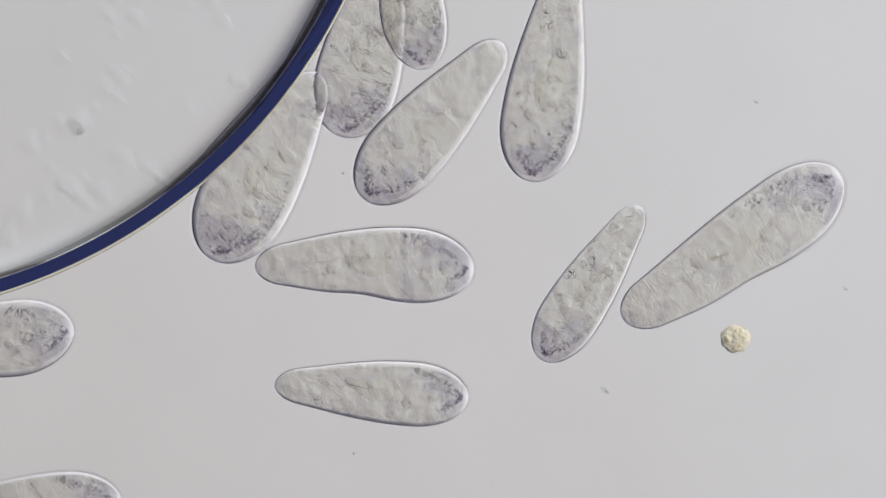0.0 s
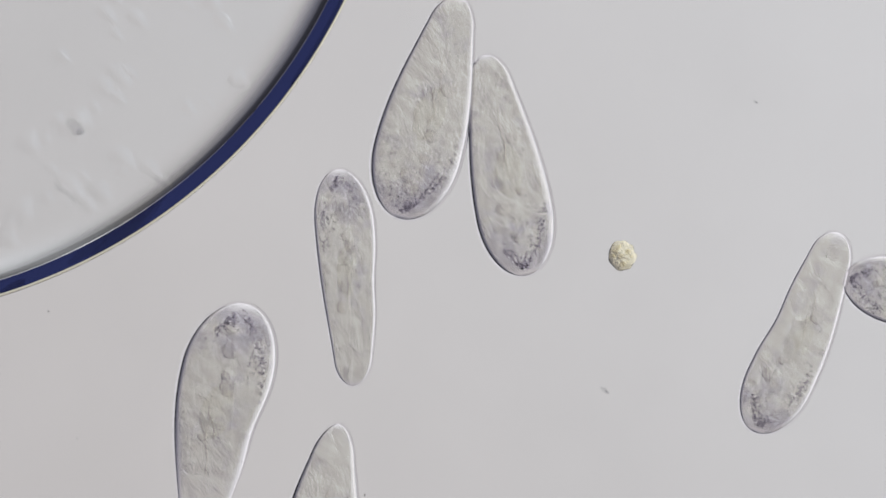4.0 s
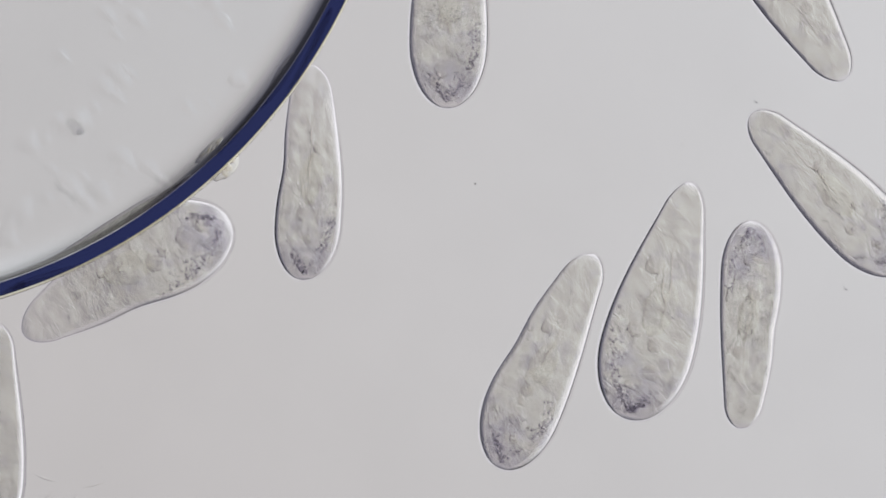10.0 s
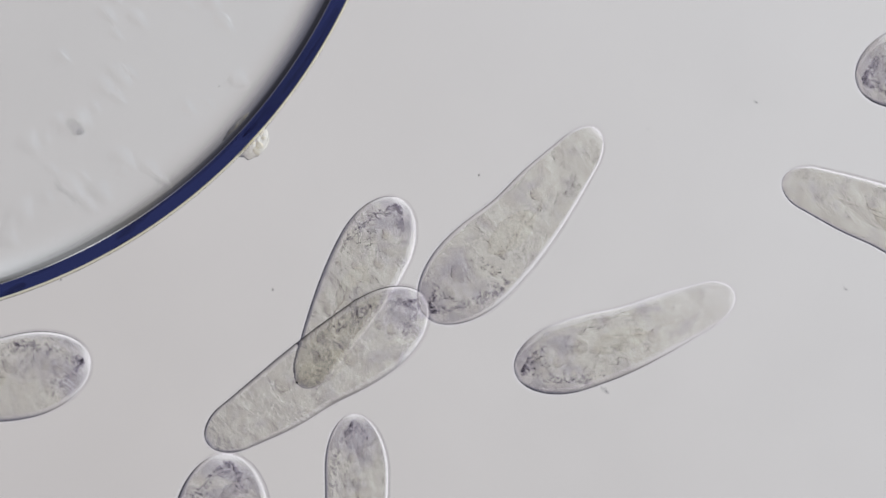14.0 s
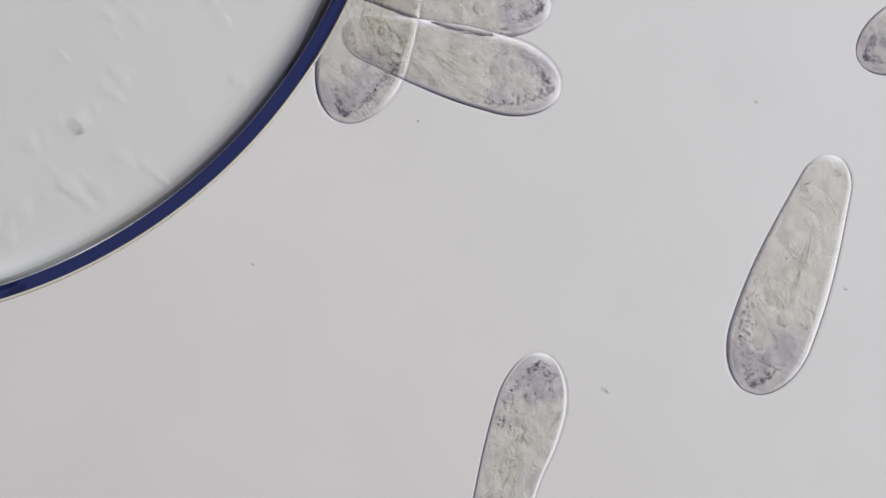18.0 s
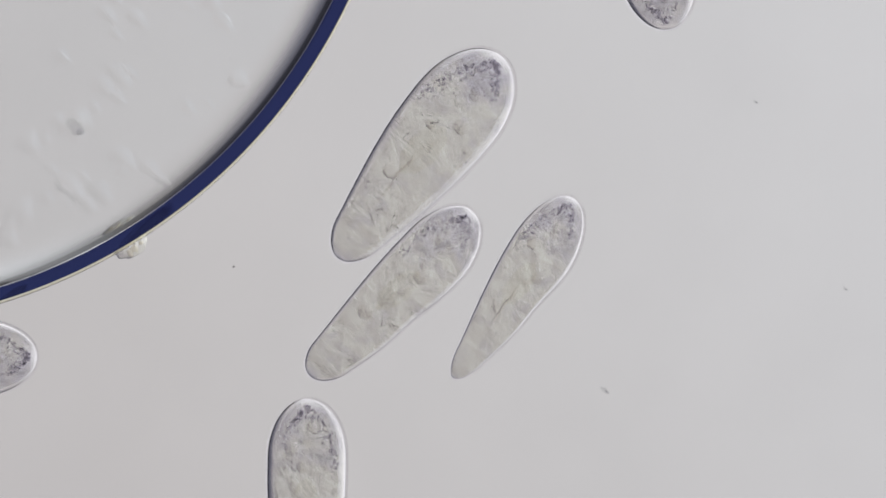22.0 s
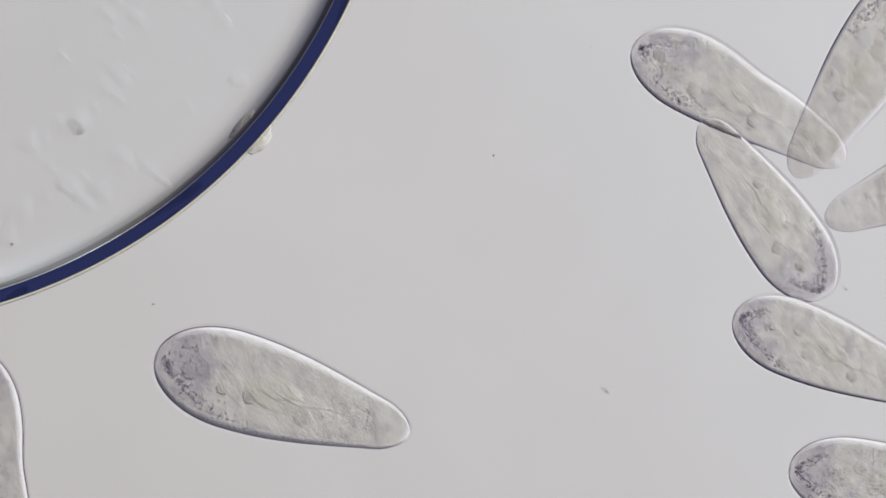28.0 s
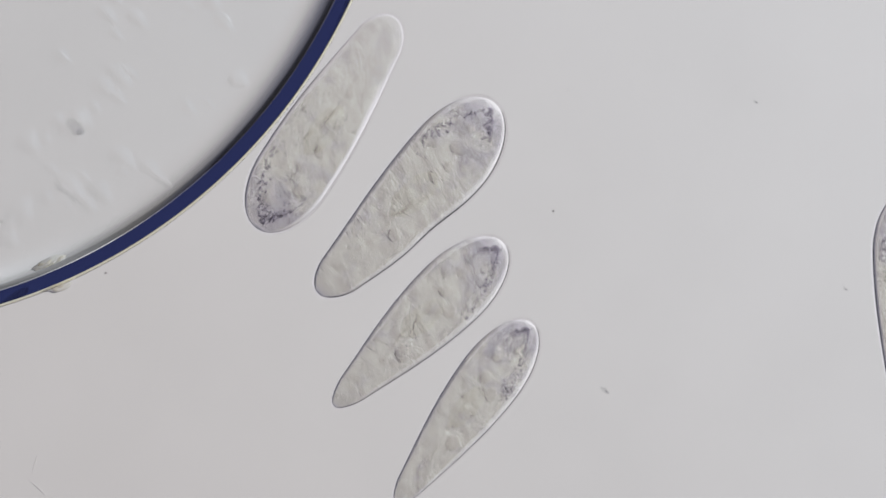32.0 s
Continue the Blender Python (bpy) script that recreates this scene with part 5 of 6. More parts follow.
    walk(shoal[80], swim(0.87, 53, (0, 1.442, -6.231, 119), (8.3, 1.442, -6.246, 119), (13.6932, -0.464, -1.995, 90), (15.1, -0.464, -0.224, 83), (15.5, -0.641, -0.646, 76), (15.6, -0.600, -0.442, 77), (15.8, -0.318, -0.751, 108), (16, -0.192, -0.935, 136), (16.2, -0.236, -0.696, 164), (16.4, -0.318, -0.496, 210), (16.6, -0.345, -0.151, 251), (16.8, -0.368, 0.317, 273), (17, -0.361, 1.037, 274), (17.2, -0.250, 1.632, 269), (17.4, -0.300, 2.368, 268), (25.3, -7.154, 4.550, 244), (32, -7.130, 4.550, 244)))
    walk(shoal[81], swim(0.53, 291, (0, -5.614, -3.549, 73), (8.2, -5.614, -3.564, 73), (13.6555, -1.214, -2.088, 90), (15.1, -1.214, -0.269, 39), (15.5, -0.587, 0.395, 41), (15.6, -0.327, 0.645, 39), (15.8, -0.004, 0.963, 9), (16, 0.063, 1.160, -37), (16.2, -0.046, 1.609, -43), (16.4, 0.023, 2.095, -52), (24.7, -7.510, 3.654, -10), (32, -7.486, 3.654, -10)))
    walk(shoal[82], swim(0.88, 158, (0, -0.156, -6.656, -197), (9.3, -0.156, -6.671, -197), (14.7586, 0.156, -2.038, -222), (15.1, 0.156, -1.608, -142), (15.5, 0.600, -0.680, -151), (15.6, 0.541, -0.656, -104), (15.8, 0.831, 0.665, -93), (16, 1.140, 1.502, -95), (16.2, 1.217, 1.076, -99), (16.4, 0.943, 0.860, -51), (16.6, 0.815, 1.360, -82), (16.8, 1.541, 2.413, -76), (23.8, 7.164, 5.254, -18), (32, 7.188, 5.254, -18)))
    walk(shoal[83], swim(2.03, 334, (0, 3.797, -5.649, 51), (9.2, 3.797, -5.664, 51), (14.3572, 1.529, -1.959, 41), (15.1, 1.529, -1.025, -39), (15.5, 1.276, -0.519, -36), (15.6, 0.945, -0.114, -53), (15.8, 0.250, -0.087, -63), (16, 0.078, 0.497, -64), (16.2, 0.261, 0.865, -77), (16.4, 0.357, 0.906, -94), (16.6, 0.382, 1.270, -92), (16.8, 0.218, 1.460, -92), (17, 0.168, 1.788, -93), (17.2, 0.332, 2.410, -95), (25.4, 7.733, 3.684, -46), (32, 7.757, 3.684, -46)))
    walk(shoal[84], swim(0.13, 122, (0, -7.101, -0.807, -28), (10, -7.101, -0.822, -28), (14.9231, -3.056, -1.229, -78), (15.5, -2.329, -1.229, -158), (15.6, -2.199, -1.293, -146), (15.8, -2.229, -0.883, -92), (16, -2.377, -1.198, -97), (16.2, -2.534, -1.529, -110), (16.34, -2.534, -2.027, -90), (21.3, -5.812, -4.560, -129), (32, -5.788, -4.560, -129)))
    walk(shoal[85], swim(2.04, 95, (0, -7.335, -0.325, -57), (10.8, -7.335, -0.340, -57), (15.88, -3.113, -0.587, -78), (16, -2.983, -0.587, -158), (16.2, -2.597, -0.453, -153), (16.4, -1.662, -0.273, -163), (16.6, -1.399, -0.169, -155), (16.8, -1.135, 0.017, -142), (17, -0.958, 0.292, -130), (17.2, -0.754, 0.535, -131), (17.4, -0.622, 0.694, -118), (17.6, -0.526, 1.100, -105), (17.8, -0.402, 1.173, -105), (18, -0.349, 1.318, -105), (18.2, -0.296, 1.326, -106), (18.4, -0.058, 1.541, -111), (18.6, -0.021, 1.853, -108), (18.8, -0.068, 2.410, -104), (27.1, -6.338, 6.749, -96), (32, -6.314, 6.749, -96)))
    walk(shoal[86], swim(0.51, 332, (0, -4.520, -5.686, -297), (10.4, -4.520, -5.701, -297), (16.08, -1.232, -2.054, -246), (16.2, -1.232, -1.997, -166), (16.4, -1.063, -1.371, -160), (16.6, -0.095, -0.869, -155), (16.8, 0.882, -0.269, -150), (17, 1.804, 0.314, -149), (17.2, 2.463, 0.782, -143), (17.4, 2.431, 1.191, -118), (17.6, 2.736, 1.245, -133), (17.8, 3.106, 1.504, -135), (23.9, 8.377, 2.529, -177), (32, 8.401, 2.529, -177)))
    walk(shoal[87], swim(2.41, 52, (0, 4.181, 7.109, -61), (10.3, 4.181, 7.094, -61), (16.4708, 2.155, 2.029, -45), (16.6, 2.155, 1.584, 35), (16.8, 1.244, 0.902, 37), (17, 0.389, 0.015, 38), (17.2, -0.576, -0.437, 17), (17.3, -1.098, -0.492, 9), (17.4, -1.621, -0.641, 5), (17.6, -2.362, -0.616, 7), (17.7, -2.772, -0.633, 9), (17.8, -2.952, -0.642, 10), (17.92, -3.056, -0.650, 90), (22.8, -7.086, -0.805, 157), (32, -7.062, -0.805, 157)))
    walk(shoal[88], swim(0.12, 170, (0, 5.526, -3.950, -160), (11.9, 5.526, -3.965, -160), (16.4079, 3.020, -1.234, -90), (16.6, 2.357, -1.234, -10), (16.8, 1.328, -1.047, -14), (17, 0.438, -0.615, -23), (17.2, -0.491, -0.761, 11), (17.3, -0.984, -0.879, 13), (17.4, -1.399, -1.165, 26), (17.6, -2.252, -1.770, 29), (17.72, -2.252, -1.991, -51), (22.9, -4.522, -5.688, 18), (32, -4.498, -5.688, 18)))
    walk(shoal[89], swim(0.49, 224, (0, 2.520, -6.498, 10), (11.4, 2.520, -6.513, 10), (16.6, 0.969, -2.361, -58), (16.8, 0.740, -1.456, -63), (17, 0.207, -0.933, -35), (17.2, -0.409, -1.194, 19), (17.3, -0.588, -1.422, 35), (17.4, -1.362, -1.977, 25), (17.52, -1.778, -2.022, -57), (22.7, -1.505, -6.365, -72), (32, -1.481, -6.365, -72)))
    walk(shoal[90], swim(2.40, 40, (0, 6.625, -2.639, -106), (10.9, 6.625, -2.654, -106), (16.5806, 3.035, 0.715, -125), (16.8, 2.280, 0.715, -45), (17, 2.323, 1.051, -43), (17.2, 1.662, 1.198, -8), (17.4, 0.645, 0.998, 2), (17.6, 0.173, 0.921, -24), (17.8, 0.145, 1.043, -15), (18, 0.045, 0.998, -16), (18.2, -0.204, 0.866, -19), (18.4, -0.277, 0.757, -23), (18.6, -0.313, 0.730, -25), (18.8, -0.563, 0.476, 12), (19, -1.070, 0.067, 16), (19.2, -1.226, -0.037, 10), (19.4, -1.021, -0.060, -3), (19.6, -0.694, 0.126, -12), (19.8, -0.899, 0.217, -8), (20, -1.066, 0.118, 13), (20.2, -0.613, 0.181, -26), (20.4, -0.404, 0.253, -59), (20.6, -0.095, 0.467, -106), (20.8, 0.171, 0.896, -121), (21, -0.156, 0.117, -124), (21.2, -0.513, -0.423, -119), (21.4, -0.586, -0.714, -126), (21.6, -0.617, -0.809, -159), (21.8, -0.550, -1.051, -210), (22, -0.726, -1.394, -271), (22.2, -0.867, -2.856, -261), (26.9, -0.156, -6.647, -290), (32, -0.132, -6.647, -290)))
    walk(shoal[91], swim(0.89, 332, (0, -2.870, -6.756, -312), (10.6, -2.870, -6.771, -312), (16.68, -0.232, -2.083, -243), (16.8, -0.232, -1.815, -163), (17, -0.672, -1.857, -147), (17.2, 0.372, -1.329, -144), (17.4, 1.327, -0.819, -149), (17.6, 2.266, -0.527, -155), (17.8, 2.036, -0.491, -153), (18, 1.857, -0.136, -110), (18.2, 1.634, 0.445, -75), (18.4, 1.841, -0.315, -69), (18.6, 2.254, -0.677, -142), (18.8, 3.159, -0.496, -141), (23.7, 6.634, -2.643, -213), (32, 6.658, -2.643, -213)))
    walk(shoal[92], swim(0.50, 291, (0, -2.805, 7.061, -24), (10.6, -2.805, 7.046, -24), (17, 0.250, 2.323, -59), (17.2, 0.751, 1.532, -59), (17.4, 0.951, 2.141, -59), (25.5, 6.702, 6.876, -100), (32, 6.726, 6.876, -100)))
    walk(shoal[93], swim(0.12, 138, (0, 6.339, 6.068, 7), (10.4, 6.339, 6.053, 7), (17.28, 1.639, 2.032, 5), (17.4, 1.639, 1.939, 85), (17.6, 1.049, 1.102, 69), (17.8, 0.860, 0.058, 76), (18, 0.368, -1.152, 73), (18.2, -0.023, -2.362, 73), (23.8, 2.521, -6.500, 41), (32, 2.545, -6.500, 41)))
    walk(shoal[94], swim(1.65, 61, (0, 5.606, 7.176, -88), (9.6, 5.606, 7.161, -88), (17.6, 0.432, 2.002, -14), (17.8, 0.195, 1.571, -7), (18, -0.019, 1.379, -10), (18.2, -0.076, 1.304, -18), (18.4, -0.138, 1.158, -23), (18.6, -0.118, 1.098, -17), (18.8, -0.454, 0.867, 28), (19, -0.765, 0.536, 30), (19.2, -0.799, 0.462, 26), (19.4, -1.149, 0.131, 29), (19.6, -1.690, -0.278, 33), (19.8, -2.254, -0.717, 29), (20, -2.210, -0.604, 12), (20.2, -2.389, -0.518, 13), (20.4, -2.528, -0.548, 11), (20.6, -2.389, -0.533, 12), (20.8, -2.531, -0.568, 10), (21, -2.384, -0.497, 4), (21.2, -2.724, -0.556, 8), (21.4, -2.491, -0.581, 5), (21.6, -2.662, -0.614, 7), (21.8, -2.618, -0.624, 6), (22, -2.753, -0.597, 3), (22.2, -2.756, -0.626, 4), (22.4, -2.637, -0.617, 5), (22.6, -2.765, -0.637, 5), (22.8, -2.448, -0.561, 1), (23, -2.624, -0.619, 13), (23.2, -2.770, -0.588, 8), (23.4, -2.048, -0.687, -10), (23.6, -2.548, -0.574, 1), (23.8, -2.725, -1.014, 8), (24, -2.993, -0.551, 8), (24.2, -2.681, -0.576, 12), (24.4, -3.075, -0.723, 14), (29.5, -7.338, -0.325, -2), (32, -7.314, -0.325, -2)))
    walk(shoal[95], swim(0.12, 271, (0, 7.977, 1.601, -154), (12.5, 7.977, 1.586, -154), (17.8, 3.471, 1.438, -148), (18, 2.670, 1.251, -151), (18.2, 2.496, 1.121, -147), (18.4, 3.198, 1.004, -153), (24.3, 8.194, -0.225, -84), (32, 8.218, -0.225, -84)))
    walk(shoal[96], swim(0.12, 161, (0, 7.169, 5.257, 90), (11.1, 7.169, 5.242, 90), (18.4, 1.265, 2.233, 88), (18.6, 1.155, 1.188, 87), (18.8, 1.128, 0.076, 91), (19, 1.217, -0.837, 91), (19.2, 1.260, -1.746, 92), (19.4, 0.978, -2.453, 90), (25, 5.526, -3.950, 161), (32, 5.550, -3.950, 161)))
    walk(shoal[97], swim(0.50, 142, (0, 3.669, -6.474, -109), (12.4, 3.669, -6.489, -109), (18.4, 0.423, -2.361, -94), (18.6, 0.200, -1.625, -97), (18.8, 0.246, -0.733, -97), (19, 0.343, 0.270, -98), (19.2, 0.454, 1.287, -96), (19.4, 0.478, 2.414, -95), (28.1, 8.274, 4.364, -43), (32, 8.298, 4.364, -43)))
    walk(shoal[98], swim(2.03, 328, (0, -6.937, -2.652, -65), (13.3, -6.937, -2.667, -65), (18.3791, -3.068, -0.744, -68), (18.6, -2.308, -0.744, -148), (18.8, -1.876, -0.280, -153), (19, -0.761, -0.234, -172), (19.2, -0.717, -0.473, -183), (19.4, -1.258, -0.596, -150), (19.6, -1.267, -0.491, -133), (19.8, -1.371, -0.332, -101), (20, -1.255, 0.007, -116), (20.2, -0.849, 0.371, -138), (20.4, -0.608, 0.671, -131), (20.6, -0.313, 1.206, -121), (20.8, -0.127, 1.583, -117), (21, -0.298, 1.489, -99), (21.2, -0.113, 2.274, -99), (29.6, -6.955, 6.005, -170), (32, -6.931, 6.005, -170)))
    walk(shoal[99], swim(0.14, 317, (0, 7.747, 3.690, 135), (12.2, 7.747, 3.675, 135), (19.2, 1.633, 2.133, 72), (19.4, 1.278, 1.014, 70), (19.6, 0.992, -0.019, 73), (19.8, 0.622, -1.069, 73), (20, 0.250, -2.453, 73), (26, 3.670, -6.477, 101), (32, 3.694, -6.477, 101)))
    walk(shoal[100], swim(2.40, 301, (0, -5.800, -4.550, -71), (14.7, -5.800, -4.565, -71), (19.68, -3.035, -1.398, -83), (19.8, -2.801, -1.398, -163), (20, -2.128, -1.136, -167), (20.2, -1.108, -1.095, -192), (20.4, -1.381, -1.019, -237), (20.6, -1.384, -1.176, -270), (20.8, -1.366, -0.877, -317), (21, -1.812, -0.844, -365), (21.2, -2.187, -0.872, -353), (21.4, -2.982, -0.723, -355), (21.52, -3.035, -0.723, -275), (26.7, -6.935, -2.651, -285), (32, -6.911, -2.651, -285)))
    walk(shoal[101], swim(0.13, 215, (0, 8.380, 2.530, 141), (12.7, 8.380, 2.515, 141), (19.6744, 2.134, 2.029, 215), (19.8, 2.134, 1.596, 135), (20, 1.870, 1.359, 139), (20.2, 1.852, 0.368, 71), (20.4, 1.201, -0.633, 46), (20.6, 0.354, -1.390, 45), (20.8, -0.214, -2.271, 45), (26.8, -2.872, -6.761, 101), (32, -2.848, -6.761, 101)))
    walk(shoal[102], swim(0.50, 265, (0, 8.191, -0.225, 55), (13.6, 8.191, -0.240, 55), (19.68, 3.001, 0.785, 122), (19.8, 2.733, 0.785, 42), (20, 2.462, 0.921, 34), (20.2, 2.006, -0.148, 52), (20.4, 1.578, -1.105, 70), (20.6, 1.069, -2.179, 70), (26.3, 5.393, -4.659, 11), (32, 5.417, -4.659, 11)))
    walk(shoal[103], swim(0.13, 237, (0, 5.395, -4.661, 216), (14.2, 5.395, -4.676, 216), (19.48, 3.033, -0.861, 175), (19.6, 2.789, -0.861, 95), (20, 2.496, -0.627, 90), (20.4, 2.770, -1.270, 90), (20.52, 3.033, -1.270, 10), (26, 7.134, -3.637, -21), (32, 7.158, -3.637, -21)))
    walk(shoal[104], swim(0.12, 324, (0, -6.950, 1.480, -104), (14.6, -6.950, 1.465, -104), (20.08, -2.992, -1.140, -80), (20.2, -2.596, -1.140, -160), (20.4, -2.323, -1.026, -166), (20.6, -1.892, -1.128, -218), (20.8, -1.929, -1.188, -225), (21, -2.295, -1.180, -168), (21.2, -3.025, -1.179, -166), (26.7, -7.263, 0.972, -200), (32, -7.239, 0.972, -200)))
    walk(shoal[105], swim(0.12, 148, (0, 6.704, 6.879, 224), (12, 6.704, 6.864, 224), (20.08, 1.105, 1.983, 229), (20.2, 1.105, 1.869, 149), (20.4, 1.421, 1.431, 148), (20.6, 1.024, 2.142, 151), (29.4, 8.567, 5.232, 195), (32, 8.591, 5.232, 195)))
    walk(shoal[106], swim(0.11, 290, (0, -7.022, 2.286, -22), (13, -7.022, 2.271, -22), (21.08, 0.405, 1.990, 4), (21.2, 0.405, 1.851, 84), (21.4, 0.403, 1.358, 82), (21.6, 0.437, 0.281, 89), (21.8, 0.378, -0.192, 67), (22, 0.385, -0.214, 56), (22.2, -0.036, -0.588, 63), (22.4, -0.415, -0.977, 56), (22.6, -0.669, -1.043, 29), (22.8, -1.244, -1.355, 15), (23, -1.764, -1.423, 11), (23.2, -2.352, -1.998, 14), (28.7, -4.270, -6.302, -41), (32, -4.246, -6.302, -41)))
    walk(shoal[107], swim(0.50, 18, (0, 7.131, -3.636, -117), (15.3, 7.131, -3.651, -117), (21.08, 3.019, -0.723, -125), (21.2, 2.751, -0.723, -45), (21.4, 2.539, -0.721, -51), (21.6, 1.928, 0.117, -53), (21.8, 1.449, 0.966, -60), (22, 1.109, 1.740, -83), (22.2, 1.177, 1.575, -81), (22.4, 1.061, 1.731, -82), (22.6, 1.014, 2.414, -81), (30.9, 8.508, 0.717, -103), (32, 8.532, 0.717, -103)))
    walk(shoal[108], swim(0.50, 79, (0, 8.274, 4.364, 4), (13, 8.274, 4.349, 4), (21.28, 0.969, 2.029, -56), (21.4, 0.969, 1.732, 24), (21.6, 0.783, 1.240, 35), (21.8, 0.305, 0.536, 43), (22, -0.264, -0.246, 45), (22.2, -0.836, -1.056, 44), (22.4, -1.842, -2.497, 39), (28.4, -6.121, -5.548, -27), (32, -6.097, -5.548, -27)))
    walk(shoal[109], swim(2.43, 2, (0, -4.888, 7.281, 73), (13.6, -4.888, 7.266, 73), (21.6, 0.268, 2.092, 86), (21.8, 0.181, 1.447, 83), (22, -0.123, 0.489, 51), (22.2, -0.985, -0.319, 41), (22.4, -1.847, -1.028, 41), (22.6, -1.905, -0.952, 25), (22.8, -1.566, -0.900, 18), (23, -1.879, -0.979, 15), (23.2, -2.860, -1.127, 10), (23.4, -3.046, -1.631, 23), (23.6, -2.321, -1.105, 15), (23.8, -2.755, -1.767, 9), (23.92, -2.755, -2.096, -71), (29.5, -6.971, -4.459, -83), (32, -6.947, -4.459, -83)))
    walk(shoal[110], swim(0.87, 318, (0, -6.157, 6.117, 144), (14.2, -6.157, 6.102, 144), (22, 0.173, 2.868, 97), (22.2, 0.215, 1.523, 87), (22.4, 0.082, 0.472, 79), (22.6, 0.000, -0.210, 80), (22.8, -0.341, -0.756, 52), (23, -0.845, -0.991, 24), (23.2, -1.546, -0.965, 0), (23.4, -2.907, -1.126, -9), (23.52, -3.032, -1.126, -89), (29.1, -7.768, -1.741, -136), (32, -7.744, -1.741, -136)))
    walk(shoal[111], swim(2.43, 286, (0, 9.228, 2.519, -12), (15.1, 9.228, 2.504, -12), (22.48, 2.510, 2.142, -55), (22.6, 2.510, 1.865, 25), (22.8, 2.355, 1.519, 22), (23, 1.148, 1.060, 21), (23.2, -0.041, 0.557, 22), (23.4, -0.844, 0.185, 25), (23.6, -1.271, -0.024, 29), (23.8, -1.832, -0.382, 29), (24, -2.066, -0.643, 41), (24.2, -1.893, -0.555, 51), (24.4, -1.439, -0.087, 34), (24.6, -1.548, -0.119, 30), (24.8, -1.898, -0.323, 29), (25, -1.666, -0.132, 30), (25.2, -1.525, -0.137, 32), (25.4, -1.789, -0.252, 26), (25.5, -1.914, -0.393, 22), (26.9, -1.789, -2.142, -54), (32, -4.602, -2.948, -54)))
    walk(shoal[112], swim(2.03, 16, (0, -7.251, 0.971, -47), (17.3, -7.251, 0.956, -47), (22.68, -3.052, -0.995, -55), (22.8, -2.820, -0.995, -135), (23, -2.152, -0.503, -138), (23.2, -1.644, -0.210, -147), (23.4, -1.421, -0.137, -154), (23.6, -1.385, -0.282, -163), (23.8, -1.485, -0.650, -161), (24, -0.428, -0.545, -158), (24.2, 0.640, -0.791, -189), (24.4, 0.940, -0.755, -160), (24.6, 0.427, -0.850, -165), (24.8, 0.581, -1.244, -235), (25, 0.097, -0.684, -181), (25.2, 0.890, -0.893, -211), (25.4, 0.808, -0.655, -199), (25.5, 0.558, -0.549, -196), (25.8, 0.648, -0.477, -190), (26.58, 1.649, -2.025, -127), (32, 3.685, -3.908, -127)))
    walk(shoal[113], swim(0.51, 339, (0, -7.771, -1.741, 49), (17.5, -7.771, -1.756, 49), (23.0415, -3.034, -1.270, 0), (23.2, -2.487, -1.270, -32), (23.4, -1.782, -1.184, -33), (23.6, -1.796, -1.815, -32), (23.72, -1.796, -2.005, -90), (30.7, -6.199, -6.526, -44), (32, -6.175, -6.526, -44)))
    walk(shoal[114], swim(1.63, 278, (0, -4.264, -6.293, -227), (17.5, -4.264, -6.308, -227), (23.3626, -1.598, -1.986, -228), (23.6, -1.598, -1.168, -148), (23.8, -1.476, -0.964, -151), (24, -1.637, -0.821, -145), (24.2, -1.667, -0.814, -123), (24.4, -1.422, -0.573, -140), (24.6, -0.922, -0.233, -136), (24.8, -0.699, 0.085, -124), (25, -0.098, 1.086, -125), (25.2, 0.316, 1.667, -113), (25.4, 0.114, 2.366, -114), (32, -3.803, 3.799, -114)))
    walk(shoal[115], swim(2.41, 116, (0, -7.144, 4.544, 21), (15.4, -7.144, 4.529, 21), (23.48, -0.159, 2.050, -13), (23.6, -0.159, 1.956, 67), (23.8, -0.204, 1.407, 68), (24, -0.259, 0.347, 108), (24.2, 0.109, -0.273, 155), (24.4, 0.059, -0.428, 152), (24.6, 0.077, -0.137, 184), (24.8, 0.082, 0.013, 206), (25, -0.181, -0.144, 150), (25.2, -0.359, 0.199, 127), (25.4, -0.304, 0.426, 168), (25.5, -0.495, 0.447, 197), (25.8, -0.252, 0.768, 186), (26.1, 0.078, 1.233, 192), (26.5, 0.348, 2.013, 198), (32, 1.548, 3.423, 198)))
    walk(shoal[116], swim(0.12, 301, (0, 8.511, 0.717, -154), (15.1, 8.511, 0.702, -154), (23.8, 0.651, 2.597, -99), (24, 0.553, 1.474, -95), (24.2, 0.655, 1.502, -113), (24.4, 0.677, 1.642, -118), (24.6, 0.496, 2.460, -119), (32, 4.399, 4.424, -119)))
    walk(shoal[117], swim(2.02, 61, (0, -6.974, -4.461, 67), (18.2, -6.974, -4.476, 67), (23.8, -2.938, -1.904, 29), (24, -2.310, -1.464, 23), (24.2, -2.566, -1.949, 31), (30.9, -8.500, -1.329, -12), (32, -8.476, -1.329, -12)))
    walk(shoal[118], swim(2.02, 23, (0, -7.417, -3.756, 9), (18.1, -7.417, -3.771, 9), (24.08, -3.053, -0.814, 0), (24.2, -2.838, -0.814, 35), (24.4, -2.194, -0.535, 36), (24.6, -1.929, -0.609, 17), (24.8, -1.626, -0.642, 21), (25, -1.192, -0.457, 32), (25.2, -0.931, -0.334, 42), (25.4, -0.713, -0.205, 100), (25.5, -0.558, -0.246, 145), (26.85, -0.713, -2.025, 180), (32, 2.266, -4.350, 180)))
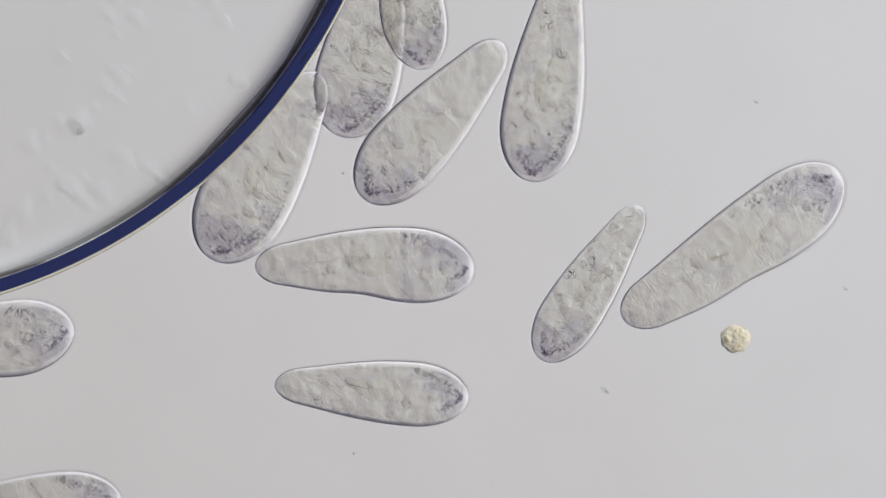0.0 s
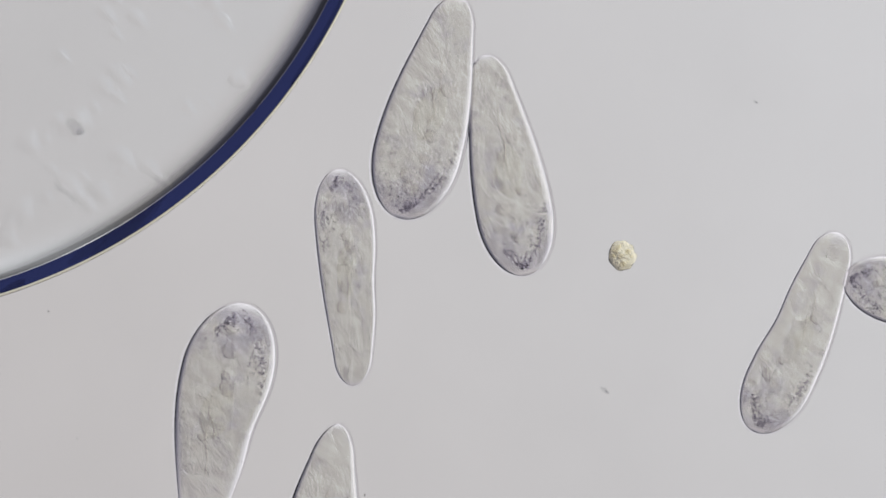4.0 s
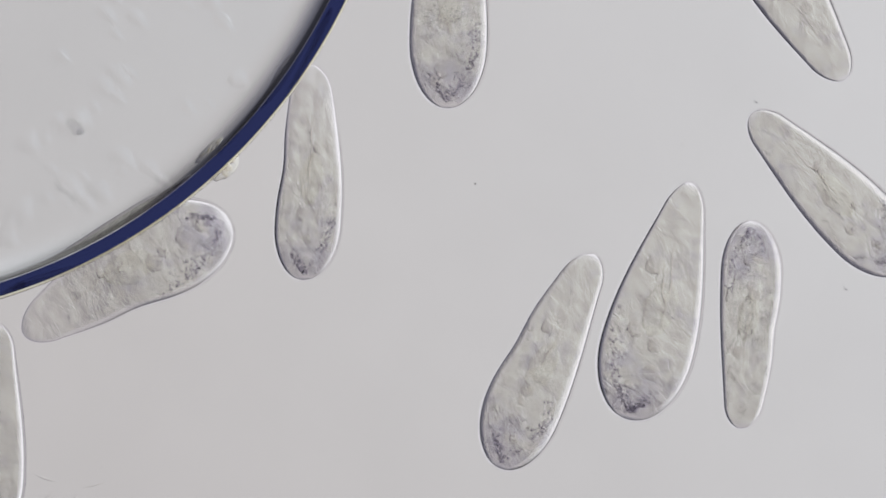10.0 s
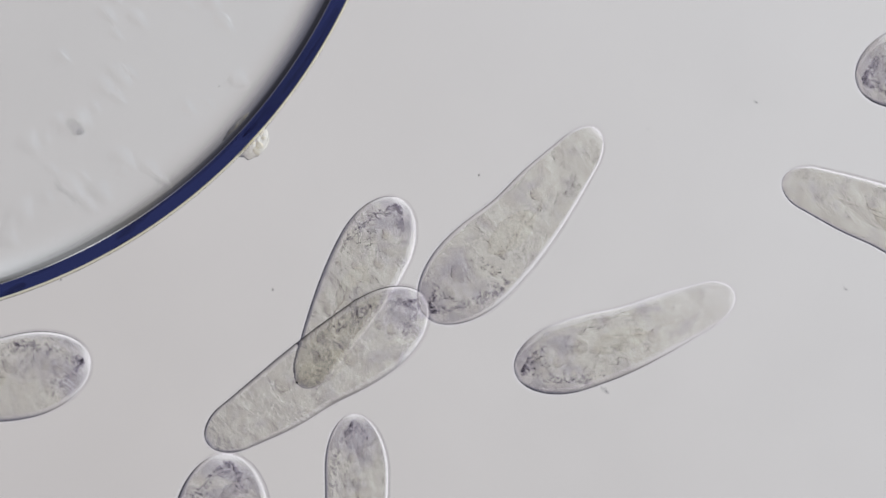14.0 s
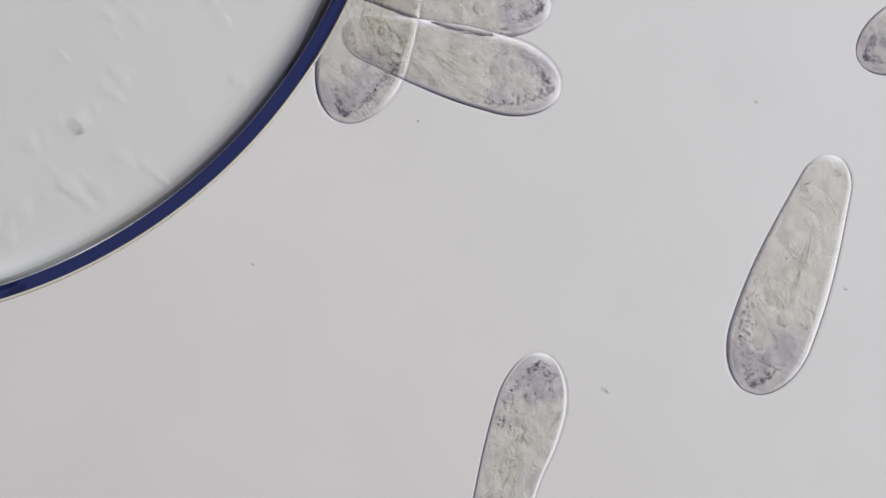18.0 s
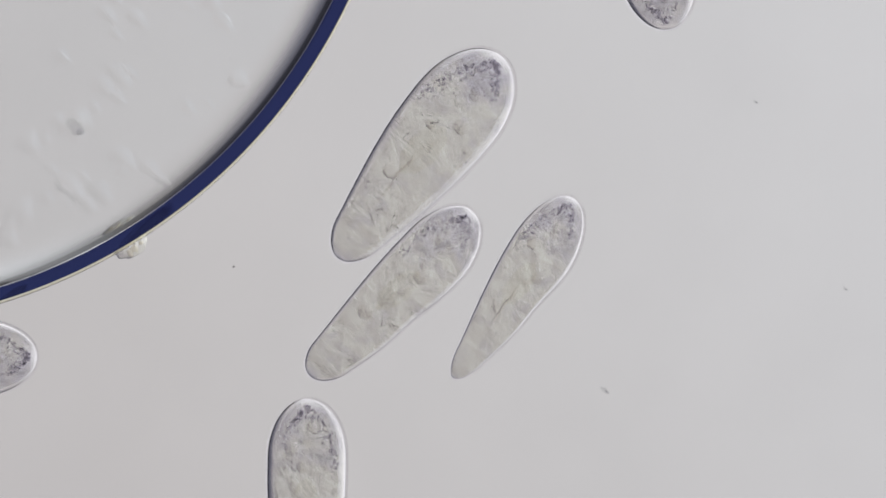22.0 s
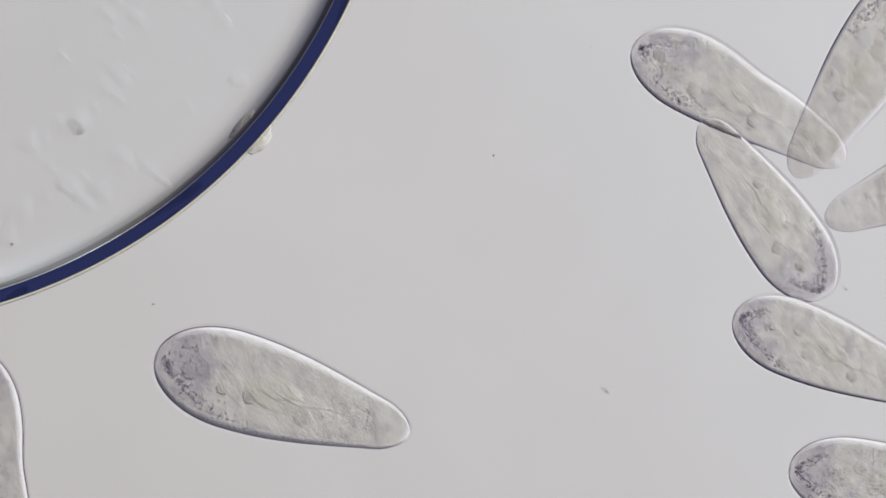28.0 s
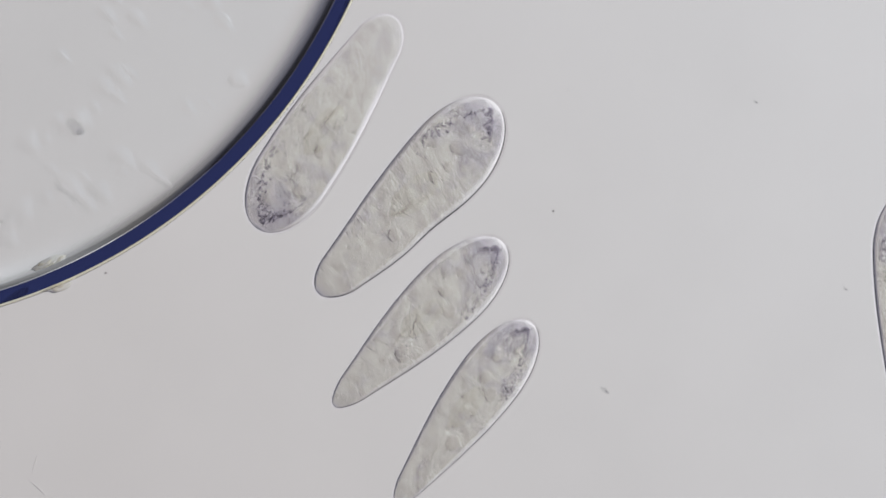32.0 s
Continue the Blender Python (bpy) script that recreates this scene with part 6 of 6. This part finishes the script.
    walk(shoal[119], swim(1.25, 355, (0, -6.116, -5.544, -206), (18.1, -6.116, -5.559, -206), (24.2, -2.976, -1.223, -156), (24.4, -2.388, -1.040, -152), (24.6, -1.709, -0.955, -156), (24.8, -1.831, -1.005, -153), (25, -2.367, -0.938, -124), (25.2, -2.027, -0.555, -128), (25.4, -2.099, -0.819, -120), (25.8, -2.418, -0.886, -131), (26.23, -2.957, -0.886, -180), (32, -5.691, -0.666, -180)))
    walk(shoal[120], swim(0.90, 220, (0, -6.197, -6.524, -171), (17.8, -6.197, -6.539, -171), (24.2727, -2.441, -2.117, -238), (24.4, -2.441, -1.678, -158), (24.6, -2.056, -1.334, -156), (24.8, -0.909, -0.819, -155), (25, -1.446, -0.871, -164), (25.2, -0.668, -0.674, -149), (25.4, 0.196, -0.133, -151), (25.5, 0.621, 0.165, -150), (25.8, 1.008, 0.423, -148), (27.3, 0.059, -2.117, -90), (32, 3.541, -3.302, -90)))
    walk(shoal[121], swim(0.12, 6, (0, -7.546, -5.731, -239), (16.9, -7.546, -5.746, -239), (24.28, -1.971, -1.955, -224), (24.4, -1.971, -1.634, -144), (24.6, -1.815, -1.470, -131), (24.8, -1.055, -1.285, -144), (25, -0.859, -1.084, -158), (25.2, 0.018, -0.815, -161), (25.4, 0.282, -0.893, -173), (25.5, 0.459, -0.966, -185), (25.8, 0.648, -1.077, -178), (26.74, 0.423, -1.955, -91), (32, 3.562, -3.630, -91)))
    walk(shoal[122], swim(0.90, 61, (0, 8.561, 5.228, 269), (15.5, 8.561, 5.213, 269), (24.28, 1.014, 2.094, 246), (24.4, 1.014, 1.731, 166), (24.6, 0.522, 1.581, 153), (24.8, 0.720, 1.311, 151), (25, 1.247, 0.567, 123), (25.2, 1.700, -0.310, 119), (25.4, 2.175, -1.413, 122), (25.5, 2.373, -1.902, 121), (25.8, 2.568, -2.247, 117), (32, 5.302, -2.076, 117)))
    walk(shoal[123], swim(1.28, 257, (0, 5.725, -5.795, -158), (17.1, 5.725, -5.810, -158), (24.8, -0.250, -2.087, -159), (25, -0.241, -1.211, -168), (25.2, -0.214, -1.280, -169), (25.4, -0.895, -1.187, -185), (25.5, -1.116, -1.077, -161), (25.8, -1.362, -1.227, -150), (26.32, -0.532, -2.059, -100), (32, -4.035, -3.892, -100)))
    walk(shoal[124], swim(0.50, 122, (0, 5.253, -6.683, 103), (17.7, 5.253, -6.698, 103), (24.8, 0.205, -2.816, 75), (25, 0.608, -1.392, 73), (25.2, 0.618, -1.722, 84), (25.3, 0.348, -1.707, 112), (25.4, 0.018, -1.563, 140), (25.5, -0.432, -1.443, 162), (25.8, -0.912, -1.707, 165), (26.4, -1.212, -2.427, 165), (32, 3.829, -4.227, 110)))
    walk(shoal[125], swim(2.02, 268, (0, -7.500, 3.649, 120), (16.9, -7.500, 3.634, 120), (25.2, 0.041, 2.456, 166), (25.4, 0.204, 1.180, 181), (25.5, 0.204, 1.152, 162), (25.8, -0.072, 1.503, 150), (26.55, 0.513, 1.940, 105), (32, 4.872, 2.230, 105)))
    walk(shoal[126], swim(0.51, 27, (0, 8.299, 6.385, 37), (18.1, 8.299, 6.370, 37), (27.08, 1.151, 2.054, -4), (27.2, 1.151, 1.959, 76), (27.5, 0.876, 1.408, 73), (27.6, 0.901, 1.272, 73), (27.8, 0.953, 1.035, 120), (28, 1.577, 0.786, 151), (28.2, 1.977, 0.756, 145), (28.4, 2.527, 0.606, 142), (28.6, 3.151, 0.322, 146), (32, 5.831, -0.244, 146)))
    walk(shoal[127], swim(1.27, 174, (0, 9.543, 3.493, -107), (16.8, 9.543, 3.478, -107), (25.8109, 1.241, 1.979, -90), (27.2, 1.241, 0.231, -36), (27.5, 1.427, 0.608, -29), (27.6, 1.168, 0.504, -0), (27.8, 1.332, 0.440, -0), (28, 1.704, 0.213, -55), (28.2, 1.791, 0.390, -123), (28.4, 2.288, 0.440, -150), (28.6, 2.687, 0.268, -174), (28.8, 3.358, 0.140, -170), (32, 5.861, -1.271, -170)))
    walk(shoal[128], swim(1.65, 129, (0, 7.018, -4.484, -204), (18.4, 7.018, -4.499, -204), (25.7641, 0.831, -1.985, -225), (27.2, 0.831, -0.178, -145), (27.5, 1.090, 0.108, -138), (27.6, 1.063, -0.033, -146), (27.8, 1.715, -0.072, -189), (28, 2.076, -0.564, -202), (28.2, 2.524, -0.938, -205), (28.4, 3.339, -1.314, -198), (32, 5.900, -2.626, -198)))
    walk(shoal[129], swim(0.13, 31, (0, 8.513, -0.810, 245), (20.1, 8.513, -0.825, 245), (26.5052, 3.038, 0.834, 180), (27.2, 2.162, 0.834, 149), (27.5, 2.312, 0.630, 152), (27.6, 2.497, 0.575, 158), (27.8, 3.162, 0.413, 162), (32, 6.298, 0.125, 162)))
    walk(shoal[130], swim(0.51, 113, (0, -8.710, -1.816, 114), (19.6, -8.710, -1.831, 114), (26.6692, -2.351, -2.029, 90), (27.2, -2.351, -1.361, 99), (27.5, -2.186, -1.088, 99), (27.6, -2.144, -0.989, 98), (27.8, -2.113, -0.983, 118), (28, -2.393, -1.151, 101), (28.2, -2.617, -2.088, 99), (32, -5.546, -2.899, 99)))
    walk(shoal[131], swim(2.05, 62, (0, -8.500, -1.329, 133), (19.7, -8.500, -1.344, 133), (27.2, -1.757, -2.267, 94), (27.5, -1.447, -1.583, 91), (27.6, -1.436, -1.537, 92), (27.8, -1.480, -0.609, 117), (28, -0.852, -0.773, 163), (28.2, -0.622, -0.782, 194), (28.4, -0.731, -0.437, 251), (28.6, -0.531, 0.485, 265), (28.8, -0.224, 1.521, 258), (29, 0.204, 2.320, 258), (32, -4.237, 2.077, 258)))
    walk(shoal[132], swim(0.51, 87, (0, -8.496, -3.709, -151), (18.8, -8.496, -3.724, -151), (27.2, -0.896, -1.997, -150), (27.5, -0.324, -1.408, -155), (27.6, 0.273, -1.265, -156), (27.8, 1.442, -1.065, -162), (28, 2.434, -1.249, -188), (28.2, 2.666, -1.318, -189), (28.4, 3.161, -1.588, -189), (32, 5.567, -3.259, -189)))
    walk(shoal[133], swim(0.89, 140, (0, 9.386, 1.455, -8), (20.1, 9.386, 1.440, -8), (27.4618, 2.723, 2.041, -4), (27.6, 2.723, 1.867, 76), (27.8, 2.313, 1.221, 62), (28, 2.206, 0.915, 57), (28.2, 2.009, -0.133, 59), (28.4, 1.423, -0.778, 55), (28.6, 0.778, -1.132, 33), (28.8, -0.162, -1.335, 26), (29, -0.432, -2.269, 32), (32, -4.382, -3.339, 32)))
    walk(shoal[134], swim(2.02, 3, (0, 8.310, -2.017, 86), (21.6, 8.310, -2.032, 86), (27.8, 3.202, 0.004, 24), (28, 2.566, 0.362, 22), (28.2, 2.302, -0.092, 40), (28.4, 1.957, -0.782, 61), (28.6, 1.353, -1.543, 43), (28.8, 0.768, -2.176, 48), (32, 4.264, -3.884, 48)))
    walk(shoal[135], swim(2.42, 321, (0, -6.335, 6.747, -94), (19.8, -6.335, 6.732, -94), (28.08, -0.277, 2.046, -90), (28.2, -0.277, 1.910, -151), (28.4, 0.125, 1.358, -155), (28.6, 0.233, 1.174, -158), (28.8, 0.681, 1.125, -181), (29, 0.474, 0.886, -218), (29.2, 0.772, 0.090, -252), (29.4, 1.177, -0.794, -252), (29.6, 1.021, -1.324, -283), (29.8, 1.071, -1.046, -316), (30, 1.530, -0.656, -285), (30.2, 1.796, -0.615, -218), (30.4, 1.910, -0.460, -160), (30.6, 1.698, -0.423, -115), (30.8, 1.575, -0.464, -43), (31, 1.099, -0.454, -5), (31.2, -0.004, -0.582, 6), (31.4, -1.126, -0.791, 28), (31.6, -2.052, -1.427, 45), (31.8, -2.746, -2.085, 27), (32, -5.721, -1.949, 27)))
    walk(shoal[136], swim(2.39, 25, (0, -8.415, -0.446, -58), (22.1, -8.415, -0.461, -58), (28.2, -3.046, -0.859, 11), (28.4, -2.564, -0.613, 8), (28.6, -2.519, -0.740, 7), (28.8, -3.046, -0.859, 9), (32, -5.688, 0.057, 9)))
    walk(shoal[137], swim(2.42, 127, (0, -8.321, -4.402, -20), (20.8, -8.321, -4.417, -20), (28.48, -1.672, -2.108, 8), (28.6, -1.672, -1.884, -72), (28.8, -1.932, -0.961, -78), (29, -1.512, -0.338, -118), (29.2, -0.844, 0.330, -115), (29.4, -0.366, 1.060, -101), (29.6, -0.159, 1.210, -90), (29.8, -0.042, 1.445, -93), (30, -0.233, 1.030, -83), (30.2, -0.343, 0.817, -71), (30.4, -0.278, 1.454, -92), (30.6, -0.231, 2.455, -99), (32, -4.460, 3.047, -99)))
    walk(shoal[138], swim(2.04, 316, (0, -8.333, 0.974, -31), (21.9, -8.333, 0.959, -31), (28.48, -3.053, -1.450, -27), (28.6, -2.711, -1.450, -107), (28.8, -2.392, -1.173, -108), (29, -2.138, -0.684, -116), (29.2, -1.556, -0.101, -134), (29.4, -0.972, 0.399, -125), (29.6, -0.708, 0.793, -114), (29.8, -0.624, 0.859, -117), (30, -0.841, 0.386, -126), (30.2, -1.100, 0.014, -114), (30.4, -1.035, 0.163, -120), (30.6, -0.526, 0.834, -124), (30.8, -0.480, 0.909, -112), (31, -0.563, 0.578, -91), (31.2, -0.397, 0.947, -99), (31.4, -0.255, 1.432, -102), (31.6, -0.156, 1.575, -99), (31.7, -0.079, 1.903, -98), (31.8, -0.016, 1.883, -99), (32, 0.041, 2.093, -99)))
    walk(shoal[139], swim(0.13, 26, (0, 8.372, -2.686, -238), (22.1, 8.372, -2.701, -238), (28.68, 3.072, -0.224, -166), (28.8, 2.707, -0.224, -86), (29, 2.352, 0.078, -89), (29.2, 2.247, 1.232, -76), (29.4, 2.270, 1.641, -77), (29.52, 2.270, 2.043, 3), (32, 5.911, 2.770, 3)))
    walk(shoal[140], swim(1.64, 165, (0, 6.692, -5.298, 1), (21, 6.692, -5.313, 1), (28.68, 0.495, -2.015, 62), (28.8, 0.495, -1.950, -18), (29, 1.013, -1.276, -12), (29.2, 0.822, -0.828, -31), (29.4, 0.227, -0.214, -39), (29.6, -0.209, 0.253, -24), (29.8, -0.540, 0.326, 13), (30, -1.098, -0.222, 17), (30.2, -1.852, -0.670, -3), (30.4, -2.589, -0.651, -0), (30.6, -3.048, -0.723, 5), (32, -5.901, -1.866, 5)))
    walk(shoal[141], swim(0.12, 28, (0, -8.766, -3.012, 86), (20.6, -8.766, -3.027, 86), (28.68, -1.415, -1.968, 75), (28.8, -1.415, -1.770, -5), (29, -1.227, -1.437, 0), (29.2, -2.352, -1.406, -5), (29.4, -2.870, -1.634, -5), (29.52, -2.997, -1.634, -85), (32, -5.350, -3.959, -85)))
    walk(shoal[142], swim(1.64, 23, (0, -6.957, 6.007, -101), (20.8, -6.957, 5.992, -101), (28.8, -0.186, 3.093, -52), (29, -0.295, 1.957, -59), (29.2, 0.042, 1.380, -57), (29.4, 0.064, 1.408, -44), (29.6, -0.023, 2.275, -48), (32, -3.844, 4.506, -48)))
    walk(shoal[143], swim(0.87, 25, (0, 6.842, -6.477, -175), (20.7, 6.842, -6.492, -175), (29.68, -0.168, -1.992, -242), (29.8, -0.168, -1.678, -162), (30, 0.223, -1.304, -163), (30.2, 1.209, -1.046, -165), (30.4, 1.868, -0.977, -163), (30.6, 2.351, -0.710, -153), (30.8, 3.159, -0.906, -153), (32, 6.477, -0.914, -153)))
    walk(shoal[144], swim(2.03, 247, (0, -7.690, -6.274, -237), (22.5, -7.690, -6.289, -237), (30.28, -1.923, -2.081, -180), (30.4, -1.923, -1.792, -100), (30.6, -2.348, -1.227, -107), (30.8, -1.844, -0.503, -133), (31, -1.220, -0.031, -135), (31.2, -1.008, 0.178, -124), (31.4, -1.262, -0.114, -123), (31.6, -1.303, -0.101, -124), (31.7, -1.067, 0.213, -130), (31.8, -0.720, 0.526, -135), (31.9, -0.416, 0.794, -139), (32, -0.620, 0.669, -123)))
    walk(shoal[145], swim(0.11, 44, (0, 7.977, -4.932, 61), (23.3, 7.977, -4.947, 61), (30.28, 2.425, -1.923, 90), (30.4, 2.425, -1.589, 13), (30.6, 1.974, -1.338, 20), (30.8, 2.525, -1.498, 11), (30.92, 2.525, -1.923, -69), (32, 5.165, -4.111, -69)))
    walk(shoal[146], swim(0.51, 161, (0, 9.430, -0.164, -183), (23.2, 9.430, -0.179, -183), (30.4441, 3.034, 1.004, -122), (30.6, 2.497, 1.004, -42), (30.8, 1.961, 0.858, -42), (31, 1.156, 1.405, -41), (31.2, 0.996, 1.959, -55), (31.32, 0.996, 2.006, 25), (32, 4.554, 4.598, 25)))
    walk(shoal[147], swim(0.11, 161, (0, 9.997, 0.583, -140), (23.2, 9.997, 0.568, -140), (30.88, 3.101, 0.967, -122), (31, 2.763, 1.012, -42), (31.2, 2.302, 0.629, -57), (31.4, 1.601, 0.845, -15), (31.6, 0.883, 0.631, 14), (31.7, 0.555, 0.345, 30), (31.8, 0.364, -0.028, 38), (31.9, 0.196, -0.474, 42), (32, 0.111, -0.870, 53)))
    walk(shoal[148], swim(0.50, 179, (0, 9.479, 4.372, -109), (22.2, 9.479, 4.357, -109), (31.28, 1.296, 2.038, -35), (31.4, 1.296, 2.005, 45), (31.6, 1.014, 1.212, 50), (31.7, 0.691, 0.849, 43), (31.8, 0.387, 0.449, 44), (31.9, 0.118, -0.028, 40), (32, -0.129, -0.399, 44)))
    walk(shoal[149], swim(0.90, 331, (0, 8.110, 7.188, -28), (22.2, 8.110, 7.173, -28), (31.48, 1.105, 2.102, -45), (31.6, 1.105, 1.822, 35), (31.7, 0.750, 1.397, 37), (31.8, 0.402, 1.025, 33), (31.9, 0.109, 0.631, 43), (32, -0.180, 0.259, 47)))
    walk(shoal[150], swim(0.13, 300, (0, 9.627, 5.252, 53), (22.3, 9.627, 5.237, 53), (31.4, 1.615, 2.460, 107), (31.6, 1.876, 1.389, 110), (31.7, 2.038, 0.988, 110), (31.8, 2.203, 0.580, 114), (31.9, 2.463, 0.209, 118), (32, 2.490, -0.312, 90)))
    walk(alga, swim(0.5, 0, (0, 1.553, -0.477, 0), (0.1, 1.442, -0.399, 2), (0.2, 1.403, -0.288, 5), (0.3, 1.403, -0.192, 8), (0.4, 1.367, -0.192, 10), (0.5, 1.271, -0.312, 12), (0.6, 1.139, -0.363, 15), (0.7, 0.993, -0.312, 18), (0.8, 0.918, -0.213, 20), (0.9, 0.810, -0.267, 22), (1, 0.693, -0.231, 25), (1.1, 0.483, -0.327, 28), (1.2, 0.447, -0.363, 30), (1.3, 0.399, -0.435, 32), (1.4, 0.459, -0.483, 35), (1.5, 0.606, -0.483, 38), (1.6, 0.693, -0.522, 40), (1.8, 0.729, -0.441, 45), (2, 0.744, -0.465, 50), (2.2, 0.756, -0.414, 55), (2.4, 0.912, -0.321, 60), (2.5, 0.921, -0.312, 62), (4.5, 0.957, 0.342, 112), (4.6, 0.885, 0.426, 115), (4.7, 0.909, 0.426, 118), (4.8, 1.077, 0.354, 120), (4.9, 1.199, 0.243, 123), (5, 1.319, 0.174, 125), (5.1, 1.307, 0.111, 127), (5.2, 1.382, 0.330, 130), (5.3, 1.370, 0.330, 132), (5.4, 1.418, 0.378, 135), (5.5, 1.454, 0.450, 138), (5.6, 1.442, 0.510, 140), (5.7, 1.382, 0.573, 142), (5.8, 1.418, 0.645, 145), (5.9, 1.406, 0.669, 148), (6, 1.391, 0.738, 150), (6.1, 1.382, 0.801, 152), (6.2, 1.394, 0.936, 155), (6.3, 1.382, 1.163, 158), (6.4, 1.394, 1.262, 160), (6.5, 1.478, 1.307, 162), (6.6, 1.550, 1.322, 165), (6.8, 1.637, 1.502, 170), (8.7, 1.607, 1.502, 217), (9, 1.517, 1.334, 225), (9.3, 1.517, 1.502, 233), (10, 1.847, 1.922, 250), (32, 2.147, 2.222, 320)))
    walk(crumb, [(t, pose(x, y, 1.1, 0, 0, a)) for t, x, y, a in ((0, -2.528, -0.300, -80), (8.4, -2.464, -0.301, -78), (9, -1.741, -0.010, -61), (9.6, -1.180, 0.436, -45), (10, -1.168, 0.446, -45), (10.6, -1.256, 0.366, -48), (11, -1.370, 0.232, -51), (11.2, -1.481, 0.150, -54), (11.4, -1.343, 0.253, -51), (11.8, -1.144, 0.425, -45), (12, -1.109, 0.458, -44), (12.4, -1.096, 0.469, -43), (13, -1.025, 0.541, -41), (13.5, -1.026, 0.539, -41), (15.5, -0.887, 0.692, -37), (15.8, -0.931, 0.639, -38), (16.2, -1.467, 0.149, -54), (16.6, -2.408, -0.302, -77), (18.6, -2.465, -0.322, -78), (19, -1.964, -0.145, -67), (19.4, -1.842, -0.086, -64), (20, -1.879, -0.106, -65), (20.4, -1.862, -0.098, -64), (21, -1.829, -0.083, -64), (21.4, -1.770, -0.038, -62), (22, -1.660, 0.024, -59), (22.6, -1.543, 0.096, -56), (23, -1.442, 0.167, -53), (23.2, -1.401, 0.197, -52), (24, -1.343, 0.241, -51), (24.6, -1.138, 0.478, -44), (24.8, -1.102, 0.513, -43), (25, -1.069, 0.548, -42), (25.5, -1.044, 0.573, -41), (27.5, -0.978, 0.641, -39), (28, -0.989, 0.590, -40), (28.2, -1.031, 0.500, -42), (28.4, -1.069, 0.461, -43), (28.6, -1.214, 0.323, -47), (28.8, -1.295, 0.254, -50), (29, -1.454, 0.130, -54), (29.4, -1.792, -0.081, -63), (29.8, -1.757, -0.062, -62), (30, -1.778, -0.074, -63), (30.4, -1.825, -0.050, -63), (31, -1.920, -0.099, -66), (32, -2.052, -0.161, -69))])
    for i, ob in enumerate(drift):
        rnd = random.Random(200 + i)
        x, y, rows = rnd.uniform(-2.3, 2.3), rnd.uniform(-1.3, 1.2), []
        for t in range(0, 33, 4):
            rows.append((t, pose(x, y, 0.05, 0, 0, 20 * i)))
            x, y = x + rnd.uniform(-0.35, 0.35), y + rnd.uniform(-0.3, 0.3)
        walk(ob, rows)
    walk(slime, swim(0.1, 0, (0, -2.9, -1.2, 0), (9.4, -2.75, -1.25, 5), (10, -1.98, -1.25, 12), (10.5, -2.7, -1.3, 20), (29.4, -2.7, -1.25, 30), (30, -2.25, -1.23, 40), (30.6, -2.632, -1.288, 50), (31.5, -2.625, -1.263, 60), (32, -2.237, -1.245, 70)))
    walk(bubble_ob, [(0, pose(-3.231, 2.646, LEVEL - 0.3)), (16, pose(-3.226, 2.613, LEVEL - 0.3)), (32, pose(-3.220, 2.585, LEVEL - 0.3))])


motions()
